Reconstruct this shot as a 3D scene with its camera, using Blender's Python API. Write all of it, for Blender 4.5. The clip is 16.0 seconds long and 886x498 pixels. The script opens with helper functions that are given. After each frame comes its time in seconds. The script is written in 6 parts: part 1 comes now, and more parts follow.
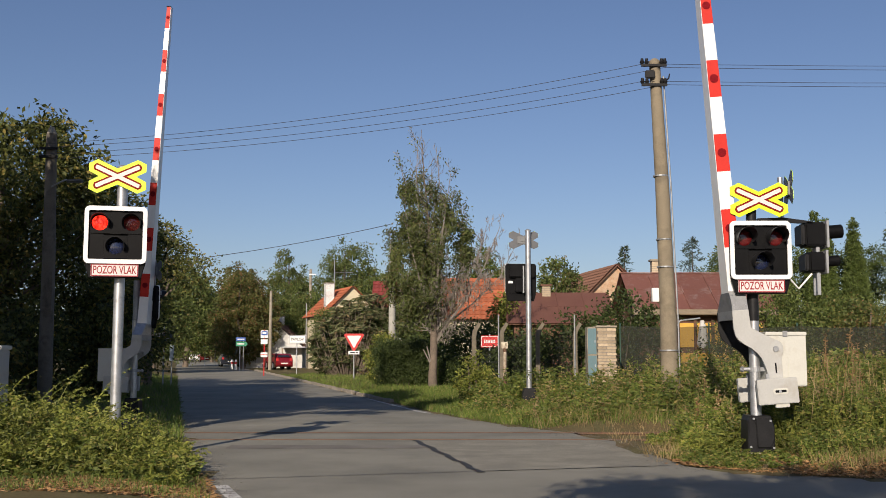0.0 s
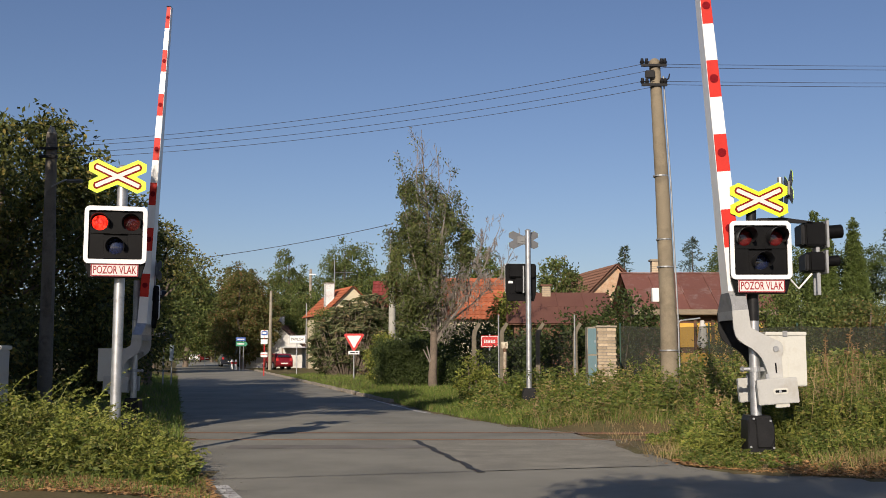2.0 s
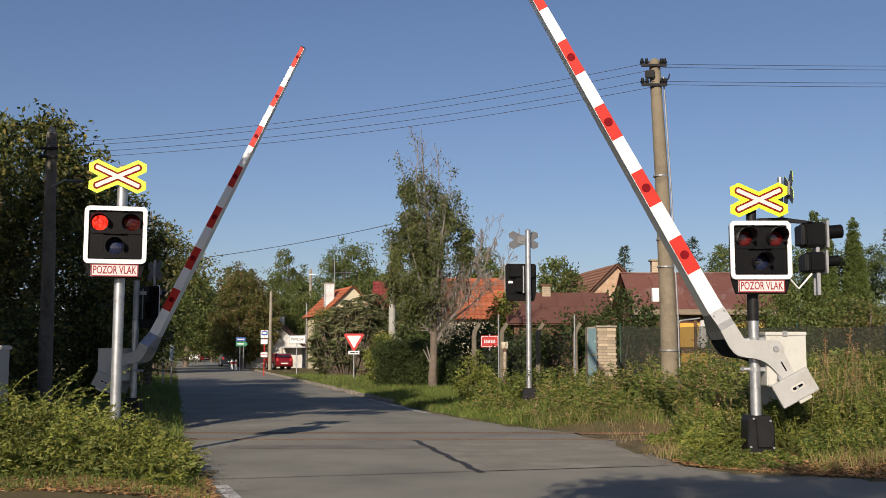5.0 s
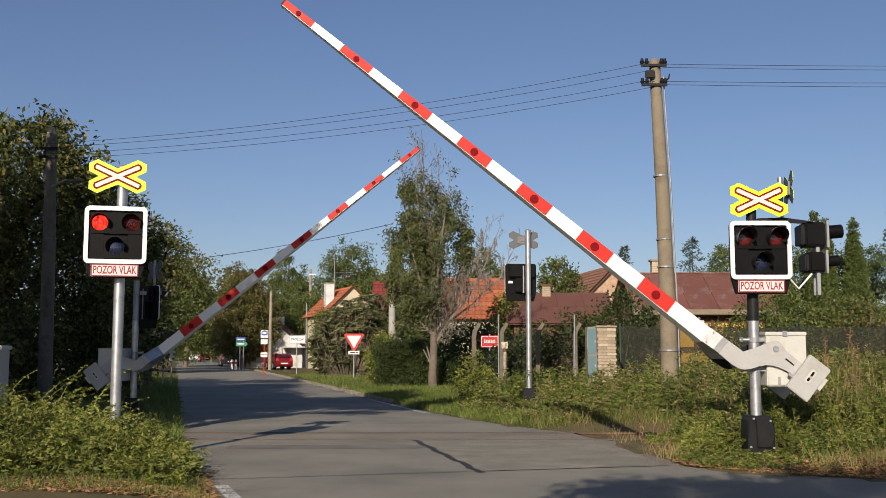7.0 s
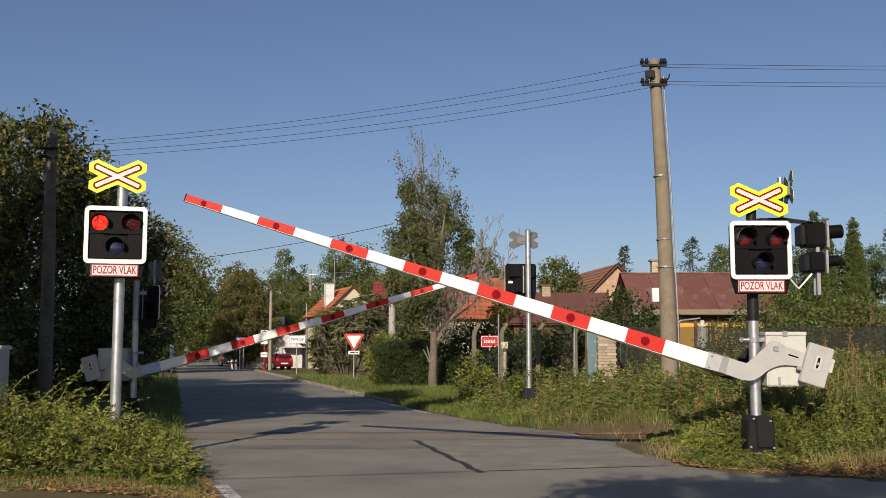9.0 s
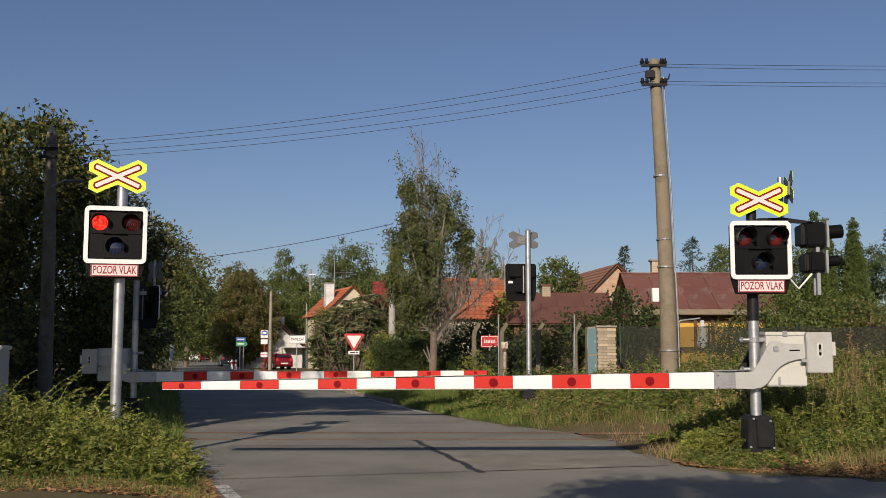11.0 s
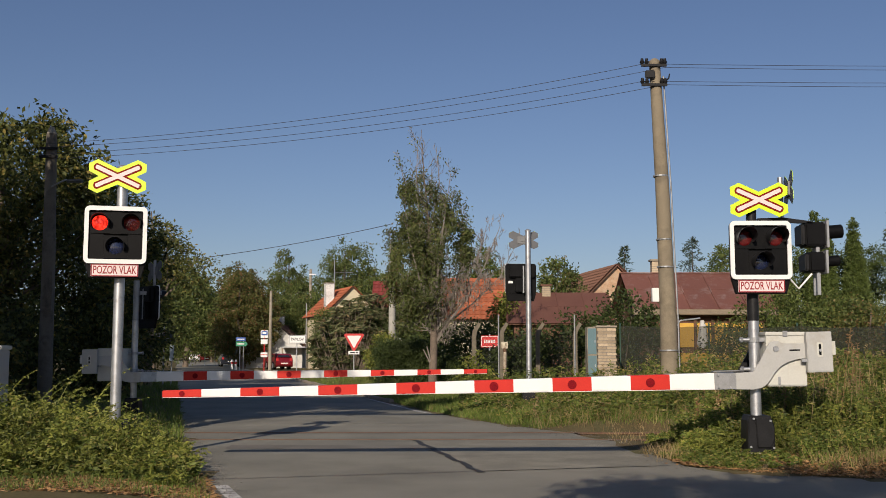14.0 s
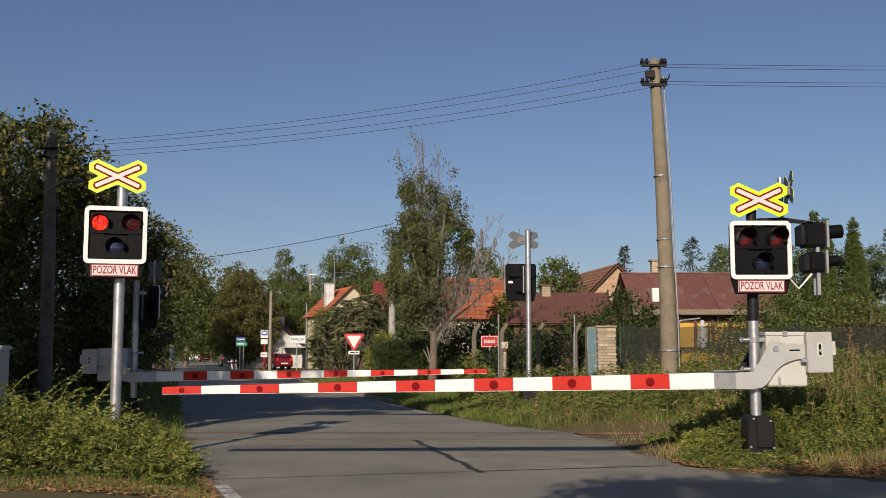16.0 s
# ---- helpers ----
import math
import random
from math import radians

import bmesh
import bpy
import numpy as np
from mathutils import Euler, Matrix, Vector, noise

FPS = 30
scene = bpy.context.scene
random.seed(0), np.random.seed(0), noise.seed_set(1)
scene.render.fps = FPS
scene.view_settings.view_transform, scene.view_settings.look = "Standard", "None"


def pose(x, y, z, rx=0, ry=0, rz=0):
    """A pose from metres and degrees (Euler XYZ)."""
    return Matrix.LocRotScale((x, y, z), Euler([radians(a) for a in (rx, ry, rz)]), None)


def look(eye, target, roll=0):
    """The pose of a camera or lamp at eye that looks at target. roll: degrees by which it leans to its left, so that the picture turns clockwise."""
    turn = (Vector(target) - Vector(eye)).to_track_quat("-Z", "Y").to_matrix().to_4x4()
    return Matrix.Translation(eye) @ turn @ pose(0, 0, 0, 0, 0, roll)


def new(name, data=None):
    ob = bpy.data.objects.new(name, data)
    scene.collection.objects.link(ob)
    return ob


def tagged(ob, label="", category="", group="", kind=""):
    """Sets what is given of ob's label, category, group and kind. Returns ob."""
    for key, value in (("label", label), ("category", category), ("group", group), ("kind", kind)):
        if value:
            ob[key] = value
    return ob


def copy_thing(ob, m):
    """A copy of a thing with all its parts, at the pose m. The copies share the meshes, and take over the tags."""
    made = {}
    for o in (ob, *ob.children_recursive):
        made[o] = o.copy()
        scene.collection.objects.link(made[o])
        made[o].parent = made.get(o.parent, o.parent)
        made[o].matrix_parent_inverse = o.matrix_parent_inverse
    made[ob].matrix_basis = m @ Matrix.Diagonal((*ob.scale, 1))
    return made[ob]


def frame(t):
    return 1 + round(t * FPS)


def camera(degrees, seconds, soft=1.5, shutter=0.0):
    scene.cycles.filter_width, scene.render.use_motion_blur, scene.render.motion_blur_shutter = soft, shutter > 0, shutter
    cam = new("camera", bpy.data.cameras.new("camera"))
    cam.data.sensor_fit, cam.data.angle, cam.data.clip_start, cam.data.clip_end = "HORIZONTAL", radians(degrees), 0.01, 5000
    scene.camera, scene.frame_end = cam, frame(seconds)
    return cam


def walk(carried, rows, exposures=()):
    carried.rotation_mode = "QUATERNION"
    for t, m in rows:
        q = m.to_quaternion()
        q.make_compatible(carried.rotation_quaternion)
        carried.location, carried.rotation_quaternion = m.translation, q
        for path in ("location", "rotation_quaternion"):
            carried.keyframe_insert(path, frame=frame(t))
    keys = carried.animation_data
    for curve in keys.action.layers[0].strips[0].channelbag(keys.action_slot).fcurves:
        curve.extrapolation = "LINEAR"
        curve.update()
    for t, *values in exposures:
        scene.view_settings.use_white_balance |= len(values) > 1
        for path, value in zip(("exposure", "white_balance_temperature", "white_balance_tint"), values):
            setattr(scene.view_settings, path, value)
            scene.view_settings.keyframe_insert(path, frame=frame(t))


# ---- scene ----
# ---- camera: stands still on the verge, tilted up a little ----
cam = camera(47.1, 16.0, soft=0.8)
EYE = (0.0, 0.0, 1.35)
AIM = (0.0, 10.0, 2.40)
walk(cam, [(0.0, look(EYE, AIM)), (16.0, look(EYE, AIM))], exposures=[(0.0, 0.03, 6300, 22), (7.2, 0.03, 6300, 22), (8.4, -0.04, 6300, 22), (9.2, -0.07, 6300, 22), (11.3, -0.22, 6300, 22), (16.0, -0.22, 6300, 22)])

# ---- sky and sun: clear autumn day, low sun behind the camera ----
SUN = Vector((-0.52, -2.08, 1.0)).normalized()
world = bpy.data.worlds.new("clear_sky")
scene.world = world
world.use_nodes = True
_n = world.node_tree.nodes
_bg = _n["Background"]
_sky = _n.new("ShaderNodeTexSky")
_sky.sky_type = "NISHITA"
_sky.sun_disc = False
_sky.sun_elevation = math.asin(SUN.z)
_sky.sun_rotation = math.atan2(SUN.x, SUN.y)
_sky.air_density, _sky.dust_density, _sky.ozone_density = 1.0, 0.6, 3.2
_bg.inputs["Strength"].default_value = 0.075
world.node_tree.links.new(_sky.outputs[0], _bg.inputs[0])
_lamp = bpy.data.lights.new("sun", "SUN")
_lamp.energy, _lamp.angle, _lamp.color = 4.9, radians(0.53), (1.0, 0.91, 0.68)
sun = new("sun", _lamp)
sun.matrix_world = look(SUN * 50, (0, 0, 0))


# ---- materials ----
def mat(name, color, rough=0.6, metal=0.0, var=0.25, scale=3.0, fine=60.0, bump=0.15, dirt=None, dirt_amount=0.35, rand=0.0, coat=0.0, spec=0.5):
    """Base colour with two scales of mottling, an optional dirt colour, fine relief, and variation per piece."""
    m = bpy.data.materials.new(name)
    m.use_nodes = True
    t = m.node_tree
    b = t.nodes["Principled BSDF"]
    co = t.nodes.new("ShaderNodeTexCoord")
    n1 = t.nodes.new("ShaderNodeTexNoise")
    n1.inputs["Scale"].default_value, n1.inputs["Detail"].default_value = scale, 6
    n2 = t.nodes.new("ShaderNodeTexNoise")
    n2.inputs["Scale"].default_value, n2.inputs["Detail"].default_value = fine, 3
    t.links.new(co.outputs["Object"], n1.inputs["Vector"])
    t.links.new(co.outputs["Object"], n2.inputs["Vector"])
    add = t.nodes.new("ShaderNodeMath")
    add.operation = "MULTIPLY_ADD"
    add.inputs[1].default_value = 0.5
    t.links.new(n2.outputs["Fac"], add.inputs[0])
    half = t.nodes.new("ShaderNodeMath")
    half.operation = "MULTIPLY"
    half.inputs[1].default_value = 0.5
    t.links.new(n1.outputs["Fac"], half.inputs[0])
    t.links.new(half.outputs[0], add.inputs[2])
    ramp = t.nodes.new("ShaderNodeValToRGB")
    ramp.color_ramp.elements[0].position, ramp.color_ramp.elements[1].position = 0.33, 0.67
    ramp.color_ramp.elements[0].color = (*[c * (1 - var) for c in color], 1)
    ramp.color_ramp.elements[1].color = (*[min(1, c * (1 + var)) for c in color], 1)
    t.links.new(add.outputs[0], ramp.inputs[0])
    out = ramp.outputs[0]
    if dirt:
        n3 = t.nodes.new("ShaderNodeTexNoise")
        n3.inputs["Scale"].default_value, n3.inputs["Detail"].default_value, n3.inputs["Roughness"].default_value = scale * 0.7, 9, 0.7
        t.links.new(co.outputs["Object"], n3.inputs["Vector"])
        r3 = t.nodes.new("ShaderNodeValToRGB")
        r3.color_ramp.elements[0].position, r3.color_ramp.elements[1].position = 0.62 - dirt_amount * 0.3, 0.78 - dirt_amount * 0.2
        t.links.new(n3.outputs["Fac"], r3.inputs[0])
        mx = t.nodes.new("ShaderNodeMixRGB")
        mx.inputs[2].default_value = (*dirt, 1)
        t.links.new(r3.outputs[0], mx.inputs[0])
        t.links.new(out, mx.inputs[1])
        out = mx.outputs[0]
    if rand:
        oi = t.nodes.new("ShaderNodeObjectInfo")
        mr = t.nodes.new("ShaderNodeMapRange")
        mr.inputs["To Min"].default_value, mr.inputs["To Max"].default_value = 1 - rand, 1 + rand
        t.links.new(oi.outputs["Random"], mr.inputs["Value"])
        hs = t.nodes.new("ShaderNodeHueSaturation")
        t.links.new(mr.outputs[0], hs.inputs["Value"])
        t.links.new(out, hs.inputs["Color"])
        out = hs.outputs[0]
    t.links.new(out, b.inputs["Base Color"])
    rr = t.nodes.new("ShaderNodeMapRange")
    rr.inputs["To Min"].default_value, rr.inputs["To Max"].default_value = max(0.03, rough - 0.12), min(1, rough + 0.12)
    t.links.new(n1.outputs["Fac"], rr.inputs["Value"])
    t.links.new(rr.outputs[0], b.inputs["Roughness"])
    b.inputs["Metallic"].default_value = metal
    b.inputs["Coat Weight"].default_value = coat
    b.inputs["Specular IOR Level"].default_value = spec
    if bump:
        bp = t.nodes.new("ShaderNodeBump")
        bp.inputs["Strength"].default_value, bp.inputs["Distance"].default_value = bump, 0.01
        t.links.new(add.outputs[0], bp.inputs["Height"])
        t.links.new(bp.outputs[0], b.inputs["Normal"])
    return m


def leaf_mat(name, low, high, accent=None, accent_share=0.1, through_light=0.3):
    """Leaves: each leaf takes a colour of its own between low and high, some the accent."""
    m = bpy.data.materials.new(name)
    m.use_nodes = True
    t = m.node_tree
    b = t.nodes["Principled BSDF"]
    g = t.nodes.new("ShaderNodeNewGeometry")
    r = t.nodes.new("ShaderNodeValToRGB")
    r.color_ramp.elements[0].color, r.color_ramp.elements[1].color = (*low, 1), (*high, 1)
    if accent:
        r.color_ramp.elements[1].position = 1 - accent_share
        e = r.color_ramp.elements.new(min(0.999, 1 - accent_share * 0.8))
        e.color = (*accent, 1)
    t.links.new(g.outputs["Random Per Island"], r.inputs[0])
    co = t.nodes.new("ShaderNodeTexCoord")
    n = t.nodes.new("ShaderNodeTexNoise")
    n.inputs["Scale"].default_value = 0.9
    t.links.new(co.outputs["Object"], n.inputs["Vector"])
    mr = t.nodes.new("ShaderNodeMapRange")
    mr.inputs["From Min"].default_value, mr.inputs["From Max"].default_value = 0.3, 0.7
    mr.inputs["To Min"].default_value, mr.inputs["To Max"].default_value = 0.65, 1.35
    t.links.new(n.outputs["Fac"], mr.inputs["Value"])
    hs = t.nodes.new("ShaderNodeHueSaturation")
    t.links.new(mr.outputs[0], hs.inputs["Value"])
    t.links.new(r.outputs[0], hs.inputs["Color"])
    t.links.new(hs.outputs[0], b.inputs["Base Color"])
    b.inputs["Roughness"].default_value = 0.55
    b.inputs["Specular IOR Level"].default_value = 0.3
    tr = t.nodes.new("ShaderNodeBsdfTranslucent")
    t.links.new(hs.outputs[0], tr.inputs["Color"])
    mix = t.nodes.new("ShaderNodeMixShader")
    mix.inputs[0].default_value = through_light
    t.links.new(b.outputs[0], mix.inputs[1])
    t.links.new(tr.outputs[0], mix.inputs[2])
    t.links.new(mix.outputs[0], t.nodes["Material Output"].inputs[0])
    return m


def glow_mat(name, color, strength):
    m = bpy.data.materials.new(name)
    m.use_nodes = True
    b = m.node_tree.nodes["Principled BSDF"]
    b.inputs["Base Color"].default_value = (*color, 1)
    b.inputs["Emission Color"].default_value = (*color, 1)
    b.inputs["Emission Strength"].default_value = strength
    return m


def faceted(m, scale, low, high):
    """Lets a lamp glow unevenly, as behind a ribbed lens."""
    t = m.node_tree
    co = t.nodes.new("ShaderNodeTexCoord")
    v = t.nodes.new("ShaderNodeTexVoronoi")
    v.inputs["Scale"].default_value = scale
    t.links.new(co.outputs["Object"], v.inputs["Vector"])
    r = t.nodes.new("ShaderNodeMapRange")
    r.inputs["From Max"].default_value = 0.7
    r.inputs["To Min"].default_value, r.inputs["To Max"].default_value = high, low
    t.links.new(v.outputs["Distance"], r.inputs["Value"])
    t.links.new(r.outputs[0], t.nodes["Principled BSDF"].inputs["Emission Strength"])
    return m


def glass_mat(name, color, rough=0.05, ior=1.45):
    m = bpy.data.materials.new(name)
    m.use_nodes = True
    b = m.node_tree.nodes["Principled BSDF"]
    b.inputs["Base Color"].default_value = (*color, 1)
    b.inputs["Roughness"].default_value = rough
    b.inputs["Transmission Weight"].default_value = 1.0
    b.inputs["IOR"].default_value = ior
    return m


ASPHALT = mat("asphalt", (0.222, 0.214, 0.18), 0.9, var=0.3, scale=0.7, fine=160, bump=0.5, dirt=(0.275, 0.262, 0.218), dirt_amount=0.5, spec=0.25)
PATCH = mat("coarse_patch_asphalt", (0.265, 0.25, 0.205), 0.95, var=0.35, scale=1.6, fine=70, bump=0.7, dirt=(0.20, 0.19, 0.16), dirt_amount=0.5, spec=0.2)
TAR = mat("tar_seam", (0.035, 0.034, 0.033), 0.7, var=0.3, scale=4, fine=90)
DUST = mat("dusty_asphalt", (0.19, 0.175, 0.155), 0.95, var=0.25, scale=1.2, fine=120, bump=0.4, spec=0.2)
ROADPAINT = mat("worn_road_paint", (0.62, 0.61, 0.58), 0.8, var=0.15, scale=5, dirt=(0.2, 0.19, 0.18), dirt_amount=0.6)
SOIL = mat("verge_soil_and_dry_grass", (0.115, 0.105, 0.05), 0.95, var=0.45, scale=1.3, fine=25, bump=0.6, dirt=(0.16, 0.115, 0.06), dirt_amount=0.6, spec=0.1)
KERB = mat("weathered_kerb_concrete", (0.30, 0.26, 0.21), 0.9, var=0.25, scale=4, dirt=(0.14, 0.12, 0.09), rand=0.15)
POLECONCRETE = mat("old_tan_pole_concrete", (0.235, 0.195, 0.135), 0.9, var=0.22, scale=2.2, fine=70, bump=0.35, dirt=(0.14, 0.115, 0.08), dirt_amount=0.45)
CONCRETE = mat("weathered_concrete", (0.33, 0.29, 0.225), 0.9, var=0.22, scale=2.2, fine=70, bump=0.35, dirt=(0.17, 0.145, 0.11), dirt_amount=0.5)
PALECONCRETE = mat("pale_grey_pole_concrete", (0.40, 0.39, 0.35), 0.9, var=0.15, scale=2.2, fine=70, bump=0.3, dirt=(0.26, 0.25, 0.22), dirt_amount=0.4)
# Old wood whose base is partly darkened for the tree shade over the pole.
OLDWOOD = mat("darkened_old_wood", (0.15, 0.128, 0.10), 0.9, var=0.3, scale=3, dirt=(0.045, 0.04, 0.035))
ZINC = mat("galvanised_steel", (0.50, 0.51, 0.52), 0.42, 0.75, var=0.16, scale=9, fine=120, bump=0.05, dirt=(0.33, 0.33, 0.33))
ZINC_DULL = mat("dull_galvanised_steel", (0.34, 0.35, 0.36), 0.55, 0.5, var=0.18, scale=6, dirt=(0.22, 0.22, 0.21))
RUST = mat("rusty_rail_steel", (0.15, 0.085, 0.05), 0.8, 0.2, var=0.35, scale=7, dirt=(0.22, 0.15, 0.10))
RAILTOP = mat("worn_rail_head", (0.30, 0.24, 0.19), 0.45, 0.7, var=0.2, scale=5)
BLACK = mat("matt_black_paint", (0.0065, 0.0065, 0.007), 0.45, var=0.3, scale=5, bump=0.05, spec=0.10)
BLACKMETAL = mat("dark_grey_cast_steel", (0.016, 0.016, 0.017), 0.45, 0.0, spec=0.2, var=0.3, scale=8)
WHITE = mat("white_enamel", (0.80, 0.80, 0.78), 0.4, var=0.04, scale=6, bump=0.02, dirt=(0.62, 0.61, 0.57), dirt_amount=0.1)
BOOMWHITE = mat("white_boom_film", (0.82, 0.82, 0.80), 0.35, var=0.04, scale=5, bump=0.02, dirt=(0.62, 0.61, 0.58), dirt_amount=0.05)
BOOMRED = mat("red_boom_film", (0.58, 0.032, 0.020), 0.5, spec=0.2, var=0.08, scale=5, bump=0.02, dirt=(0.42, 0.04, 0.03), dirt_amount=0.1)
SIGNRED = mat("red_sign_film", (0.55, 0.03, 0.025), 0.4, var=0.08, scale=8, bump=0.02)
DARKRED = mat("dark_red_reflector", (0.20, 0.006, 0.010), 0.65, var=0.3, scale=30, spec=0.08)
LIME = mat("fluorescent_yellow_green", (0.62, 0.88, 0.0), 0.45, var=0.05, scale=6, bump=0.02)
CROSSRED = mat("brown_red_cross_film", (0.21, 0.013, 0.006), 0.6, var=0.1, scale=8, bump=0.02, spec=0.12)
PALE = mat("pale_reflective_film", (0.74, 0.62, 0.60), 0.4, var=0.06, scale=10, bump=0.02)
GREYPAINT = mat("light_grey_machine_paint", (0.43, 0.43, 0.41), 0.45, var=0.07, scale=4, bump=0.04, dirt=(0.36, 0.33, 0.28), dirt_amount=0.25)
CREAMPAINT = mat("off_white_drive_housing", (0.55, 0.545, 0.49), 0.5, var=0.06, scale=3, bump=0.04, dirt=(0.42, 0.38, 0.31), dirt_amount=0.25)
SIGNBACK = mat("grey_sign_back", (0.10, 0.105, 0.115), 0.5, 0.0, var=0.12, scale=5)
BACKPLATE = mat("dull_grey_bracket_plate", (0.17, 0.175, 0.18), 0.55, 0.2, var=0.15, scale=6)
# Galvanised steel with the shade on the near socket's faces mixed into its colour.
ZINC_SHADED = mat("shade_darkened_galvanised", (0.24, 0.245, 0.25), 0.5, 0.4, var=0.15, scale=8, dirt=(0.16, 0.16, 0.16))
TXTRED = mat("red_lettering", (0.28, 0.012, 0.018), 0.5, var=0.05, bump=0.0)
TXTBLACK = mat("black_lettering", (0.03, 0.03, 0.035), 0.5, var=0.05, bump=0.0)
BARK = mat("tree_bark", (0.16, 0.125, 0.095), 0.95, var=0.4, scale=6, fine=40, bump=0.8)
TWIG = mat("grey_bare_twigs", (0.235, 0.205, 0.175), 0.9, var=0.3, scale=8)
WALNUT = leaf_mat("dark_green_leaves", (0.022, 0.036, 0.012), (0.15, 0.165, 0.042), (0.28, 0.22, 0.055), 0.13)
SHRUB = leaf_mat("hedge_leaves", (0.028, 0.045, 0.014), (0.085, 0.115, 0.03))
FRESH = leaf_mat("yellow_green_leaves", (0.08, 0.115, 0.018), (0.31, 0.325, 0.065), (0.32, 0.28, 0.075), 0.09)
WEED = leaf_mat("weed_leaves", (0.055, 0.088, 0.016), (0.19, 0.225, 0.045), (0.28, 0.23, 0.07), 0.14)
GRASS = leaf_mat("grass_blades", (0.08, 0.13, 0.022), (0.19, 0.245, 0.05), (0.30, 0.25, 0.10), 0.10)
STRAW = leaf_mat("dry_straw_blades", (0.20, 0.14, 0.06), (0.42, 0.32, 0.16))
LITTER = leaf_mat("fallen_leaves", (0.22, 0.11, 0.04), (0.46, 0.28, 0.125), through_light=0.1)
DOCK = leaf_mat("rusty_seed_spikes", (0.13, 0.075, 0.035), (0.28, 0.17, 0.075), through_light=0.15)
AUTUMN = leaf_mat("browning_leaves", (0.058, 0.075, 0.02), (0.165, 0.165, 0.045), (0.20, 0.12, 0.05), 0.2)
FARGREEN = leaf_mat("far_green_leaves", (0.052, 0.082, 0.022), (0.175, 0.21, 0.055), (0.18, 0.15, 0.05), 0.1)
THUJA = leaf_mat("conifer_sprays", (0.04, 0.065, 0.014), (0.12, 0.155, 0.035), through_light=0.15)
AIRY = leaf_mat("olive_loose_leaves", (0.06, 0.075, 0.018), (0.20, 0.21, 0.055), (0.28, 0.22, 0.06), 0.15)
SPRUCE = leaf_mat("spruce_needles", (0.028, 0.05, 0.03), (0.075, 0.10, 0.06), through_light=0.1)
ASHLEAF = leaf_mat("thin_dull_leaves", (0.055, 0.075, 0.022), (0.155, 0.18, 0.055), (0.17, 0.14, 0.06), 0.1)
GLOWRED = glow_mat("lit_red_lamp", (1.0, 0.10, 0.045), 2.6)
faceted(GLOWRED, 34.0, 0.25, 3.4)
LENSRED = glass_mat("dark_red_lens", (0.78, 0.16, 0.11), 0.08)
LENSBLUE = mat("dark_blue_lens", (0.012, 0.018, 0.05), 0.12, var=0.4, scale=40, coat=0.8)
LENSDARK = mat("unlit_red_lens", (0.10, 0.008, 0.008), 0.15, var=0.5, scale=40, coat=0.6)


# ---- mesh helpers ----
def finish(bm, name, material, smooth=False):
    bmesh.ops.recalc_face_normals(bm, faces=bm.faces)
    me = bpy.data.meshes.new(name)
    if smooth:
        for f in bm.faces:
            f.smooth = True
        for e in bm.edges:
            if len(e.link_faces) == 2 and e.calc_face_angle(0) > 0.7:
                e.smooth = False
    bm.to_mesh(me)
    bm.free()
    me.materials.append(material)
    return me


def part(name, bm, material, parent, label="", at=None, smooth=False):
    """Links a bmesh as one mesh under a thing or under a part."""
    me = bm if isinstance(bm, bpy.types.Mesh) else finish(bm, name, material, smooth)
    ob = new(name, me)
    ob.parent = parent
    if at is not None:
        ob.matrix_basis = at
    return tagged(ob, label)


def thing(name, label, category, at=None, group="", kind=""):
    ob = new(name)
    if at is not None:
        ob.matrix_basis = at
    return tagged(ob, label, category, group, kind)


def single(name, bm, material, label, category, group="", kind="", smooth=False, at=None):
    me = bm if isinstance(bm, bpy.types.Mesh) else finish(bm, name, material, smooth)
    ob = new(name, me)
    if at is not None:
        ob.matrix_basis = at
    return tagged(ob, label, category, group, kind)


def box(x0, x1, y0, y1, z0, z1, bevel=0.0, bm=None):
    b2 = bmesh.new()
    bmesh.ops.create_cube(b2, size=1)
    for v in b2.verts:
        v.co = Vector((x0 + (v.co.x + 0.5) * (x1 - x0), y0 + (v.co.y + 0.5) * (y1 - y0), z0 + (v.co.z + 0.5) * (z1 - z0)))
    if bevel:
        bmesh.ops.bevel(b2, geom=b2.edges[:], offset=bevel, segments=2, affect="EDGES")
    return join(bm, b2)


def join(bm, b2):
    if bm is None:
        return b2
    me = bpy.data.meshes.new("tmp")
    b2.to_mesh(me)
    b2.free()
    bm.from_mesh(me)
    bpy.data.meshes.remove(me)
    return bm


def tube(pts, radii, sides=12, bm=None, cap=True):
    """A round bar along the points; radii one number or one a point."""
    bm = bm or bmesh.new()
    pts = [Vector(p) for p in pts]
    if not hasattr(radii, "__len__"):
        radii = [radii] * len(pts)
    rings = []
    side = None
    for i, p in enumerate(pts):
        d = (pts[min(i + 1, len(pts) - 1)] - pts[max(i - 1, 0)]).normalized()
        if side is None:
            side = d.orthogonal().normalized()
        side = (side - d * side.dot(d)).normalized()
        up = d.cross(side)
        rings.append([bm.verts.new(p + radii[i] * (math.cos(a) * side + math.sin(a) * up)) for a in (2 * math.pi * k / sides for k in range(sides))])
    for a, b in zip(rings, rings[1:]):
        for k in range(sides):
            bm.faces.new((a[k], a[(k + 1) % sides], b[(k + 1) % sides], b[k]))
    if cap:
        bm.faces.new(rings[0][::-1])
        bm.faces.new(rings[-1])
    return bm


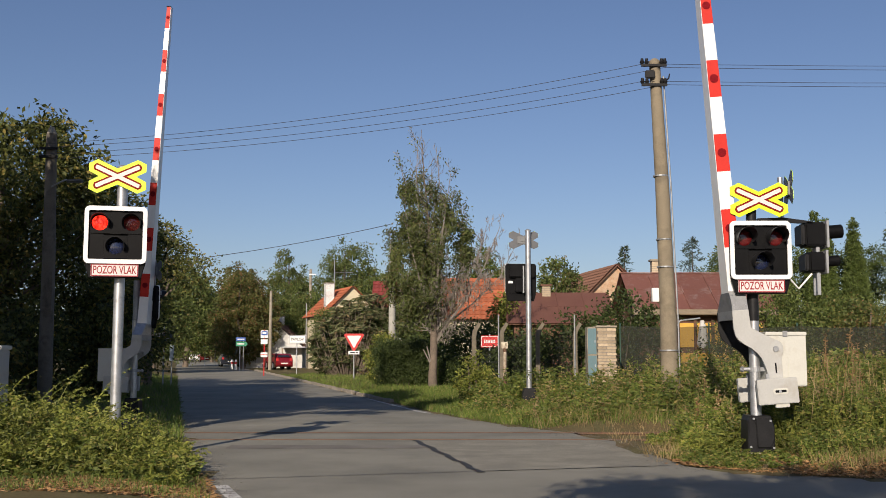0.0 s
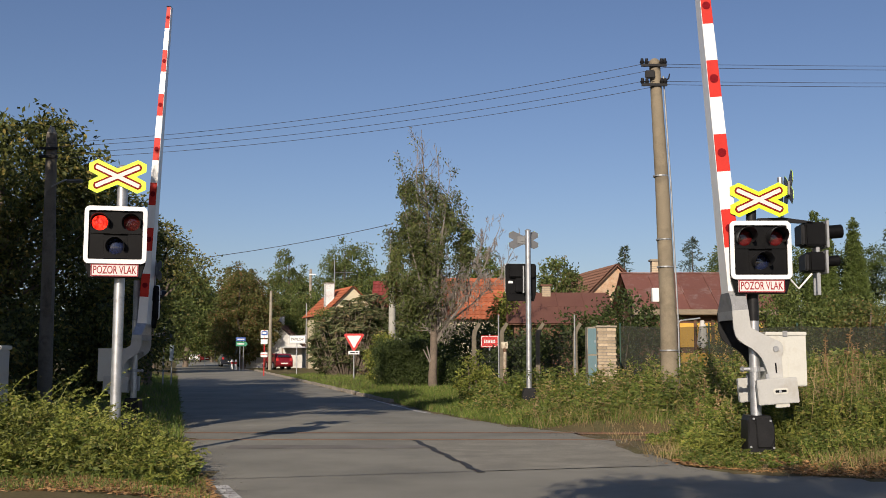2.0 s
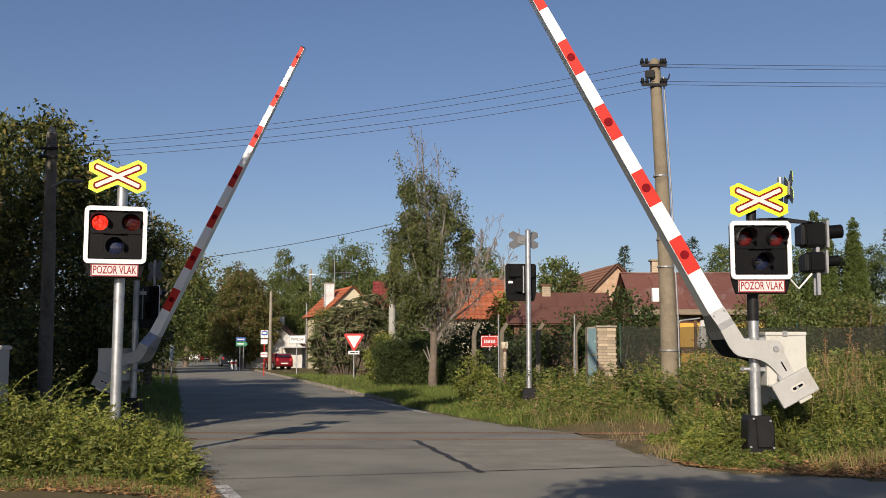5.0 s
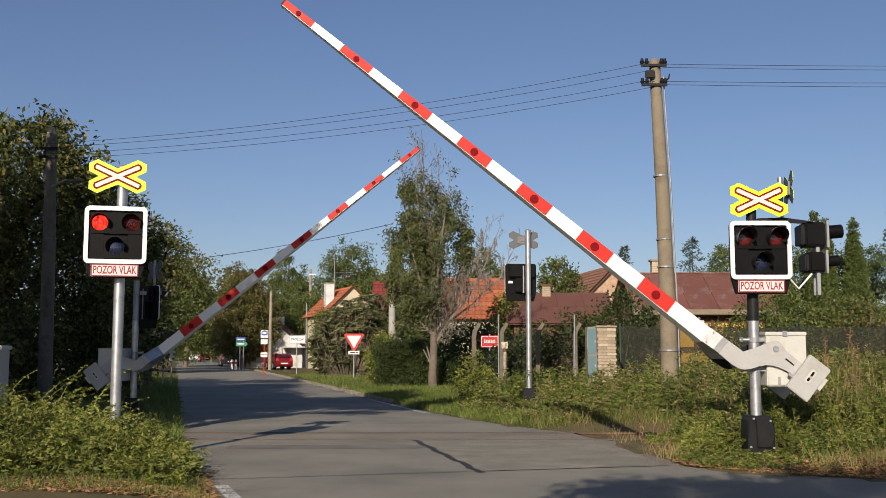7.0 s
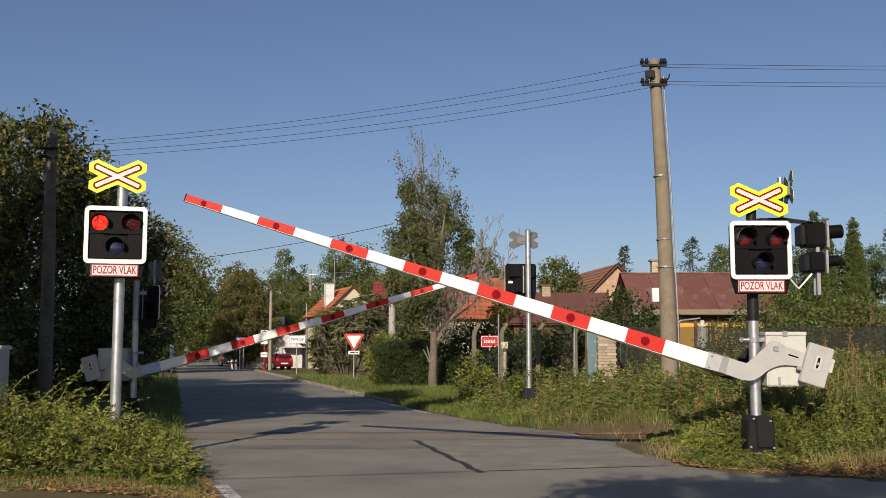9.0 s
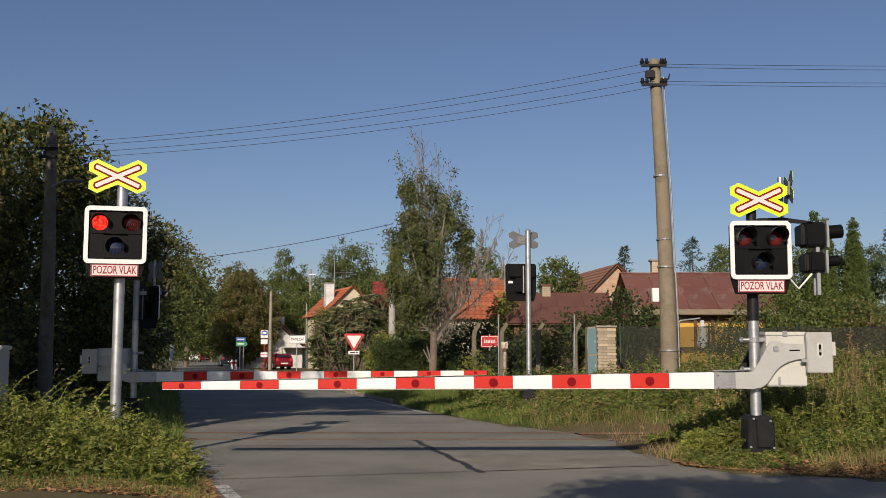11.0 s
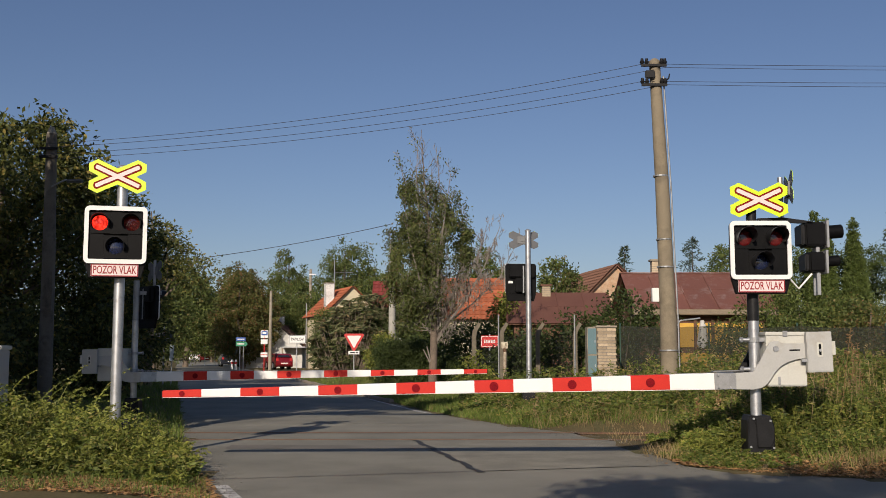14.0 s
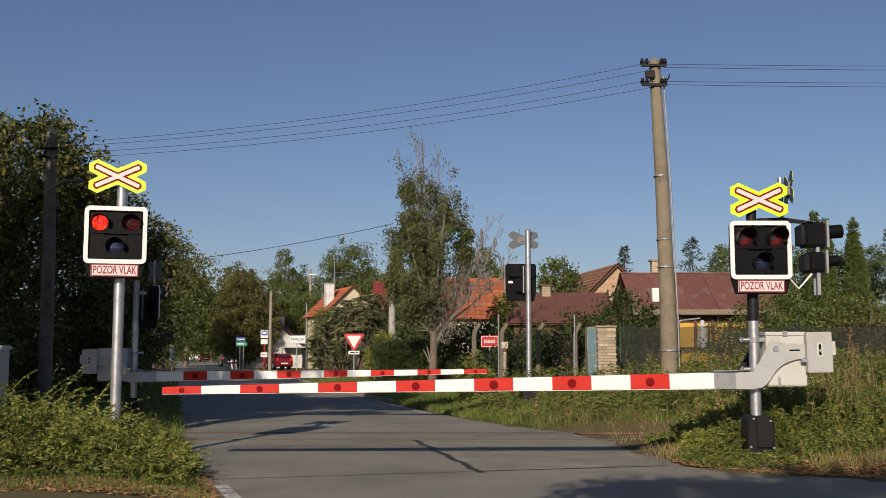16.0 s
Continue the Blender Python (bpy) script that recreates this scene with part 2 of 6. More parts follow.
def prism(outline, y0, y1, bm=None, bevel=0.0):
    """A plate: an outline in x and z, from y0 to y1."""
    b2 = bmesh.new()
    a = [b2.verts.new((x, y0, z)) for x, z in outline]
    b = [b2.verts.new((x, y1, z)) for x, z in outline]
    b2.faces.new(a)
    b2.faces.new(b[::-1])
    n = len(a)
    for i in range(n):
        b2.faces.new((a[i], b[i], b[(i + 1) % n], a[(i + 1) % n]))
    if bevel:
        rim = [e for e in b2.edges if abs(e.verts[0].co.y - e.verts[1].co.y) < 1e-6]
        bmesh.ops.bevel(b2, geom=rim, offset=bevel, segments=1, affect="EDGES")
    return join(bm, b2)


def rounded(w, h, r, cx=0.0, cz=0.0, n=5):
    pts = []
    for sx, sz, a0 in ((1, 1, 0), (-1, 1, 90), (-1, -1, 180), (1, -1, 270)):
        for k in range(n + 1):
            a = radians(a0 + 90 * k / n)
            pts.append((cx + sx * (w / 2 - r) + r * math.cos(a), cz + sz * (h / 2 - r) + r * math.sin(a)))
    return pts


def frame_plate(outer, inner, y0, y1):
    """A plate with a hole: two outlines of equal length."""
    bm = bmesh.new()
    n = len(outer)
    o0 = [bm.verts.new((x, y0, z)) for x, z in outer]
    o1 = [bm.verts.new((x, y1, z)) for x, z in outer]
    i0 = [bm.verts.new((x, y0, z)) for x, z in inner]
    i1 = [bm.verts.new((x, y1, z)) for x, z in inner]
    for k in range(n):
        j = (k + 1) % n
        bm.faces.new((o0[k], o0[j], i0[j], i0[k]))
        bm.faces.new((o1[k], i1[k], i1[j], o1[j]))
        bm.faces.new((o0[k], o1[k], o1[j], o0[j]))
        bm.faces.new((i0[k], i0[j], i1[j], i1[k]))
    return bm


def circle(r, cx=0.0, cz=0.0, n=24, a0=0.0):
    return [(cx + r * math.cos(a0 + 2 * math.pi * k / n), cz + r * math.sin(a0 + 2 * math.pi * k / n)) for k in range(n)]


def quads_mesh(name, corners, material):
    """A mesh of many loose four-cornered leaves: corners is an array N x 4 x 3."""
    n = len(corners)
    me = bpy.data.meshes.new(name)
    me.vertices.add(4 * n)
    me.vertices.foreach_set("co", np.ascontiguousarray(corners, dtype=np.float32).ravel())
    me.loops.add(4 * n)
    me.loops.foreach_set("vertex_index", np.arange(4 * n, dtype=np.int32))
    me.polygons.add(n)
    me.polygons.foreach_set("loop_start", np.arange(0, 4 * n, 4, dtype=np.int32))
    me.update(calc_edges=True)
    me.materials.append(material)
    return me


def leaf_quads(rng, centres, length, width, out=None, droop=0.35, spread=1.0):
    """Leaves at the centres: pointed diamonds, turned at random, tips a little down and outwards."""
    n = len(centres)
    d = rng.normal(size=(n, 3)) * spread
    if out is not None:
        d += out
    d[:, 2] -= droop
    d /= np.linalg.norm(d, axis=1)[:, None] + 1e-9
    r = rng.normal(size=(n, 3))
    r[:, 2] *= 0.5
    s = np.cross(d, r)
    s /= np.linalg.norm(s, axis=1)[:, None] + 1e-9
    ln = length * rng.uniform(0.6, 1.3, (n, 1))
    wd = width * rng.uniform(0.6, 1.3, (n, 1))
    mid = centres + d * ln * 0.45
    q = np.empty((n, 4, 3))
    q[:, 0], q[:, 1], q[:, 2], q[:, 3] = centres, mid + s * wd * 0.5, centres + d * ln, mid - s * wd * 0.5
    return q


def text_mesh(body, size, material, name="lettering", squeeze=1.0):
    """Raised letters in x and z, centred, facing -y."""
    cu = bpy.data.curves.new(name, "FONT")
    cu.body, cu.size, cu.align_x, cu.align_y, cu.extrude, cu.offset = body, size, "CENTER", "CENTER", 0.0015, 0.010 * size
    ob = bpy.data.objects.new(name, cu)
    me = bpy.data.meshes.new_from_object(ob)
    bpy.data.objects.remove(ob)
    bpy.data.curves.remove(cu)
    me.transform(Matrix.Rotation(radians(90), 4, "X") @ Matrix.Diagonal((squeeze, 1, 1, 1)))
    me.materials.clear()
    me.materials.append(material)
    return me


# ---- lie of the land ----
def interp(table, y):
    if y <= table[0][0]:
        return table[0][1]
    for (a, u), (b, v) in zip(table, table[1:]):
        if y <= b:
            return u + (v - u) * (y - a) / (b - a)
    (a, u), (b, v) = table[-2:]
    return v + (v - u) * (y - b) / (b - a)


LEFT_EDGE = ((-40, 8), (0, 0.95), (9.9, -2.15), (15.5, -3.85), (82, -21.4))
RIGHT_EDGE = ((-40, 40), (9.0, 30), (10.3, 14), (11.25, 4.8), (11.9, 3.57), (12.6, 2.98), (14.15, 2.81), (16.3, 2.62), (18.2, 2.16), (20.5, 1.05), (24.4, -0.3), (32, -2.3), (54.7, -8.3), (82, -15.7))


def road_z(y):
    return 0.0 if y < 25 else 0.005 * (y - 25)


def ground_z(x, y):
    """Height of the verge: level with the road at its edge, a little higher beside it."""
    l, r = interp(LEFT_EDGE, y), interp(RIGHT_EDGE, y)
    d = max(l - x, x - r)
    z = road_z(y)
    if d < 0:
        return z - 0.06
    rise = min(1, d / 1.4)
    z += (0.14 if y < 57 or x < l else 0.03) * rise * rise * (3 - 2 * rise) + 0.02
    if 15.9 < y < 19.2 and x > r:
        z -= 0.22 * rise * min(1, (19.2 - y) / 0.5, (y - 15.9) / 0.5)
    return z + 0.03 * rise * noise.noise((x * 0.6, y * 0.6, 0)) + 0.3 * min(1, max(0, d - 12) / 40)


# ---- ground, road and track ----
def build_ground():
    xs = sorted(set([-900, -400, -200, -120, -80, -60, -45] + [x * 0.7 for x in range(-50, 51)] + [45, 60, 80, 120, 200, 400, 900]))
    ys = sorted(set([-900, -300, -100, -40, -20, -10] + [y * 0.6 for y in range(-8, 100)] + [62 + 3 * k for k in range(40)] + [200, 260, 400, 900, 2500]))
    bm = bmesh.new()
    grid = [[bm.verts.new((x, y, ground_z(x, y))) for x in xs] for y in ys]
    for a, b in zip(grid, grid[1:]):
        for k in range(len(xs) - 1):
            bm.faces.new((a[k], a[k + 1], b[k + 1], b[k]))
    single("ground", bm, SOIL, "grassy earth verges running out to open land", "ground", kind="structure", smooth=True)


def build_road():
    """Asphalt with a broken edge and slight crown, one sheet from behind the camera to the far bend."""
    ys = [-40, -20, -10, -4, 0, 3, 6, 8] + [9 + 0.25 * k for k in range(70)] + [27 + 1.5 * k for k in range(60)] + [120, 130, 145, 165, 190, 220]
    bm = bmesh.new()
    rows = []
    for y in ys:
        l, r = interp(LEFT_EDGE, y) - 0.05, interp(RIGHT_EDGE, y) + 0.05
        l += 0.10 * noise.noise((0, y * 0.9, 3)) if y > 8 else 0
        r += 0.14 * noise.noise((5, y * 0.9, 7)) if y > 8 else 0
        row = []
        for k in range(17):
            u = k / 16
            row.append(bm.verts.new((l + (r - l) * u, y, road_z(y) + (0.02 * (1 - (2 * u - 1) ** 4) if y > 20 else 0.0))))
        rows.append(row)
    for a, b in zip(rows, rows[1:]):
        for k in range(16):
            bm.faces.new((a[k], a[k + 1], b[k + 1], b[k]))
    ext = bmesh.ops.extrude_face_region(bm, geom=bm.faces[:])
    for v in ext["geom"]:
        if isinstance(v, bmesh.types.BMVert):
            v.co.z -= 0.12
    road = single("road", bm, ASPHALT, "grey worn asphalt road crossing the track", "road", kind="structure")
    # tar seam, patch joint and filled crack
    def ribbon(name, pts, w, material, z=0.004):
        b = bmesh.new()
        prev = None
        for i, (x, y) in enumerate(pts):
            ww = w * (0.7 + 0.6 * random.random())
            dx, dy = (pts[min(i + 1, len(pts) - 1)][0] - pts[max(i - 1, 0)][0], pts[min(i + 1, len(pts) - 1)][1] - pts[max(i - 1, 0)][1])
            n = math.hypot(dx, dy)
            cur = (b.verts.new((x - dy / n * ww / 2, y + dx / n * ww / 2, z + road_z(y))), b.verts.new((x + dy / n * ww / 2, y - dx / n * ww / 2, z + road_z(y))))
            if prev:
                b.faces.new((prev[0], prev[1], cur[1], cur[0]))
            prev = cur
        return part(name, b, material, road)
    b = bmesh.new()
    b.faces.new([b.verts.new((x, y, 0.004)) for x, y in ((-0.40, 16.40), (0.02, 14.3), (0.46, 12.12), (1.6, 12.42), (2.72, 12.72), (2.70, 14.2), (2.52, 16.40))])
    part("asphalt_patch", b, PATCH, road, "paler coarse asphalt patch")
    ribbon("tar_joint", [(-2.6 + 0.2 * k, 11.3 + 0.053 * k + 0.014 * random.random()) for k in range(28)], 0.022, TAR, 0.007)
    ribbon("filled_crack", [(-0.46 + 0.9 * k / 20 + 0.022 * math.sin(k * 1.3) + 0.016 * math.sin(k * 3.1), 16.55 - 4.55 * k / 20) for k in range(21)], 0.085, TAR, 0.008)
    ribbon("dusty_strip", [(-3.2 + 0.4 * k, 15.35 + 0.02 * math.sin(k)) for k in range(15)], 0.5, DUST, 0.003)
    ribbon("edge_line", [(interp(RIGHT_EDGE, 24.0 + 0.5 * k) - 0.16, 24.0 + 0.5 * k) for k in range(16)], 0.08, ROADPAINT, 0.012)
    b = bmesh.new()
    for k in range(5):
        x, y = -2.33 + 0.115 * k, 10.82 - 0.33 * k
        q = [b.verts.new(p) for p in ((x - 0.07, y, 0.005), (x + 0.07, y + 0.03, 0.005), (x + 0.18, y - 0.27, 0.005), (x + 0.04, y - 0.31, 0.005))]
        b.faces.new(q)
    part("edge_line", b, ROADPAINT, road, "worn white edge dash")


def build_track():
    """Two rails across the road, flush in the asphalt and proud of the ballast beside it."""
    track = thing("railway_track", "single rusty railway track sunk in the crossing", "railway track", kind="structure")
    prof = [(-0.062, -0.16), (0.062, -0.16), (0.062, -0.145), (0.012, -0.125), (0.012, -0.045), (0.036, -0.03), (0.036, -0.004), (0.03, 0.0), (-0.03, 0.0), (-0.036, -0.004), (-0.036, -0.03), (-0.012, -0.045), (-0.012, -0.125), (-0.062, -0.145)]
    for y in (16.63, 18.10):
        bm = bmesh.new()
        a = [bm.verts.new((-70, y + u, 0.012 + w)) for u, w in prof]
        c = [bm.verts.new((70, y + u, 0.012 + w)) for u, w in prof]
        for k in range(len(prof)):
            bm.faces.new((a[k], a[(k + 1) % len(prof)], c[(k + 1) % len(prof)], c[k]))
        part("rail", bm, RUST, track)
        side = 1 if y < 17 else -1
        b = bmesh.new()
        box(-4.6, 2.4, y + side * 0.04 - 0.0, y + side * 0.085, 0.0025, 0.0045, bm=b)
        part("flangeway", b, TAR, track, "dark groove beside the rail")
        b = box(-4.6, 3.2, y - side * 0.05 - 0.02, y - side * 0.05 + 0.02, 0.0015, 0.0045)
        part("guard_strip", b, DUST, track)
    rng = random.Random(3)
    sl = box(-1.3, 1.3, -0.12, 0.12, -0.08, 0.0, 0.01)
    sl = finish(sl, "sleeper", OLDWOOD)
    for k in range(24):
        part("sleeper", sl, OLDWOOD, track, at=pose(3.3 + 0.65 * k, 17.36, -0.13, 0, 0, 90 + rng.uniform(-1, 1)))


def build_kerb():
    """Concrete kerbstones along the grass on the far side of the track."""
    kerb = thing("kerb", "weathered concrete kerbstones along the grass verge", "kerb", kind="structure")
    me = finish(box(-0.07, 0.07, 0.0, 0.97, -0.1, 0.10, 0.012), "kerbstone", KERB)
    y = 29.0
    while y < 75:
        x0, x1 = interp(RIGHT_EDGE, y), interp(RIGHT_EDGE, y + 1)
        part("kerbstone", me, KERB, kerb, at=pose(x0 + 0.06, y, road_z(y) + random.uniform(-0.012, 0.012), 0, 0, -math.degrees(math.atan2(x1 - x0, 1))))
        y += 1.03


build_ground()
build_road()
build_track()
build_kerb()


# ---- level-crossing signals ----
CROSS_SCALE = 0.965
CROSS = [(0.26, 0.222), (0.375, 0.168), (0.372, 0.066), (0.245, 0.0), (0.372, -0.066), (0.375, -0.168), (0.26, -0.222), (0.0, -0.105),
         (-0.26, -0.222), (-0.375, -0.168), (-0.372, -0.066), (-0.245, 0.0), (-0.372, 0.066), (-0.375, 0.168), (-0.26, 0.222), (0.0, 0.105)]


CROSS = [(x * CROSS_SCALE, z) for x, z in CROSS]


def bar_outline(half, w, cut, ang):
    c, s = math.cos(ang), math.sin(ang)
    pts = [(half, w - cut), (half - cut, w), (-half + cut, w), (-half, w - cut), (-half, -w + cut), (-half + cut, -w), (half - cut, -w), (half, -w + cut)]
    return [(c * x - s * z, s * x + c * z) for x, z in pts]


def crossbuck(parent, at):
    plate = part("crossbuck", prism(CROSS, 0.0, 0.004), LIME, parent, "fluorescent yellow-green warning cross", at=at)
    for k, a in enumerate((0.435, -0.435)):
        part("red_bar", prism(bar_outline(0.328, 0.047, 0.026, a), -0.003 - 0.001 * k, -0.0005), CROSSRED, plate)
        part("pale_bar", prism(bar_outline(0.303, 0.025, 0.011, a), -0.0065 - 0.001 * k, -0.0035 - 0.001 * k), PALE, plate)
    back = prism([(x * 0.995, z * 0.995) for x, z in CROSS], 0.0045, 0.007)
    part("sign_back", back, SIGNBACK, plate)
    part("mounting_rail", box(-0.15, 0.15, 0.008, 0.03, -0.09, 0.09, 0.004), BACKPLATE, plate)
    return plate


def visor(length=0.2, r=0.116):
    """A hood over a lens: half a tube, cut back below."""
    bm = bmesh.new()
    n = 20
    rings = []
    for rr in (r, r - 0.004):
        near, far = [], []
        for k in range(n + 1):
            a = radians(-28 + 236 * k / n)
            ln = length * (0.35 + 0.65 * max(0, math.sin(max(0, min(math.pi, (a + 0.49) / 4.12 * math.pi)))) ** 0.6)
            near.append(bm.verts.new((rr * math.cos(a), -ln, rr * math.sin(a))))
            far.append(bm.verts.new((rr * math.cos(a), 0.0, rr * math.sin(a))))
        rings.append((near, far))
    (n0, f0), (n1, f1) = rings
    for k in range(n):
        bm.faces.new((n0[k], n0[k + 1], f0[k + 1], f0[k]))
        bm.faces.new((n1[k], f1[k], f1[k + 1], n1[k + 1]))
        bm.faces.new((n0[k], n1[k], n1[k + 1], n0[k + 1]))
    for k in (0, n):
        bm.faces.new((n0[k], f0[k], f1[k], n1[k]))
    return bm


def dome(r, depth, n=20):
    bm = bmesh.new()
    prev = None
    for j in range(5):
        a = j / 4 * math.pi / 2
        rr, y = r * math.cos(a), -depth * math.sin(a)
        if j == 4:
            tip = bm.verts.new((0, y, 0))
            for k in range(n):
                bm.faces.new((prev[k], prev[(k + 1) % n], tip))
        else:
            ring = [bm.verts.new((x, y, z)) for x, z in circle(rr, n=n)]
            if prev:
                for k in range(n):
                    bm.faces.new((prev[k], prev[(k + 1) % n], ring[(k + 1) % n], ring[k]))
            prev = ring
    return bm


LAMPS = ((-0.200, 0.155), (0.190, 0.155), (0.0, -0.150))


def square_ring(half, r, cx, cz, n=24):
    inner = circle(r, cx, cz, n, math.pi / 4)
    outer = []
    for k in range(n):
        a = math.pi / 4 + 2 * math.pi * k / n
        m = half / max(abs(math.cos(a)), abs(math.sin(a)))
        outer.append((cx + m * math.cos(a), cz + m * math.sin(a)))
    return outer, inner


def signal_head(parent, at, plate=True, flashing=False, tilt=0.0):
    """Backboard with white border, two red lamps over a white one, hoods, and the warning plate below."""
    head = part("backboard", prism(rounded(0.74, 0.71, 0.055), 0.075, 0.09), BLACK, parent, "black signal backboard", at=at)
    part("white_border", frame_plate(rounded(0.77, 0.738, 0.065), rounded(0.664, 0.626, 0.02), -0.008, 0.012), WHITE, head, "white enamelled border")
    part("shell", frame_plate(rounded(0.755, 0.722, 0.06), rounded(0.65, 0.61, 0.02), 0.013, 0.075), BLACK, head)
    lens_r = 0.100
    for k, (x, z) in enumerate(LAMPS):
        o, i = square_ring(0.135 if k < 2 else 0.145, lens_r, x, z)
        part("lamp_panel", frame_plate(o, i, 0.022, 0.03), BLACK, head)
        part("hood", visor(0.13 if flashing else 0.25, 0.118), BLACKMETAL, head, "black lamp hood", at=pose(x, 0.021, z, tilt, 0, 0), smooth=True)
        if k < 2:
            if flashing:
                part("red_lens", dome(lens_r, 0.02), LENSRED, head, "red signal lens", at=pose(x, 0.026, z), smooth=True)
                part("reflector", prism(circle(lens_r + 0.005, x, z), 0.066, 0.07), LENSDARK, head)
            else:
                part("red_lens", dome(lens_r, 0.02), LENSDARK, head, "unlit red signal lens", at=pose(x, 0.026, z), smooth=True)
        else:
            part("clear_lens", dome(lens_r, 0.025), LENSBLUE, head, "unlit dark bluish signal lens", at=pose(x, 0.026, z), smooth=True)
    part("filler_panel", box(-0.334, -0.147, 0.024, 0.032, -0.318, 0.012), BLACK, head)
    part("filler_panel", box(0.147, 0.334, 0.024, 0.032, -0.318, 0.012), BLACK, head)
    part("filler_panel", box(-0.068, 0.058, 0.024, 0.032, 0.013, 0.318), BLACK, head)
    part("filler_panel", box(-0.334, 0.334, 0.0265, 0.0325, 0.298, 0.318), BLACK, head)
    part("back_box", box(-0.33, 0.30, 0.092, 0.20, 0.02, 0.33, 0.02), BLACK, head)
    part("back_box", box(-0.15, 0.15, 0.092, 0.20, -0.33, 0.0, 0.02), BLACK, head)
    part("back_bar", box(-0.06, -0.03, 0.2, 0.215, -0.36, 0.30, 0.003), ZINC_DULL, head)
    b = box(0.20, 0.31, 0.0905, 0.096, -0.12, -0.06)
    part("back_label", b, WHITE, head, "small white number label")
    lamp = None
    if flashing:
        lamp = part("lit_lamp", prism(circle(0.092), 0.045, 0.058), GLOWRED, head, "glowing red lamp", at=pose(LAMPS[0][0], 0, LAMPS[0][1]))
    if plate:
        part("plate_backing", prism([(-0.375, 0.02), (0.375, 0.02), (0.32, -0.18), (-0.32, -0.18)], 0.03, 0.075, bevel=0.005), BLACK, head, at=pose(0, 0, -0.37))
        name = part("name_plate", box(-0.292, 0.292, 0.012, 0.028, -0.08, 0.08, 0.003), PALE, head, "pale plate with red border and lettering", at=pose(0, 0, -0.452))
        part("plate_rim", frame_plate(rounded(0.58, 0.158, 0.01), rounded(0.555, 0.133, 0.008), 0.006, 0.0115), TXTRED, name)
        part("lettering", text_mesh("POZOR VLAK", 0.140, TXTRED, squeeze=0.62), TXTRED, name, at=pose(0, 0.0105, 0.0))
    return head, lamp


def round_pole(parent, h, r, material=None, name="pole"):
    material = material or ZINC
    p = part(name, tube([(0, 0, 0), (0, 0, h)], r, 20), material, parent, smooth=True)
    part("pole_cap", tube([(0, 0, h), (0, 0, h + 0.015), (0, 0, h + 0.045)], [r + 0.012, r + 0.012, r * 0.5], 20), ZINC_DULL, parent, smooth=True)
    return p


def bolts(parent, pts, r=0.014):
    for p in pts:
        x, y, z = p
        part("bolt", tube([(x, y + 0.01, z), (x, y - 0.012, z)], r, 6), ZINC, parent)


def base_box(parent):
    """Cast foot of a signal pole on its concrete pad."""
    part("foot", prism([(-0.17, -0.06), (0.15, -0.06), (0.18, 0.10), (0.17, 0.30), (0.13, 0.42), (-0.13, 0.42), (-0.15, 0.36)], -0.17, 0.15, bevel=0.015), BLACKMETAL, parent, "black cast foot")
    part("foot_cover", prism([(-0.05, 0.03), (0.12, 0.03), (0.165, 0.14), (0.165, 0.28), (0.12, 0.39), (-0.07, 0.39)], -0.20, -0.17, bevel=0.012), BLACKMETAL, parent)
    part("concrete_pad", box(-0.21, 0.21, -0.2, 0.2, -0.25, -0.03, 0.02), CONCRETE, parent)
    bolts(parent, [(-0.09, -0.185, 0.385), (0.11, -0.205, 0.36), (-0.13, -0.18, 0.04), (0.15, -0.19, 0.03)])


def left_signal():
    s = thing("crossing_signal", "galvanised pole with flashing red crossing signal and yellow cross", "crossing signal", pose(-4.178, 13.1, 0.12))
    round_pole(s, 3.66, 0.068)
    head, lamp = signal_head(s, pose(-0.002, -0.21, 2.765, 0, 0, 12), flashing=True)
    crossbuck(s, pose(-0.037, -0.10, 3.54, 0, 0, 8))
    part("clamp", tube([(0, 0, 2.55), (0, 0, 2.63)], 0.082, 16), ZINC_DULL, s)
    part("clamp", tube([(0, 0, 2.95), (0, 0, 3.03)], 0.082, 16), ZINC_DULL, s)
    base_box(s)
    return lamp


left_lamp = left_signal()


# ---- barriers ----
ARM = [(-0.514, -0.285), (-0.514, -0.49), (-0.30, -0.495), (-0.20, -0.48), (-0.143, -0.45), (-0.08, -0.375), (-0.03, -0.30), (0.03, -0.235), (0.09, -0.185), (0.16, -0.155), (0.26, -0.135), (0.38, -0.125),
       (0.38, 0.06), (0.12, 0.06), (0.075, 0.075), (0.036, 0.095), (-0.03, 0.095), (-0.075, 0.075), (-0.105, 0.03), (-0.20, -0.145), (-0.287, -0.285)]


def boom_half(d):
    """Half the boom's height at distance d from the pivot."""
    return 0.100 - 0.056 * (d - 0.78) / 6.95


def boom_sides(d):
    """Front and back of the boom's deep section at distance d."""
    return -boom_half(d) * 0.85, boom_half(d) * 2.5


def boom_piece(d0, d1, low=-1.0, high=1.0, grow_by=0.0):
    """A stretch of the boom between two heights of its section, from -1 at its underside to 1 at its top."""
    bm = bmesh.new()
    ends = []
    for d in (d0, d1):
        h, (y0, y1) = boom_half(d), boom_sides(d)
        ends.append([bm.verts.new((-d, y, -0.385 + z)) for y, z in ((y0, h * low - grow_by), (y1, h * low - grow_by), (y1, h * high), (y0, h * high))])
    a, b = ends
    for k in range(4):
        bm.faces.new((a[k], a[(k + 1) % 4], b[(k + 1) % 4], b[k]))
    bm.faces.new(a[::-1])
    bm.faces.new(b)
    if high - low > 1:
        bmesh.ops.bevel(bm, geom=[e for e in bm.edges if abs(e.verts[0].co.x - e.verts[1].co.x) > 0.1], offset=0.008, segments=2, affect="EDGES")
    return bm


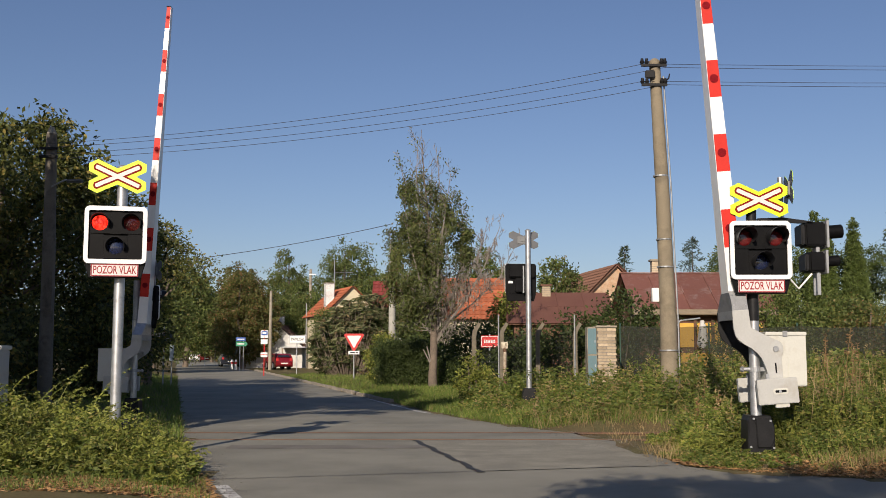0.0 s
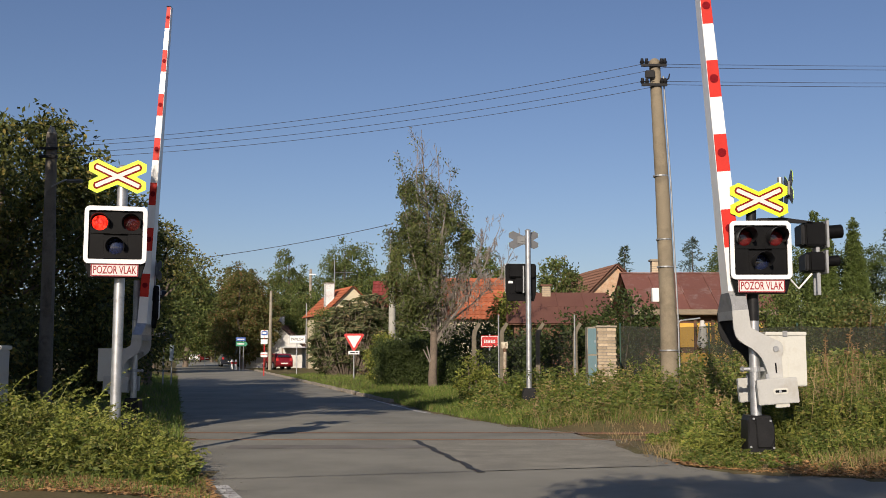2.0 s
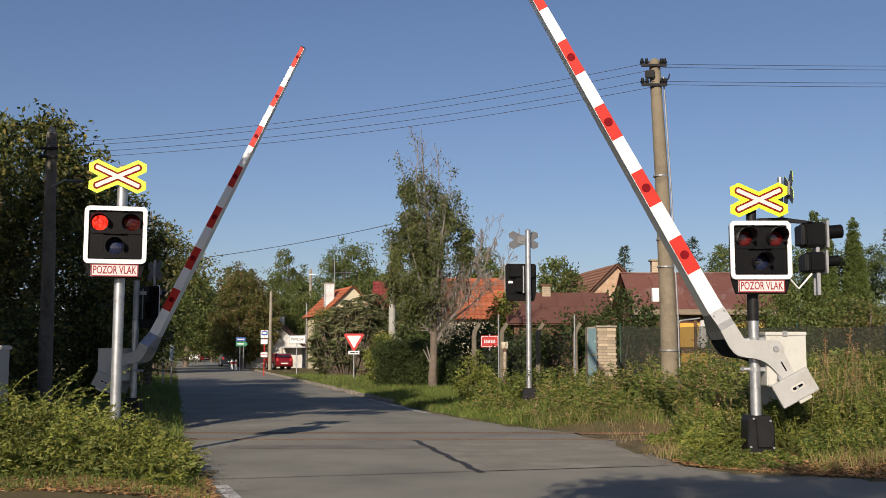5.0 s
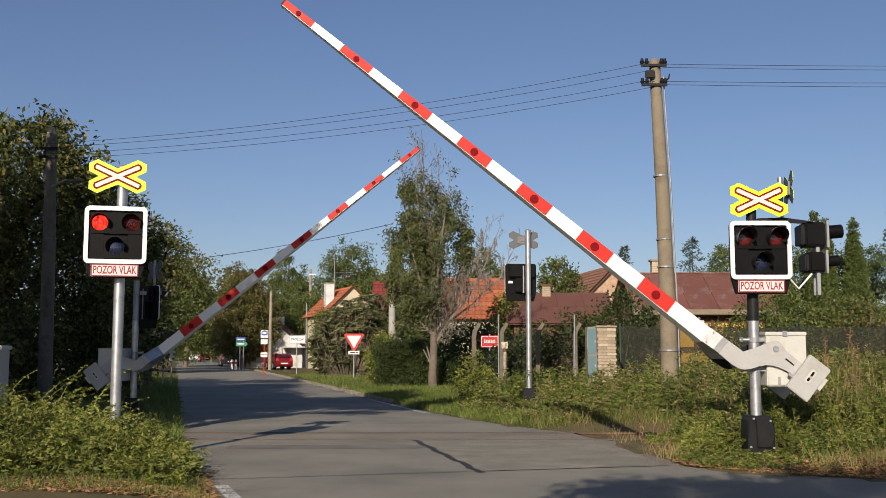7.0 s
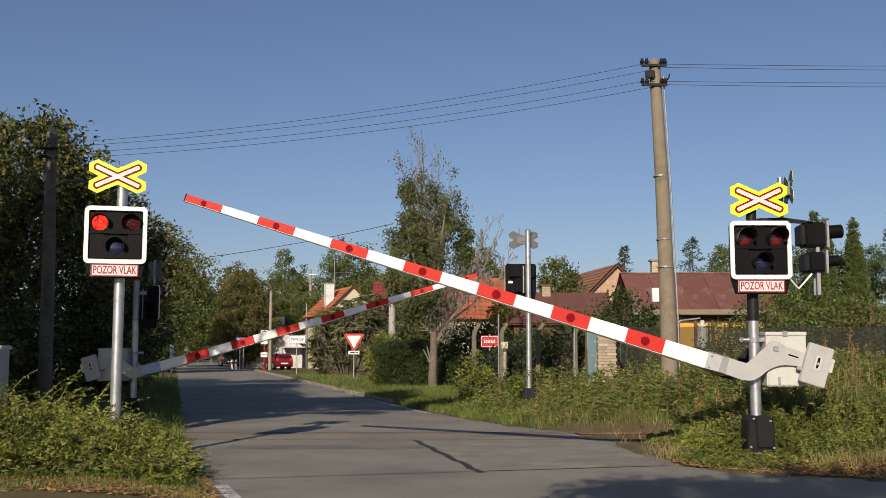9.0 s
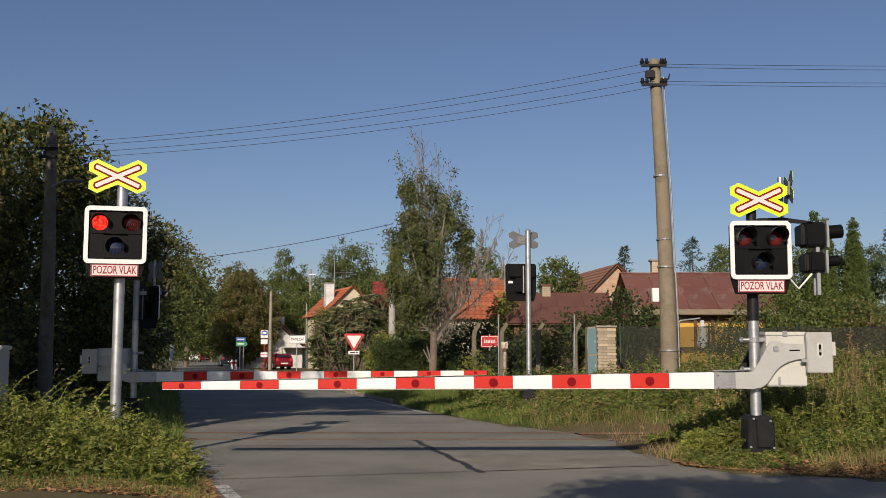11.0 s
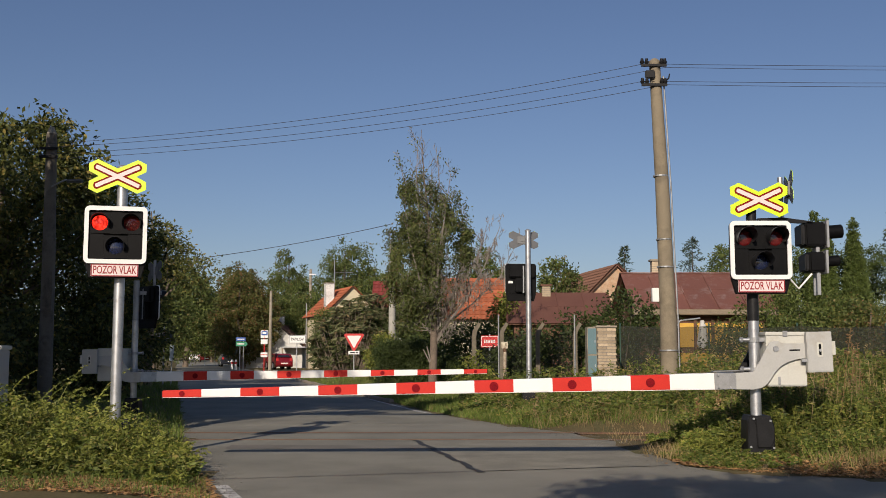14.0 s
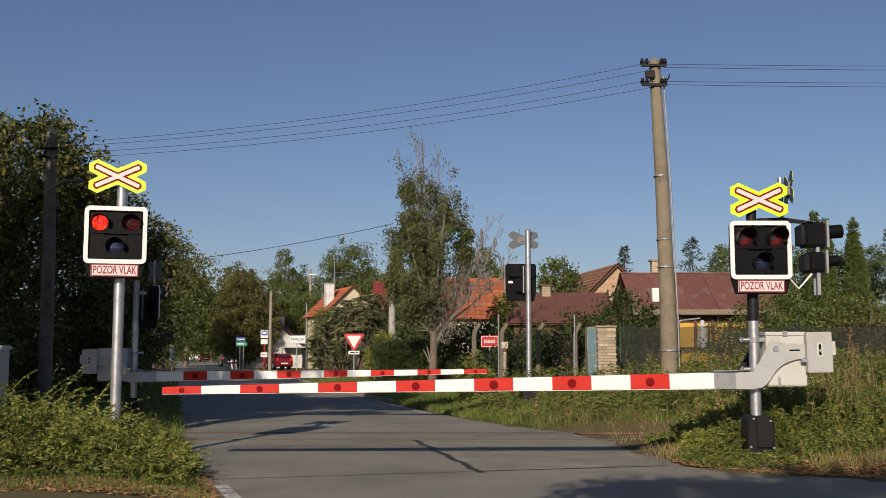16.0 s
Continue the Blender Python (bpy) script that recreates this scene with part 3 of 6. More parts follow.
def barrier(name, label, at):
    """Pole with drive box; the boom swings on a pivot beside it between two arms with counterweights."""
    b = thing(name, label, "level crossing barrier", at, group="level crossing barriers")
    # lower pole and foot
    part("pole", tube([(0, 0, 0), (0, 0, 2.05)], 0.068, 20), ZINC, b, smooth=True)
    base_box(b)
    boom = part("boom", prism(ARM, -0.175, -0.145, bevel=0.006), GREYPAINT, b, "boom with light grey cast arm", at=pose(0.215, 0, 1.245))
    # Rear arm matches the front one; its shade is put in as dark steel.
    part("rear_arm", prism(ARM, 0.52, 0.55, bevel=0.006), BLACKMETAL, boom, "rear arm coloured dark for the shade on it")
    part("pivot_bolt", tube([(0, -0.172, 0), (0, -0.192, 0)], 0.036, 16), ZINC_DULL, boom)
    part("arm_slot", box(0.17, 0.30, -0.178, -0.174, -0.03, -0.012), BLACK, boom)
    part("cross_plate", prism([(-0.514, -0.29), (-0.514, -0.485), (-0.40, -0.485), (-0.40, -0.29)], -0.144, 0.519), ZINC_DULL, boom)
    bm = bmesh.new()
    a = [bm.verts.new((-0.514, y, z)) for y, z in ((-0.17, -0.485), (0.545, -0.485), (0.545, -0.288), (-0.17, -0.288))]
    c = [bm.verts.new((-0.60, y, z)) for y, z in ((-0.16, -0.485), (0.44, -0.485), (0.44, -0.288), (-0.16, -0.288))]
    d = [bm.verts.new((-0.76, y, z)) for y, z in ((-0.10, -0.488), (0.26, -0.488), (0.26, -0.282), (-0.10, -0.282))]
    for p, q in ((a, c), (c, d)):
        for k in range(4):
            bm.faces.new((p[k], p[(k + 1) % 4], q[(k + 1) % 4], q[k]))
    bm.faces.new(a[::-1])
    bm.faces.new(d)
    part("boom_socket", bm, ZINC_SHADED, boom, "galvanised socket")
    part("spring_plate", box(-0.73, -0.36, 0.05, 0.2, -0.272, -0.258, 0.003), ZINC_SHADED, boom)
    for x, y in ((-0.58, -0.31), (-0.58, -0.46), (-0.72, -0.31), (-0.72, -0.46)):
        part("rivet", tube([(x, -0.125 - (0.03 if x > -0.6 else -0.0), y), (x, -0.14 - (0.03 if x > -0.6 else -0.0), y)], 0.010, 8), ZINC_DULL, boom)
    edges = [0.745, 1.317] + [1.317 + 0.489 * k for k in range(1, 14)]
    for k, (d0, d1) in enumerate(zip(edges, edges[1:])):
        red = k % 2 == 1
        part("red_stripe" if red else "white_stripe", boom_piece(d0, d1), BOOMRED if red else BOOMWHITE, boom)
        if red:
            m, h = (d0 + d1) / 2, boom_half((d0 + d1) / 2)
            for face, s in zip(boom_sides(m), (-1, 1)):
                part("reflector", tube([(-m, face, -0.385), (-m, face + s * 0.008, -0.385)], min(0.056, h * 0.72), 20), DARKRED, boom, "dark red round reflector")
    part("underside", boom_piece(edges[0], edges[-1], -1.0, -0.97, 0.003), BOOMWHITE, boom, "plain white underside")
    part("boom_tip", box(-edges[-1] - 0.012, -edges[-1], -0.045, 0.13, -0.437, -0.333, 0.004), BLACK, boom)
    for s in (-1, 1):
        y0, y1 = (-0.26, -0.18) if s < 0 else (0.556, 0.636)
        w = part("counterweight", box(0.362, 0.675, y0, y1, -0.30, 0.20, 0.008), GREYPAINT, boom, "light grey counterweight box")
        yy = y0 - 0.003 if s < 0 else y1 + 0.003
        part("slot_rim", prism(rounded(0.075, 0.19, 0.03, 0.52, -0.02), yy - 0.002, yy + 0.002), CREAMPAINT, w)
        part("slot", prism(rounded(0.03, 0.14, 0.014, 0.52, -0.02), yy - 0.0045, yy + 0.0045), BLACK, w)
        part("slot_bolt", tube([(0.522, yy - 0.012, -0.03), (0.522, yy + 0.012, -0.03)], 0.018, 8), ZINC, w)
        part("weight_bracket", box(0.675, 0.72, y0 + 0.012, y1 - 0.012, -0.09, 0.08, 0.004), CREAMPAINT, w)
        part("weight_lug", box(0.30, 0.368, y0 + 0.03, y1 - 0.01, -0.17, -0.13, 0.004), ZINC_DULL, w)
    drive = part("drive_box", box(0.115, 0.615, -0.125, 0.47, 0.78, 1.45, 0.012), CREAMPAINT, b, "off-white drive housing")
    part("lid", box(0.107, 0.623, -0.133, 0.478, 1.41, 1.458, 0.008), CREAMPAINT, drive)
    part("lid_catch", box(0.32, 0.38, -0.143, -0.13, 1.40, 1.47, 0.004), ZINC_DULL, drive)
    part("door_panel", box(0.38, 0.61, -0.131, -0.124, 0.79, 1.16, 0.003), CREAMPAINT, drive)
    part("hinge", box(0.25, 0.28, -0.135, -0.124, 0.80, 0.90, 0.003), ZINC_DULL, drive)
    for z in (0.99, 1.36):
        part("clamp_bolt", tube([(-0.07, -0.02, z), (-0.19, -0.02, z)], [0.028, 0.02], 12), ZINC, b, smooth=True)
        part("clamp_nut", tube([(-0.15, -0.02, z), (-0.18, -0.02, z)], 0.036, 6), ZINC, b)
        part("clamp_band", tube([(0, 0, z - 0.03), (0, 0, z + 0.03)], 0.08, 16), ZINC_DULL, b)
        part("clamp_arm", box(0.05, 0.12, -0.06, 0.06, z - 0.025, z + 0.025, 0.004), ZINC_DULL, b)
    return b, boom


near_barrier, near_boom = barrier("crossing_barrier", "red and white boom barrier on galvanised pole with counterweight", pose(3.93, 12.9, 0.19))
far_barrier = copy_thing(near_barrier, pose(-6.535, 21.65, 0.045, 0, 0, 180))
far_barrier["label"] = "red and white boom barrier partly in tree shade"
far_boom = [o for o in far_barrier.children if o.name.startswith("boom")][0]
for piece in far_boom.children:
    if piece.name.startswith(("rear_arm", "boom_socket")):
        piece.data = piece.data.copy()
        piece.data.materials[0] = GREYPAINT if piece.name.startswith("rear_arm") else ZINC
        piece["label"] = "light grey cast arm" if piece.name.startswith("rear_arm") else "galvanised socket"


# ---- signal heads on the barrier poles, and the signal beyond the track ----
def near_heads():
    b = near_barrier
    part("signal_pole", tube([(0, 0, 2.05), (0.02, 0, 3.22)], 0.064, 20), BLACKMETAL, b, "black upper pole", smooth=True)
    # Slightly wider black tube around the pole below the head.
    part("sleeve", tube([(0, 0, 1.60), (0, 0, 2.06)], 0.072, 20), BLACKMETAL, b, smooth=True)
    signal_head(b, pose(0.06, -0.21, 2.48, 0, 0, 0))
    crossbuck(b, pose(0.085, -0.12, 3.13, 0, 0, -3))
    # bracket to the side with a second head and cross for the side street
    part("bracket_arm", prism([(0.1, 2.86), (0.44, 2.86), (0.80, 2.84), (0.80, 2.87), (0.44, 2.92), (0.1, 2.91)], 0.0, 0.06), BLACKMETAL, b)
    part("cross_post", tube([(0.44, 0.12, 2.80), (0.44, 0.12, 3.46)], 0.035, 14), ZINC, b, smooth=True)
    part("bracket_strut", tube([(0.0, 0.05, 2.83), (0.44, 0.12, 2.83)], 0.03, 10), BLACKMETAL, b)
    for z0, z1, x0, x1, ln, r in ((2.55, 2.86, 0.70, 0.96, 0.22, 0.088), (2.22, 2.48, 0.74, 0.94, 0.19, 0.07)):
        lamp = part("lamp_housing", box(x0, x1, -0.02, 0.28, z0, z1, 0.02), BLACK, b, "black lamp housing seen from the side")
        part("face_rim", box(x1, x1 + 0.03, -0.05, 0.31, z0 - 0.02, z1 + 0.02, 0.006), ZINC_DULL, lamp)
        part("hood", tube([(x1 + 0.03, 0.13, z1 - 0.12), (x1 + 0.03 + ln, 0.13, z1 - 0.10)], r, 16), BLACK, lamp, smooth=True)
        part("back_lid", box(x0 - 0.05, x0, 0.0, 0.26, z0 + 0.02, z1 - 0.03, 0.012), BLACKMETAL, lamp)
    crossbuck(b, pose(0.55, 0.12, 3.30, 0, 0, 80))
    for y in (0.02, 0.14):
        part("support_bar", box(0.84, 0.885, y, y + 0.03, 1.93, 2.85, 0.004), ZINC_DULL, b)
    part("strap", tube([(0.44, 0.0, 2.18), (0.60, 0.02, 2.01), (0.78, 0.04, 2.20)], 0.014, 8), WHITE, b, "white strap")


def far_heads():
    b = far_barrier
    part("signal_pole", tube([(0, 0, 2.05), (0, 0, 2.9)], 0.064, 16), ZINC_DULL, b, smooth=True)
    part("bracket_arm", box(-0.5, 0.05, -0.14, -0.09, 2.6, 2.68, 0.005), ZINC_DULL, b)
    signal_head(b, pose(-0.20, -0.36, 2.44, 0, 0, -45))
    crossbuck(b, pose(-0.33, -0.2, 3.12, 0, 0, -50))
    part("cross_post", tube([(-0.33, -0.16, 2.6), (-0.33, -0.16, 3.35)], 0.03, 12), ZINC_DULL, b, smooth=True)


def far_signal():
    s = thing("crossing_signal", "galvanised signal pole seen from behind with black heads", "crossing signal", pose(2.06, 24.5, 0.16, 0, 0, 180))
    round_pole(s, 4.2, 0.066)
    signal_head(s, pose(0.17, -0.26, 3.06, 0, 0, 4))
    crossbuck(s, pose(0.10, -0.10, 3.99, 0, 0, 3))
    part("cross_arm", box(-0.04, 0.2, -0.085, -0.06, 3.95, 4.0, 0.004), BACKPLATE, s)
    base_box(s)


near_heads()
far_heads()
far_signal()


# ---- poles and wires ----
def taper_pole(parent, pts, radii, material, name="shaft", sides=16):
    return part(name, tube(pts, radii, sides), material, parent, smooth=True)


def concrete_pole():
    p = thing("utility_pole", "leaning weathered concrete utility pole with black insulators", "utility pole", pose(4.87, 22, 0.1))
    taper_pole(p, [(0, 0, -0.1), (0.0, 0, 2), (-0.07, 0, 5), (-0.18, 0, 7.75)], [0.19, 0.18, 0.152, 0.12], POLECONCRETE)
    part("pole_top", tube([(-0.18, 0, 7.74), (-0.182, 0, 7.80)], [0.12, 0.06], 14), POLECONCRETE, p)
    part("earth_strip", tube([(0.21, -0.05, 0.0), (0.20, -0.05, 2), (0.11, -0.05, 5), (0.0, -0.05, 7.4)], 0.018, 8), ZINC_DULL, p)
    for z, r in ((1.35, 0.2), (3.15, 0.185), (3.75, 0.175), (5.15, 0.163)):
        x = -0.03 * (z - 2) if z > 2 else 0
        part("band", tube([(x, 0, z), (x, 0, z + 0.03)], r + 0.004, 16), ZINC_DULL, p)
    for z in (7.18, 7.62):
        part("cross_arm", box(-0.50, 0.06, -0.16, -0.11, z - 0.03, z + 0.03, 0.004), BLACKMETAL, p)
        for x in (-0.48, -0.38, -0.05, 0.02):
            part("insulator", tube([(x, -0.135, z + 0.02), (x, -0.135, z + 0.07), (x, -0.135, z + 0.09), (x, -0.135, z + 0.15)], [0.03, 0.055, 0.04, 0.03], 10), BLACKMETAL, p, smooth=True)
    part("hardware", box(-0.42, -0.2, -0.18, -0.1, 7.32, 7.5, 0.02), BLACKMETAL, p)
    part("meter_box", box(-0.31, -0.16, 0.1, 0.25, 2.42, 2.72, 0.01), WHITE, p, "small white box")
    part("side_hook", tube([(-0.05, -0.05, 7.2), (0.12, -0.05, 7.35), (0.14, -0.05, 7.45)], 0.018, 6), BLACKMETAL, p)


def wooden_pole():
    p = thing("utility_pole", "old grey utility pole beside the dark trees", "utility pole", pose(-9.32, 24, 0.1))
    taper_pole(p, [(0, 0, -0.1), (-0.03, 0, 3.5), (-0.08, 0, 6.55)], [0.17, 0.15, 0.12], OLDWOOD)
    part("pole_top", tube([(-0.08, 0, 6.54), (-0.08, 0, 6.72)], [0.125, 0.05], 12), CONCRETE, p)
    part("cross_arm", box(-0.30, 0.14, -0.17, -0.12, 6.14, 6.20, 0.004), BLACKMETAL, p)
    part("cross_arm", box(-0.30, 0.14, -0.17, -0.12, 5.94, 6.00, 0.004), BLACKMETAL, p)
    part("lamp_arm", tube([(0, -0.1, 5.25), (0.4, -0.3, 5.38), (0.6, -0.35, 5.36)], 0.02, 8), ZINC_DULL, p)
    part("lamp_head", box(0.45, 0.85, -0.43, -0.28, 5.30, 5.38, 0.03), SIGNBACK, p)
    part("cable_box", box(0.02, 0.16, -0.24, -0.14, 2.3, 3.2, 0.01), OLDWOOD, p)


def small_pole(x, y, top, r, material, label, lean=0.0, lamp=False):
    p = thing("utility_pole", label, "utility pole", pose(x, y, road_z(y)))
    taper_pole(p, [(0, 0, 0), (lean, 0, top)], [r, r * 0.75], material, sides=12)
    part("pole_top", tube([(lean, 0, top), (lean, 0, top + 0.08)], [r * 0.75, r * 0.4], 10), material, p)
    if lamp:
        part("lamp_head", box(lean - 0.1, lean + 0.5, -0.3, -0.12, top - 0.5, top - 0.38, 0.03), WHITE, p)
    return p


WIRE = mat("dark_overhead_wire", (0.03, 0.03, 0.035), 0.6, var=0.1, bump=0)


def wire(a, b, sag, r=0.0055):
    pts = []
    for k in range(25):
        u = k / 24
        p = Vector(a).lerp(Vector(b), u)
        p.z -= 4 * sag * u * (1 - u)
        pts.append(p)
    single("overhead_wire", tube(pts, r, 5), WIRE, "thin dark overhead wire between utility poles", "wire", group="overhead wires")


concrete_pole()
wooden_pole()
small_pole(-2.2, 44, 6.0, 0.17, PALECONCRETE, "pale concrete pole half hidden by a tree")
small_pole(-12.7, 75, 5.8, 0.13, CONCRETE, "slim concrete pole beside the road")
small_pole(-12.4, 95, 9.0, 0.17, CONCRETE, "grey street lamp pole behind gardens", lamp=True)
small_pole(-11.0, 82, 5.2, 0.06, ZINC_DULL, "thin grey metal mast above the gardens")
for (xa, za), (xb, za2, zb2) in zip(((-0.3, 6.37), (0.1, 6.30), (-0.3, 6.12), (0.1, 6.02)), ((-0.44, 7.75, 7.90), (0.02, 7.67, 7.74), (-0.44, 7.36, 7.50), (0.02, 7.28, 7.34))):
    wire((-9.32 + xa, 23.85, za), (4.87 + xb, 21.86, za2), 0.26)
    wire((4.87 + xb, 21.86, za2), (40.0, 26.0, zb2 + 1.9), 0.35)
wire((-2.3, 44, 7.05), (-16.0, 48, 5.5), 0.25, 0.014)


# ---- foliage ----
def crown_points(rng, blobs, n, shell=0.55):
    """Points in a crown made of ellipsoids, denser towards their skins."""
    vol = np.array([b[3] * b[4] * b[5] for b in blobs]) ** 0.8
    which = rng.choice(len(blobs), n, p=vol / vol.sum())
    B = np.array(blobs)[which]
    d = rng.normal(size=(n, 3))
    d /= np.linalg.norm(d, axis=1)[:, None]
    r = rng.uniform(0, 1, (n, 1)) ** (1 / 3 * (1 - shell) + 0.12)
    return B[:, :3] + d * r * B[:, 3:], d


def foliage(rng, blobs, clumps, per, spread, length, width, shell=0.55, droop=0.35):
    c, d = crown_points(rng, blobs, clumps, shell)
    c += np.clip(rng.normal(size=c.shape), -1.5, 1.5) * spread * 0.5
    size = rng.uniform(0.5, 1.4, (clumps, 1, 1))
    pts = (c[:, None, :] + np.clip(rng.normal(size=(clumps, per, 3)), -1.7, 1.7) * spread * size * np.array([1, 1, 0.7])).reshape(-1, 3)
    out = np.repeat(d, per, axis=0) * 0.8
    return leaf_quads(rng, pts, length, width, out, droop)


def limbs(rng, top, r0, blobs, n, bm=None, z0=0.25):
    """Trunk and limbs that reach into the crown."""
    bm = bm or bmesh.new()
    bend = rng.normal(size=2) * top * 0.015
    trunk = [Vector((0, 0, -0.2)), Vector((bend[0], bend[1], top * 0.3)), Vector((bend[0] * 2, bend[1], top * 0.6)), Vector((bend[0], bend[1] * 2, top))]
    tube(trunk, [r0 * 1.25, r0 * 0.9, r0 * 0.55, r0 * 0.12], 9, bm)
    c, _ = crown_points(rng, blobs, n, 0.3)
    for p in c:
        p = Vector(p)
        u = min(0.92, max(z0, (p.z / top) * rng.uniform(0.45, 0.8)))
        k = u * 3
        i = min(2, int(k)) if u > 0.0 else 0
        a = trunk[i].lerp(trunk[i + 1], min(1, max(0, k - i)))
        m = a.lerp(p, 0.5) + Vector((*(rng.normal(size=2) * 0.12), 0.12 * (p - a).length))
        q = a.lerp(p, 0.8) + Vector((*(rng.normal(size=2) * 0.1), 0.1))
        r = r0 * 0.42 * (1 - 0.6 * u)
        tube([a, m, q, p], [r, r * 0.6, r * 0.35, r * 0.1], 5, bm, cap=False)
    return bm


def tree(label, x, y, top, r0, blobs, material, clumps, per, spread, length, width, seed, n_limbs=22, name="tree", group="", shell=0.55, z0=0.25, droop=0.35):
    rng = np.random.default_rng(seed)
    t = thing(name, label, "tree", pose(x, y, ground_z(x, y)), group)
    part("trunk", limbs(rng, top, r0, blobs, n_limbs, z0=z0), BARK, t, smooth=True)
    part("crown", quads_mesh("crown", foliage(rng, blobs, clumps, per, spread, length, width, shell, droop), material), material, t)
    return t


def bush(label, x, y, blobs, material, clumps, per, spread, length, width, seed, name="bush", stems=9):
    rng = np.random.default_rng(seed)
    t = thing(name, label, "bush", pose(x, y, ground_z(x, y)))
    bm = bmesh.new()
    c, _ = crown_points(rng, blobs, stems, 0.2)
    for p in c:
        b = Vector((p[0] * 0.6 + rng.normal() * 0.1, p[1] * 0.6, -0.1))
        tube([b, b.lerp(Vector(p), 0.6) + Vector((0, 0, 0.1)), Vector(p)], [0.03, 0.02, 0.006], 5, bm, cap=False)
    tagged(part("stem_growth", bm, BARK, t), kind="stuff")
    part("leaves", quads_mesh("leaves", foliage(rng, blobs, clumps, per, spread, length, width, 0.6), material), material, t)
    return t


# the dark trees beside the road
tree("tall dark-leaved tree beside the utility pole", -12.4, 28, 7.6, 0.22, [(0.2, 0, 5.6, 2.8, 2.6, 2.2), (-2.2, 0.5, 4.6, 2.6, 2.4, 2.6), (1.4, 0, 3.6, 2.2, 2.2, 2.4), (1.9, -0.3, 5.9, 1.2, 1.2, 1.0), (-0.5, 0, 2.2, 3.2, 2.0, 1.8), (1.0, 0, 6.7, 1.3, 1.3, 1.1), (2.5, 0, 6.1, 0.9, 1.0, 0.9), (1.5, 0, 7.5, 0.75, 0.9, 0.7), (2.7, 0, 4.7, 0.9, 1.0, 1.0)], WALNUT, 1350, 32, 0.22, 0.17, 0.075, 11)
tree("dense dark-leaved tree in its neighbours' shade", -10.6, 31.5, 6.0, 0.18, [(0.0, 0, 5.7, 1.2, 1.3, 0.9), (0, 0, 3.6, 1.9, 2.0, 2.2), (0.5, 0, 1.9, 1.6, 1.6, 1.4), (0.9, 0, 4.6, 1.1, 1.1, 1.0)], WALNUT, 700, 34, 0.25, 0.14, 0.07, 12)
tree("loose-crowned tree leaning over the road", -11.3, 39, 6.6, 0.16, [(0.3, 0, 5.0, 1.3, 1.5, 1.2), (1.6, 0, 4.4, 0.9, 1.0, 0.7), (-0.8, 0, 3.5, 1.0, 1.4, 1.2)], AIRY, 300, 24, 0.2, 0.14, 0.07, 13)
# Upper crown pieces stand out of view, added to shade the far road.
tree("dark edge tree with unseen top added to shade the road", -16.5, 30, 9.6, 0.22, [(0, 0, 5, 3.2, 3, 2.8), (1, 0, 2.4, 3.0, 2.4, 1.8), (-0.2, -0.5, 9.0, 1.8, 2.6, 0.8), (-0.6, 3.5, 8.6, 1.6, 1.2, 0.6), (-2.0, 5.5, 8.8, 1.6, 1.0, 0.5)], WALNUT, 800, 24, 0.3, 0.24, 0.11, 14)
# Shrubs added where the ground lies in deep shade, to keep it dark.
for k, (x, y, w, h) in enumerate(((-10.6, 22.4, 1.2, 1.2), (-10.9, 26.0, 1.5, 1.5), (-9.5, 28.4, 1.0, 1.2), (-12.8, 24.0, 1.6, 1.6))):
    bush("shrub added to darken the ground below the trees", x, y, [(0, 0, h * 0.6, w, 0.9, h * 0.7), (0.3, 0, h * 1.1, w * 0.7, 0.8, h * 0.6)], WALNUT, 260, 24, 0.2, 0.13, 0.07, 140 + k)
# trees out of view that shade the verge
tree("tall roadside tree that shades the verge", -12.6, 16, 11, 0.26, [(0, 0, 7.0, 3.2, 3.2, 3.4), (0.5, 0, 4.0, 2.8, 2.8, 2.4)], WALNUT, 1000, 24, 0.36, 0.30, 0.16, 15)
tree("dense roadside tree that shades the barrier", -10.4, 11.4, 9.5, 0.22, [(0, 0, 6.6, 2.3, 2.3, 2.6), (1.4, 0.4, 7.6, 1.8, 1.6, 1.8)], WALNUT, 700, 24, 0.34, 0.30, 0.16, 18)
# Thin crown sheets set out of view to cast finger shadows across the road.
tree("tall roadside tree that shades the road", -7.4, 8.6, 10.0, 0.24, [(-0.6, 1.3, 9.2, 2.4, 1.0, 0.6), (1.4, -1.5, 9.2, 1.8, 0.5, 0.25), (-2.4, -2.2, 9.2, 1.8, 0.5, 0.25), (-3.9, 5.3, 9.0, 1.8, 1.2, 0.5), (-2.2, -5.1, 9.2, 1.3, 0.35, 0.2), (0.0, -3.8, 9.2, 1.0, 0.3, 0.15), (0.5, 3.6, 9.3, 1.2, 0.6, 0.3), (-4.5, -4.0, 9.2, 1.7, 1.8, 0.6), (-4.6, 0.3, 9.2, 1.7, 1.5, 0.6)], WALNUT, 2000, 26, 0.19, 0.22, 0.12, 16)
tree("spreading tree behind the onlooker", 3.5, -4.6, 7.0, 0.2, [(-4.2, 2.6, 5.9, 1.3, 0.6, 0.4), (-2.3, 2.9, 5.9, 1.4, 0.7, 0.45), (-0.2, 2.8, 5.8, 1.5, 0.7, 0.5), (1.8, 2.7, 5.7, 1.6, 0.7, 0.5)], WALNUT, 330, 24, 0.2, 0.18, 0.10, 17)


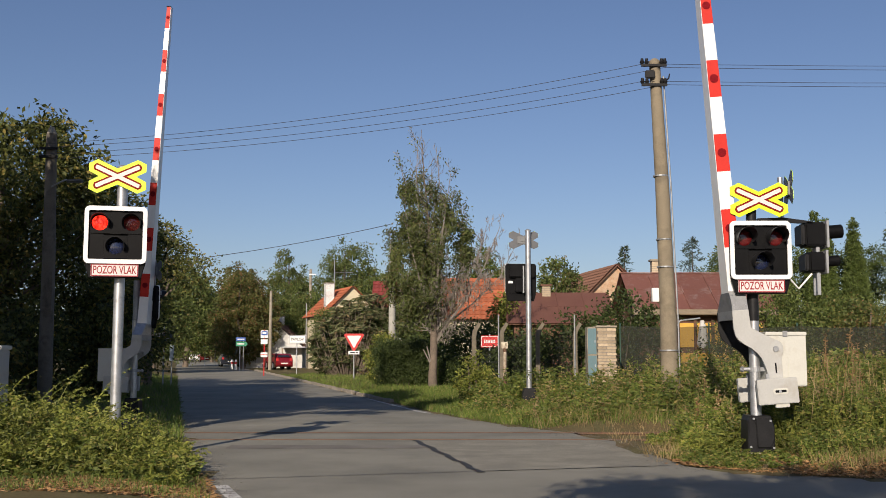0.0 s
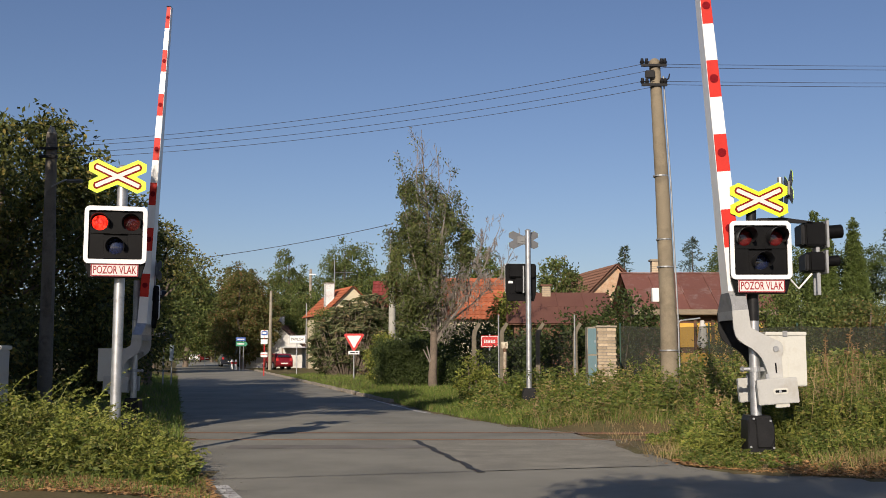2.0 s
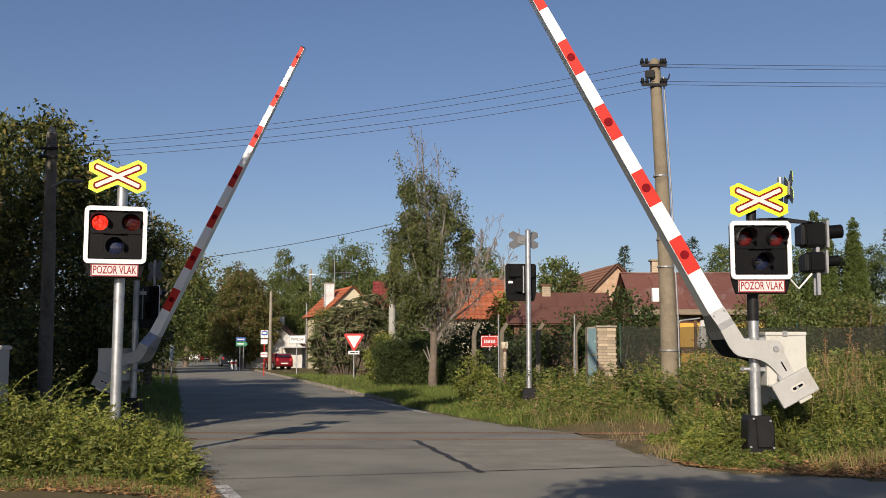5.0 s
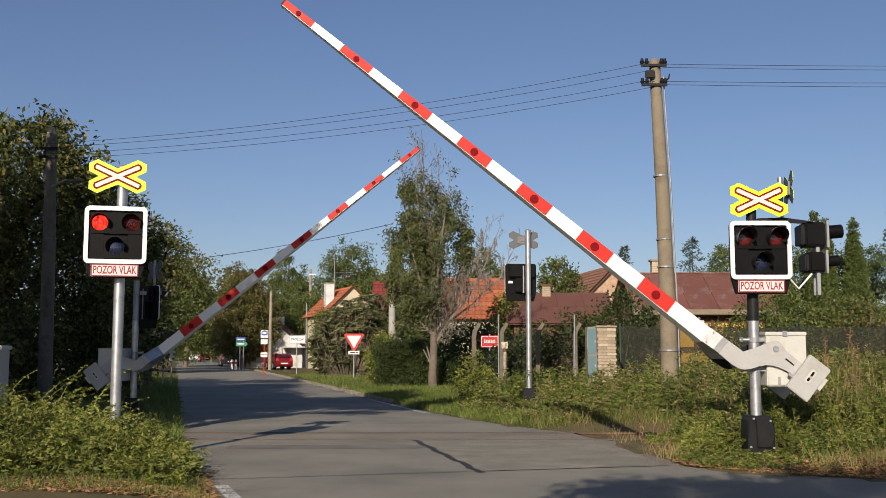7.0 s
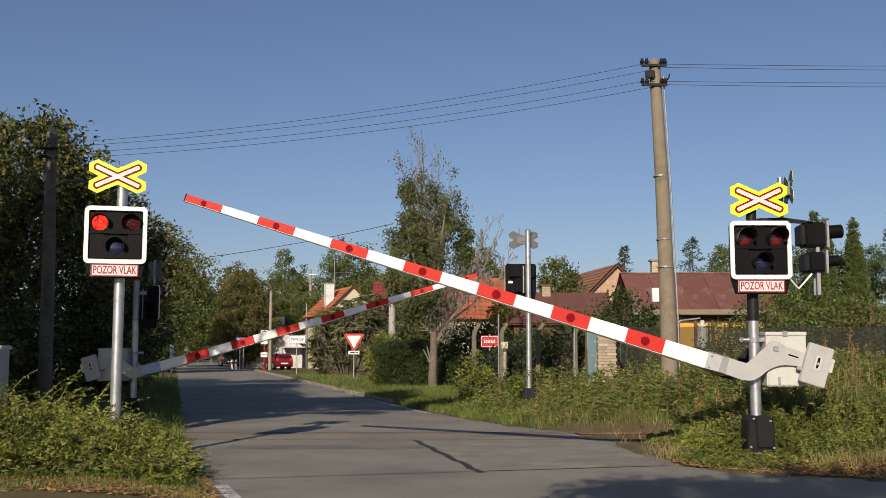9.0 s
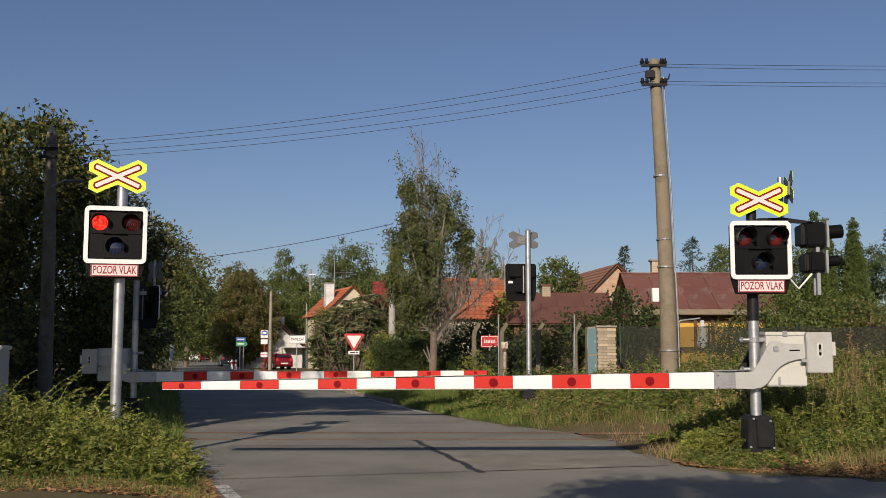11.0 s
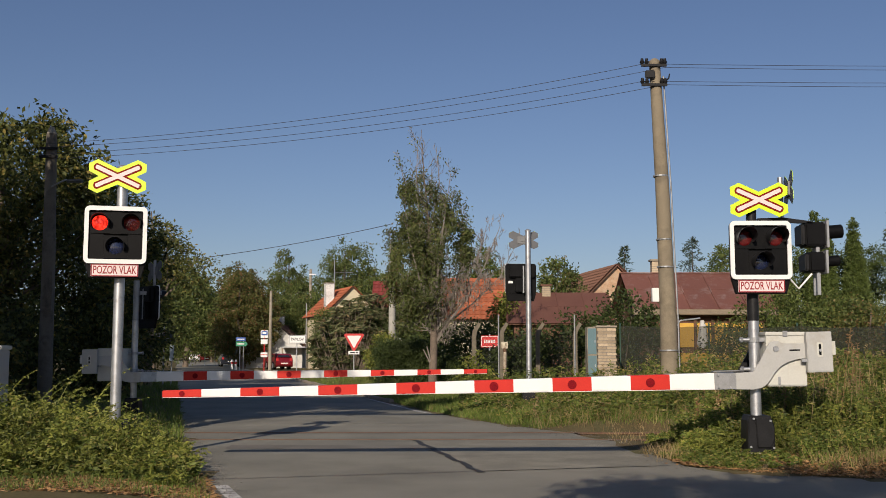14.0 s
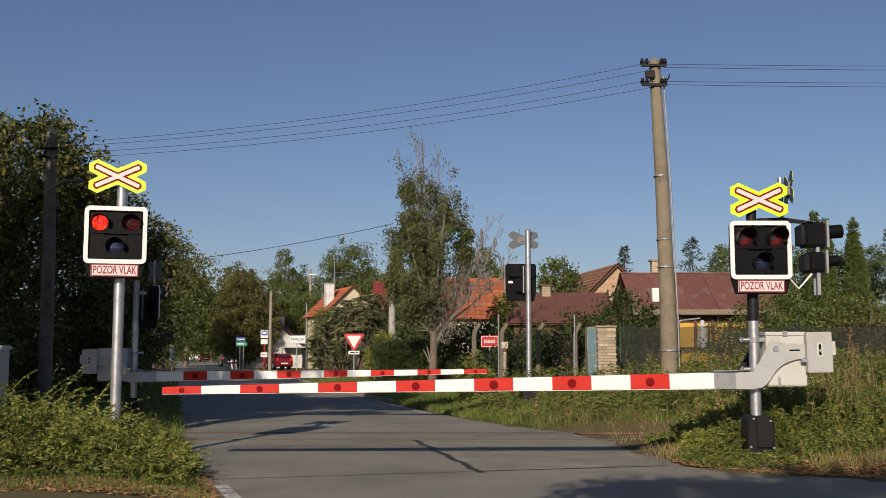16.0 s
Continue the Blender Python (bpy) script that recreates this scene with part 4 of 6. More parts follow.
# trees far along the road
def far_tree(label, x, y, h, w, material, seed, clumps=260, leaf=0.42):
    b = [(0, 0, h * 0.62, w * 0.36, w * 0.36, h * 0.36), (-w * 0.22, 0, h * 0.45, w * 0.3, w * 0.3, h * 0.30), (w * 0.24, 0, h * 0.48, w * 0.28, w * 0.3, h * 0.30), (0, 0, h * 0.28, w * 0.36, w * 0.3, h * 0.2)]
    tree(label, x, y, h * 0.9, h * 0.025, b, material, int(clumps * 1.6), 50, w * 0.046, leaf * 0.55, leaf * 0.32, seed, 14, group="far trees")


far_tree("tall airy green tree behind gardens", -18.4, 120, 13.6, 6.0, FARGREEN, 21)
far_tree("broad rounded green tree behind houses", -9.8, 105, 13.0, 8.6, FARGREEN, 22, 420)
far_tree("browning leafy tree beside the road", -19.3, 95, 9.8, 6.0, AUTUMN, 23, 420, 0.36)
far_tree("green leafy tree beside the road", -23.2, 92, 9.2, 6.4, FARGREEN, 24, 380, 0.36)
far_tree("green leafy tree beside the road", -19.0, 66, 6.9, 5.0, FARGREEN, 25, 340, 0.3)
far_tree("browning leafy tree beside the road", -16.4, 84, 8.4, 5.6, AUTUMN, 26, 380, 0.34)
far_tree("green leafy tree among the gardens", -14.4, 100, 8.6, 5.4, FARGREEN, 27, 300, 0.36)
far_tree("rounded green garden tree behind bare branches", 3.0, 75, 9.4, 5.2, FARGREEN, 28, 300, 0.32)
tree("leafy green fruit tree before the old brick gable", 5.05, 44.6, 4.9, 0.1, [(0, 0, 4.6, 0.75, 0.7, 0.7), (-0.35, 0, 3.9, 0.6, 0.6, 0.7), (0.5, 0, 4.2, 0.5, 0.5, 0.6)], FARGREEN, 150, 20, 0.16, 0.15, 0.075, 38)
far_tree("green tree behind the roofs", 18.6, 66, 8.4, 4.6, FARGREEN, 30, 260, 0.3)
far_tree("green leafy tree beside the gardens", -12.0, 90, 6.8, 4.6, FARGREEN, 36, 260, 0.32)
far_tree("green tree beside the far bend", -36, 150, 7.5, 7.5, FARGREEN, 31, 260, 0.45)
far_tree("green tree beside the far bend", -44, 135, 9.5, 8.5, FARGREEN, 32, 320, 0.45)
far_tree("green tree at the far bend", -29, 128, 7.0, 6.0, AUTUMN, 33, 240, 0.42)
far_tree("green leafy tree among the gardens", -6.0, 88, 8.0, 5.0, FARGREEN, 34, 260, 0.34)
far_tree("green leafy tree among the gardens", -1.8, 92, 9.5, 6.0, FARGREEN, 35, 260, 0.34)


tree("high-crowned green tree leaning over the road", -21.0, 74, 7.4, 0.2, [(0.6, 0, 5.9, 2.2, 2.0, 1.8), (2.6, 0, 5.2, 1.9, 1.8, 1.5), (-1.6, 0, 4.8, 2.2, 2.0, 2.2), (1.4, 0, 4.2, 1.6, 1.6, 1.1)], FARGREEN, 620, 24, 0.3, 0.24, 0.12, 37, group="far trees")


def far_woods():
    rng = np.random.default_rng(40)
    n = 26000
    x = rng.uniform(-260, 260, n)
    y = rng.uniform(190, 240, n)
    h = 6 + 3 * np.sin(x * 0.06) + 2.5 * np.sin(x * 0.19 + 1) + rng.uniform(-1, 1, n)
    z = 0.8 + h * rng.uniform(0, 1, n) ** 0.7
    q = leaf_quads(rng, np.stack([x, y, z], 1), 1.5, 0.9)
    single("woods", quads_mesh("woods", q, FARGREEN), FARGREEN, "distant green woods along the horizon", "woods", kind="stuff")


far_woods()


# half-bare tree in the middle
def grow(rng, p, d, length, r, depth, out, tips, up=0.25):
    """A branch of four bent pieces with side branches."""
    pts, radii = [p.copy()], [r]
    for k in range(4):
        d = (d + Vector(rng.normal(size=3)) * 0.13 + Vector((0, 0, up * 0.25))).normalized()
        p = p + d * length / 4
        pts.append(p.copy())
        radii.append(max(0.006, r * (1 - 0.21 * (k + 1))))
        if depth > 0:
            for _ in range(2 if k > 1 else 1):
                side = Vector(rng.normal(size=3))
                side = (side - d * side.dot(d)).normalized()
                nd = (d * rng.uniform(0.6, 1.0) + side * rng.uniform(0.5, 0.9)).normalized()
                grow(rng, p.copy(), nd, length * rng.uniform(0.38, 0.6), radii[-1] * 0.6, depth - 1, out, tips, up)
        if depth <= 1:
            tips.append(p.copy())
    out.append((pts, radii))


def middle_tree():
    """Several stems rise from one low trunk; thin leafage on the far-road side and crown, bare limbs towards the crossing."""
    rng = np.random.default_rng(5)
    t = thing("tree", "half-bare slender tree with thin dull foliage on the verge", "tree", pose(-0.35, 36, 0.17))
    trunk = [((0, 0, -0.2), 0.19), ((-0.02, 0, 0.5), 0.15), ((0.02, 0, 1.2), 0.135), ((0.03, 0, 1.9), 0.13), ((0.02, 0, 2.5), 0.095), ((0.0, 0, 3.4), 0.075), ((-0.06, 0, 4.6), 0.055), ((-0.2, 0, 6.2), 0.035), ((-0.34, 0, 7.7), 0.018), ((-0.43, 0, 9.3), 0.006)]
    part("trunk", tube([p for p, _ in trunk], [r for _, r in trunk], 10), BARK, t, smooth=True)
    out, tips, bare = [(([Vector(p) for p, _ in trunk[4:]]), [r for _, r in trunk[4:]])], [], []
    stems = [
        ([(0, 0, 2.1), (-0.22, 0.1, 2.9), (-0.48, 0.15, 4.1), (-0.72, 0.2, 5.5), (-0.92, 0.2, 6.9), (-1.28, 0.2, 8.4)], 0.062, 0),
        ([(0, 0, 2.2), (-0.2, -0.4, 2.9), (-0.52, -0.7, 4.0), (-0.85, -0.8, 5.3), (-1.0, -0.7, 6.6)], 0.055, 0),
        ([(0, 0, 1.9), (-0.4, -0.1, 2.3), (-0.85, -0.1, 2.8), (-1.2, -0.1, 3.6), (-1.5, 0, 4.7), (-1.55, 0, 5.6)], 0.045, 0),
        ([(0, 0, 1.8), (0.32, 0, 2.5), (0.7, 0.05, 3.3), (0.98, 0.1, 4.4), (1.1, 0.1, 5.6), (0.95, 0, 6.8)], 0.06, 0),
        ([(0, 0, 2.4), (0.2, 0.2, 3.6), (0.33, 0.2, 5.0), (0.3, 0.1, 6.5), (0.1, 0, 8.7)], 0.055, 0),
        ([(0, 0, 2.3), (0.1, -0.5, 3.3), (0.22, -0.7, 4.7), (0.42, -0.6, 6.1), (0.62, -0.4, 7.6)], 0.05, 0),
        ([(0, 0, 2.4), (0.0, 0.5, 3.4), (-0.22, 0.7, 5.0), (-0.1, 0.5, 6.8), (-0.05, 0.3, 8.0)], 0.05, 0),
        ([(0, 0, 2.6), (-0.3, 0.0, 3.8), (-0.4, 0.0, 5.4), (-0.62, 0.0, 7.2), (-0.55, 0.0, 8.9)], 0.05, 0),
        ([(0, 0, 1.5), (0.5, -0.1, 2.3), (1.2, -0.1, 3.2), (1.85, 0, 4.4), (2.4, 0, 5.8)], 0.06, 1),
        ([(0, 0, 1.7), (0.6, 0.2, 2.4), (1.5, 0.3, 3.1), (2.4, 0.3, 4.0), (3.1, 0.3, 5.4)], 0.05, 1),
        ([(0, 0, 2.0), (0.5, 0.1, 3.0), (1.1, 0.1, 3.9), (1.7, 0.1, 4.9), (1.9, 0.0, 5.8)], 0.045, 1),
    ]
    for pts, r, naked in stems:
        pts = [Vector(p) for p in pts]
        n = len(pts)
        radii = [max(0.008, r * (1 - 0.86 * k / (n - 1))) for k in range(n)]
        out.append((pts, radii))
        for k in range(1, n):
            for j in range(5):
                u = (j + rng.uniform(0, 1)) / 5
                p, d = pts[k - 1].lerp(pts[k], u), (pts[k] - pts[k - 1]).normalized()
                side = Vector(rng.normal(size=3)) + Vector((0.0, -0.2, 0.3))
                side = (side - d * side.dot(d)).normalized()
                ln = (1.15 - 0.16 * k) * rng.uniform(0.5, 1.1)
                grow(rng, p, (d * 0.8 + side * 0.75).normalized(), ln, max(0.009, radii[k] * 0.42), 2 if k < n - 1 else 1, out, bare if naked else tips, 0.55)
    for k in range(26):
        z = 2.9 + 5.6 * k / 25
        x0 = float(np.interp(z, [2.5, 4.6, 6.2, 7.6, 8.9], [0.02, -0.06, -0.2, -0.34, -0.43]))
        a = k * 2.4
        grow(rng, Vector((x0, 0, z)), Vector((math.cos(a), math.sin(a), 1.5)).normalized(), 1.15 - 0.1 * (z - 2.9), 0.018, 1, out, tips, 0.5)
    bm = bmesh.new()
    for pts, radii in out:
        tube(pts, radii, 5 if radii[0] > 0.03 else 3, bm, cap=False)
    for x, y, l in ((-0.12, -0.12, 0.4), (-0.19, -0.05, 0.3)):
        tube([(x * 0.6, y * 0.6, 0.95), (x * 1.8, y * 1.6, 1.1 + l)], [0.026, 0.02], 7, bm)
    tagged(part("bare_wood", bm, TWIG, t), kind="stuff")
    c = np.array([list(p) for p in tips])
    x, z = c[:, 0], c[:, 2]
    keep = np.clip(1.05 - np.maximum(0, z - 6.5) * 0.55, 0.05, 1)
    keep *= np.where((x > 0.25) & (z < 4.4), 0.1, 1.0) * np.where(np.abs(x - 0.1) < 0.5, 0.4, 1.0) * np.where(x > 1.45, 0.15, 1.0) * (z > 1.7)
    c = c[rng.uniform(size=len(c)) < keep * 0.42]
    pts = (c[:, None, :] + rng.normal(size=(len(c), 6, 3)) * 0.10).reshape(-1, 3)
    part("leaves", quads_mesh("leaves", leaf_quads(rng, pts, 0.13, 0.046, None, 0.6), ASHLEAF), ASHLEAF, t, "thin dull green leaves")
    c = np.array([list(p) for p in bare])
    c = c[rng.uniform(size=len(c)) < 0.16]
    tagged(part("dry_tassel_growth", quads_mesh("catkins", leaf_quads(rng, c, 0.16, 0.035, None, 2.5, 0.6), TWIG), TWIG, t, "hanging dry brown catkins"), "hanging dry brown catkins", kind="stuff")


middle_tree()

# shrubs and hedges beyond the track
def whorl_shrub():
    """Wide shrub whose long drooping leaves stand in whorls at the ends of its branches."""
    rng = np.random.default_rng(51)
    t = thing("bush", "large shrub with whorls of long silvery drooping leaves", "bush", pose(-5.0, 54, ground_z(-5.0, 54)))
    blobs = [(0, 0, 1.9, 2.0, 1.6, 1.7), (0.9, 0, 2.9, 1.4, 1.4, 1.0), (-1.1, 0, 1.4, 1.0, 1.2, 1.3), (1.8, 0, 2.5, 1.0, 1.2, 1.1), (-0.2, 0, 3.0, 1.0, 1.2, 0.8), (0.9, 0, 3.6, 1.5, 1.2, 0.75), (2.0, 0, 3.3, 0.8, 1.0, 0.8)]
    c, d = crown_points(rng, blobs, 430, 0.75)
    bm = bmesh.new()
    for p in c:
        b = Vector((p[0] * 0.35, p[1] * 0.35, -0.1))
        tube([b, b.lerp(Vector(p), 0.5) + Vector((0, 0, -0.15)), Vector(p)], [0.045, 0.03, 0.012], 4, bm, cap=False)
    tagged(part("stem_growth", bm, BARK, t), kind="stuff")
    k = 20
    a = rng.uniform(0, 6.283, (len(c), k))
    out = np.stack([np.cos(a), np.sin(a), rng.uniform(-0.5, 0.35, a.shape)], 2).reshape(-1, 3) * 2.5
    pts = np.repeat(c, k, axis=0) + rng.normal(size=(len(c) * k, 3)) * 0.03
    part("leaves", quads_mesh("leaves", leaf_quads(rng, pts, 0.36, 0.085, out, 0.6, 0.4), SUMAC), SUMAC, t)
    # Smaller, darker green leaves fill the inside of the crown.
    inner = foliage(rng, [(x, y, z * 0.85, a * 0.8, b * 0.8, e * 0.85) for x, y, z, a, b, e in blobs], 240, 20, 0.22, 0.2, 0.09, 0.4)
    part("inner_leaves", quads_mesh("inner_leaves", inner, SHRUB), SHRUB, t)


SUMAC = leaf_mat("silvery_long_leaves", (0.065, 0.082, 0.032), (0.22, 0.22, 0.105), (0.27, 0.20, 0.10), 0.12)
whorl_shrub()
HEDGE = [(x, 0.35 * dy, z, 0.34, 0.4, 0.34) for x in (-0.87, -0.52, -0.17, 0.2, 0.5) for z in (0.3, 0.75, 1.15, 1.36) for dy in (-1, 1)]
HEDGE += [(x, 0.0, z, 0.34, 0.5, 0.34) for x in (1.05, 1.4, 1.7) for z in (0.3, 0.7)]
bush("dense dark clipped hedge on the verge", -1.3, 37.6, HEDGE, SHRUB, 1500, 22, 0.09, 0.07, 0.04, 52, name="hedge")
bush("dark shrub behind the half-bare tree", 1.3, 40, [(0, 0, 1.2, 1.3, 1.0, 1.3), (-2.6, 1, 0.8, 1.1, 1.0, 0.9), (1.8, 0, 1.0, 0.9, 1, 1.1)], SHRUB, 380, 22, 0.2, 0.14, 0.07, 53)
bush("dense dark green shrub beside the town sign", -7.5, 66, [(0, 0, 1.5, 0.9, 0.9, 1.6), (0.7, 0, 2.4, 1.0, 0.9, 1.5), (-0.1, 0, 3.1, 0.8, 0.8, 1.0)], FARGREEN, 420, 22, 0.2, 0.16, 0.08, 57)
bush("dark green shrubs below the orange roof", 0.9, 46, [(0, 0, 1.3, 1.5, 0.8, 1.4), (1.9, 0, 1.5, 1.2, 0.8, 1.5), (-1.6, 0, 1.2, 1.2, 0.8, 1.3)], SHRUB, 420, 22, 0.2, 0.15, 0.08, 58)
bush("yellow-green shrub beside the hedge", -2.7, 43, [(0, 0, 0.9, 0.45, 0.6, 1.0), (0.25, 0, 1.5, 0.4, 0.5, 0.6)], FRESH, 150, 20, 0.15, 0.14, 0.07, 54)
bush("yellow-green leafy plant on the verge", 0.80, 26.9, [(0, 0, 0.7, 0.42, 0.35, 0.55), (0.15, 0, 0.35, 0.5, 0.4, 0.4)], FRESH, 130, 20, 0.09, 0.10, 0.045, 55)
bush("vine-covered green shrub beside the orange roof", 2.55, 41, [(0, 0, 2.6, 0.55, 0.6, 1.1), (0.2, 0, 1.2, 0.9, 0.7, 1.2)], FRESH, 220, 20, 0.14, 0.14, 0.08, 56)
for k, (x, y, w, h) in enumerate(((3.6, 29.5, 1.0, 1.35), (4.9, 30.5, 0.9, 1.75), (6.0, 31, 0.9, 1.6), (2.6, 31, 0.9, 1.15), (1.9, 30, 0.7, 0.9))):
    bush("garden shrub behind the wire fence", x, y, [(0, 0, h * 0.7, w, 0.8, h * 0.8), (0.4, 0, h * 1.3, w * 0.6, 0.6, h * 0.5)], SHRUB, 210, 20, 0.18, 0.12, 0.06, 60 + k)
for k, (x, y, h, r) in enumerate(((14.0, 38, 6.2, 0.72), (14.5, 38.3, 5.95, 0.72), (15.35, 37.8, 5.85, 0.8), (13.3, 39.5, 4.9, 0.85), (16.2, 39.5, 5.0, 0.9))):
    b = [(0, 0, h * (0.06 + 0.083 * j), r * (1 - 0.075 * j) + 0.03, r * (1 - 0.075 * j) + 0.03, h * 0.085) for j in range(12)]
    tree("tall slender columnar conifer behind the hedge", x, y, h * 0.97, 0.10, b, THUJA, 4200, 22, 0.045, 0.085, 0.034, 70 + k, 8, name="conifer", group="columnar conifers", shell=0.7, droop=-0.9)
HIGH_HEDGE = [(dx, 0.1 * (i % 2), z, 0.7, 0.55, 0.85) for i, dx in enumerate((-2.2, -1.5, -0.7, 0.1, 0.9, 1.7, 2.5)) for z in (0.8, 2.0, 3.2, 4.2)] + [(dx, 0, 4.9, 0.45, 0.45, 0.6) for dx in (-1.1, -0.3, 0.6, 1.4, 2.2)]
bush("high dense conifer hedge between the slender conifers", 15.0, 40.6, HIGH_HEDGE, THUJA, 3600, 22, 0.1, 0.1, 0.042, 76, name="hedge")
bush("tall mixed garden hedge with browning patches", 12.6, 33, [(-1.7, 0, 1.7, 1.6, 0.9, 1.6), (0.6, 0, 1.6, 1.7, 0.9, 1.5), (2.9, 0, 1.5, 1.6, 0.9, 1.5), (-3.2, 0, 1.2, 1.0, 0.9, 1.2)], FARGREEN, 900, 26, 0.2, 0.11, 0.055, 80, name="hedge")
bush("reddish-brown shrub in the garden hedge", 13.0, 32, [(0.2, 0, 1.9, 0.9, 0.5, 0.9), (1.6, 0, 1.6, 0.9, 0.5, 0.7)], AUTUMN, 200, 20, 0.16, 0.13, 0.06, 81)


def spruce(label, x, y, h, w, seed):
    rng = np.random.default_rng(seed)
    t = thing("conifer", label, "tree", pose(x, y, ground_z(x, y)))
    part("trunk", tube([(0, 0, -0.1), (0, 0, h)], [0.12, 0.01], 7), BARK, t)
    pts, dirs = [], []
    for k in range(44):
        z = h * (0.15 + 0.83 * k / 43)
        for _ in range(3):
            a = rng.uniform(0, 6.283)
            ln = w * (1.02 - z / h) * rng.uniform(0.7, 1.2) + 0.05
            for u in np.linspace(0.1, 1, 9):
                for _ in range(2):
                    pts.append((math.cos(a) * ln * u + rng.normal() * 0.05, math.sin(a) * ln * u + rng.normal() * 0.05, z - 0.25 * ln * u + 0.18 * ln * u * u + rng.normal() * 0.04))
                    dirs.append((math.cos(a) * 1.5, math.sin(a) * 1.5, 0.2))
    part("needles", quads_mesh("needles", leaf_quads(rng, np.array(pts), 0.2, 0.05, np.array(dirs), 0.1), SPRUCE), SPRUCE, t)


spruce("small pointed spruce behind the roofs", 10.4, 58, 7.4, 2.0, 91)
spruce("small pointed spruce behind the roofs", 13.3, 54, 7.3, 3.3, 92)
spruce("dark spruce beside the hedge", 16.3, 36, 6.7, 2.4, 93)


# ---- weeds and grass ----
def plants(name, label, area, n, height, per, leaf, width, material, seed, lean=0.25, stems=True, tip=None, tip_share=0.3):
    """Upright plants: thin stems with leaves all the way up, some with a tuft on top."""
    rng = np.random.default_rng(seed)
    px, py, ph = [], [], []
    while len(px) < n:
        x, y, s = area(rng)
        px.append(x), py.append(y), ph.append(height * s * rng.uniform(0.55, 1.25))
    px, py, ph = np.array(px), np.array(py), np.array(ph)
    pz = np.array([ground_z(x, y) for x, y in zip(px, py)])
    ld = rng.normal(size=(n, 2)) * lean
    u = rng.uniform(0.12, 1.0, (n, per))
    cx = px[:, None] + ld[:, :1] * ph[:, None] * u ** 1.6
    cy = py[:, None] + ld[:, 1:] * ph[:, None] * u ** 1.6
    cz = pz[:, None] + ph[:, None] * u
    c = np.stack([cx, cy, cz], 2).reshape(-1, 3)
    a = rng.uniform(0, 6.283, len(c))
    out = np.stack([np.cos(a), np.sin(a), np.full(len(c), 0.25)], 1) * 1.6
    q = leaf_quads(rng, c, leaf, width, out, 0.3, 0.5)
    ob = thing(name, label, "weeds", kind="stuff")
    part("leaves", quads_mesh("leaves", q, material), material, ob)
    if stems:
        top = np.stack([px + ld[:, 0] * ph, py + ld[:, 1] * ph, pz + ph], 1)
        bot = np.stack([px, py, pz - 0.03], 1)
        w = np.array([0.006, 0, 0])
        part("stem_growth", quads_mesh("stems", np.stack([bot - w, bot + w, top + w * 0.5, top - w * 0.5], 1), material), material, ob)
    if tip:
        pick = rng.uniform(size=n) < tip_share
        c = np.stack([px + ld[:, 0] * ph, py + ld[:, 1] * ph, pz + ph], 1)[pick]
        k = 26
        v = rng.uniform(-1, 0.15, (len(c), k, 1))
        sway = rng.normal(size=(len(c), 1, 3)) * 0.5
        pts = c[:, None, :] + np.concatenate([v * 0, v * 0, v], 2) * 0.28 + sway * (v + 1) * 0.2 + rng.normal(size=(len(c), k, 3)) * 0.02
        part("seed_heads", quads_mesh("seed_heads", leaf_quads(rng, pts.reshape(-1, 3), 0.06, 0.02, None, 0.2), tip), tip, ob)
    return ob


def arching(name, label, area, n, length, per, leaf, width, material, seed, reach=0.55):
    """Long stems that rise and bend over, with pairs of pointed leaves hanging along them."""
    rng = np.random.default_rng(seed)
    P = np.array([area(rng) for _ in range(n)])
    base = np.stack([P[:, 0], P[:, 1], np.array([ground_z(x, y) for x, y in P[:, :2]]) - 0.02], 1)
    ln = length * P[:, 2] * rng.uniform(0.6, 1.25, n)
    a = rng.uniform(0, 6.283, n)
    way = np.stack([np.cos(a) + 0.25, np.sin(a) - 0.35, np.zeros(n)], 1)
    way *= reach * rng.uniform(0.5, 1.3, (n, 1))
    droop = rng.uniform(0.22, 0.5, n)

    def along(u):
        up = u - droop[:, None] * u ** 2.4
        return base[:, None, :] + ln[:, None, None] * (way[:, None, :] * (u ** 1.7)[:, :, None] + up[:, :, None] * np.array([0, 0, 1.0]))

    u = np.tile(np.linspace(0.12, 1.0, per)[None], (n, 1)) + rng.uniform(-0.02, 0.02, (n, per))
    pts = along(u)
    tang = along(u + 0.02) - pts
    tang /= np.linalg.norm(tang, axis=2)[:, :, None] + 1e-9
    side = np.cross(tang, np.array([0, 0, 1.0])) + rng.normal(size=tang.shape) * 0.35
    side *= np.where(np.arange(per) % 2, 1, -1)[None, :, None]
    size = (1.15 - 0.6 * u).reshape(-1, 1)
    q = leaf_quads(rng, pts.reshape(-1, 3), leaf * size, width * size, (side * 1.3 + tang * 0.7).reshape(-1, 3), 0.55, 0.25)
    ob = thing(name, label, "weeds", kind="stuff")
    part("leaves", quads_mesh("leaves", q, material), material, ob)
    s = along(np.tile(np.linspace(0, 1, 7)[None], (n, 1)))
    w = np.array([0.005, 0, 0])
    st = np.concatenate([np.stack([s[:, k] - w, s[:, k] + w, s[:, k + 1] + w * 0.8, s[:, k + 1] - w * 0.8], 1) for k in range(6)])
    part("stem_growth", quads_mesh("stems", st, material), material, ob)
    return ob


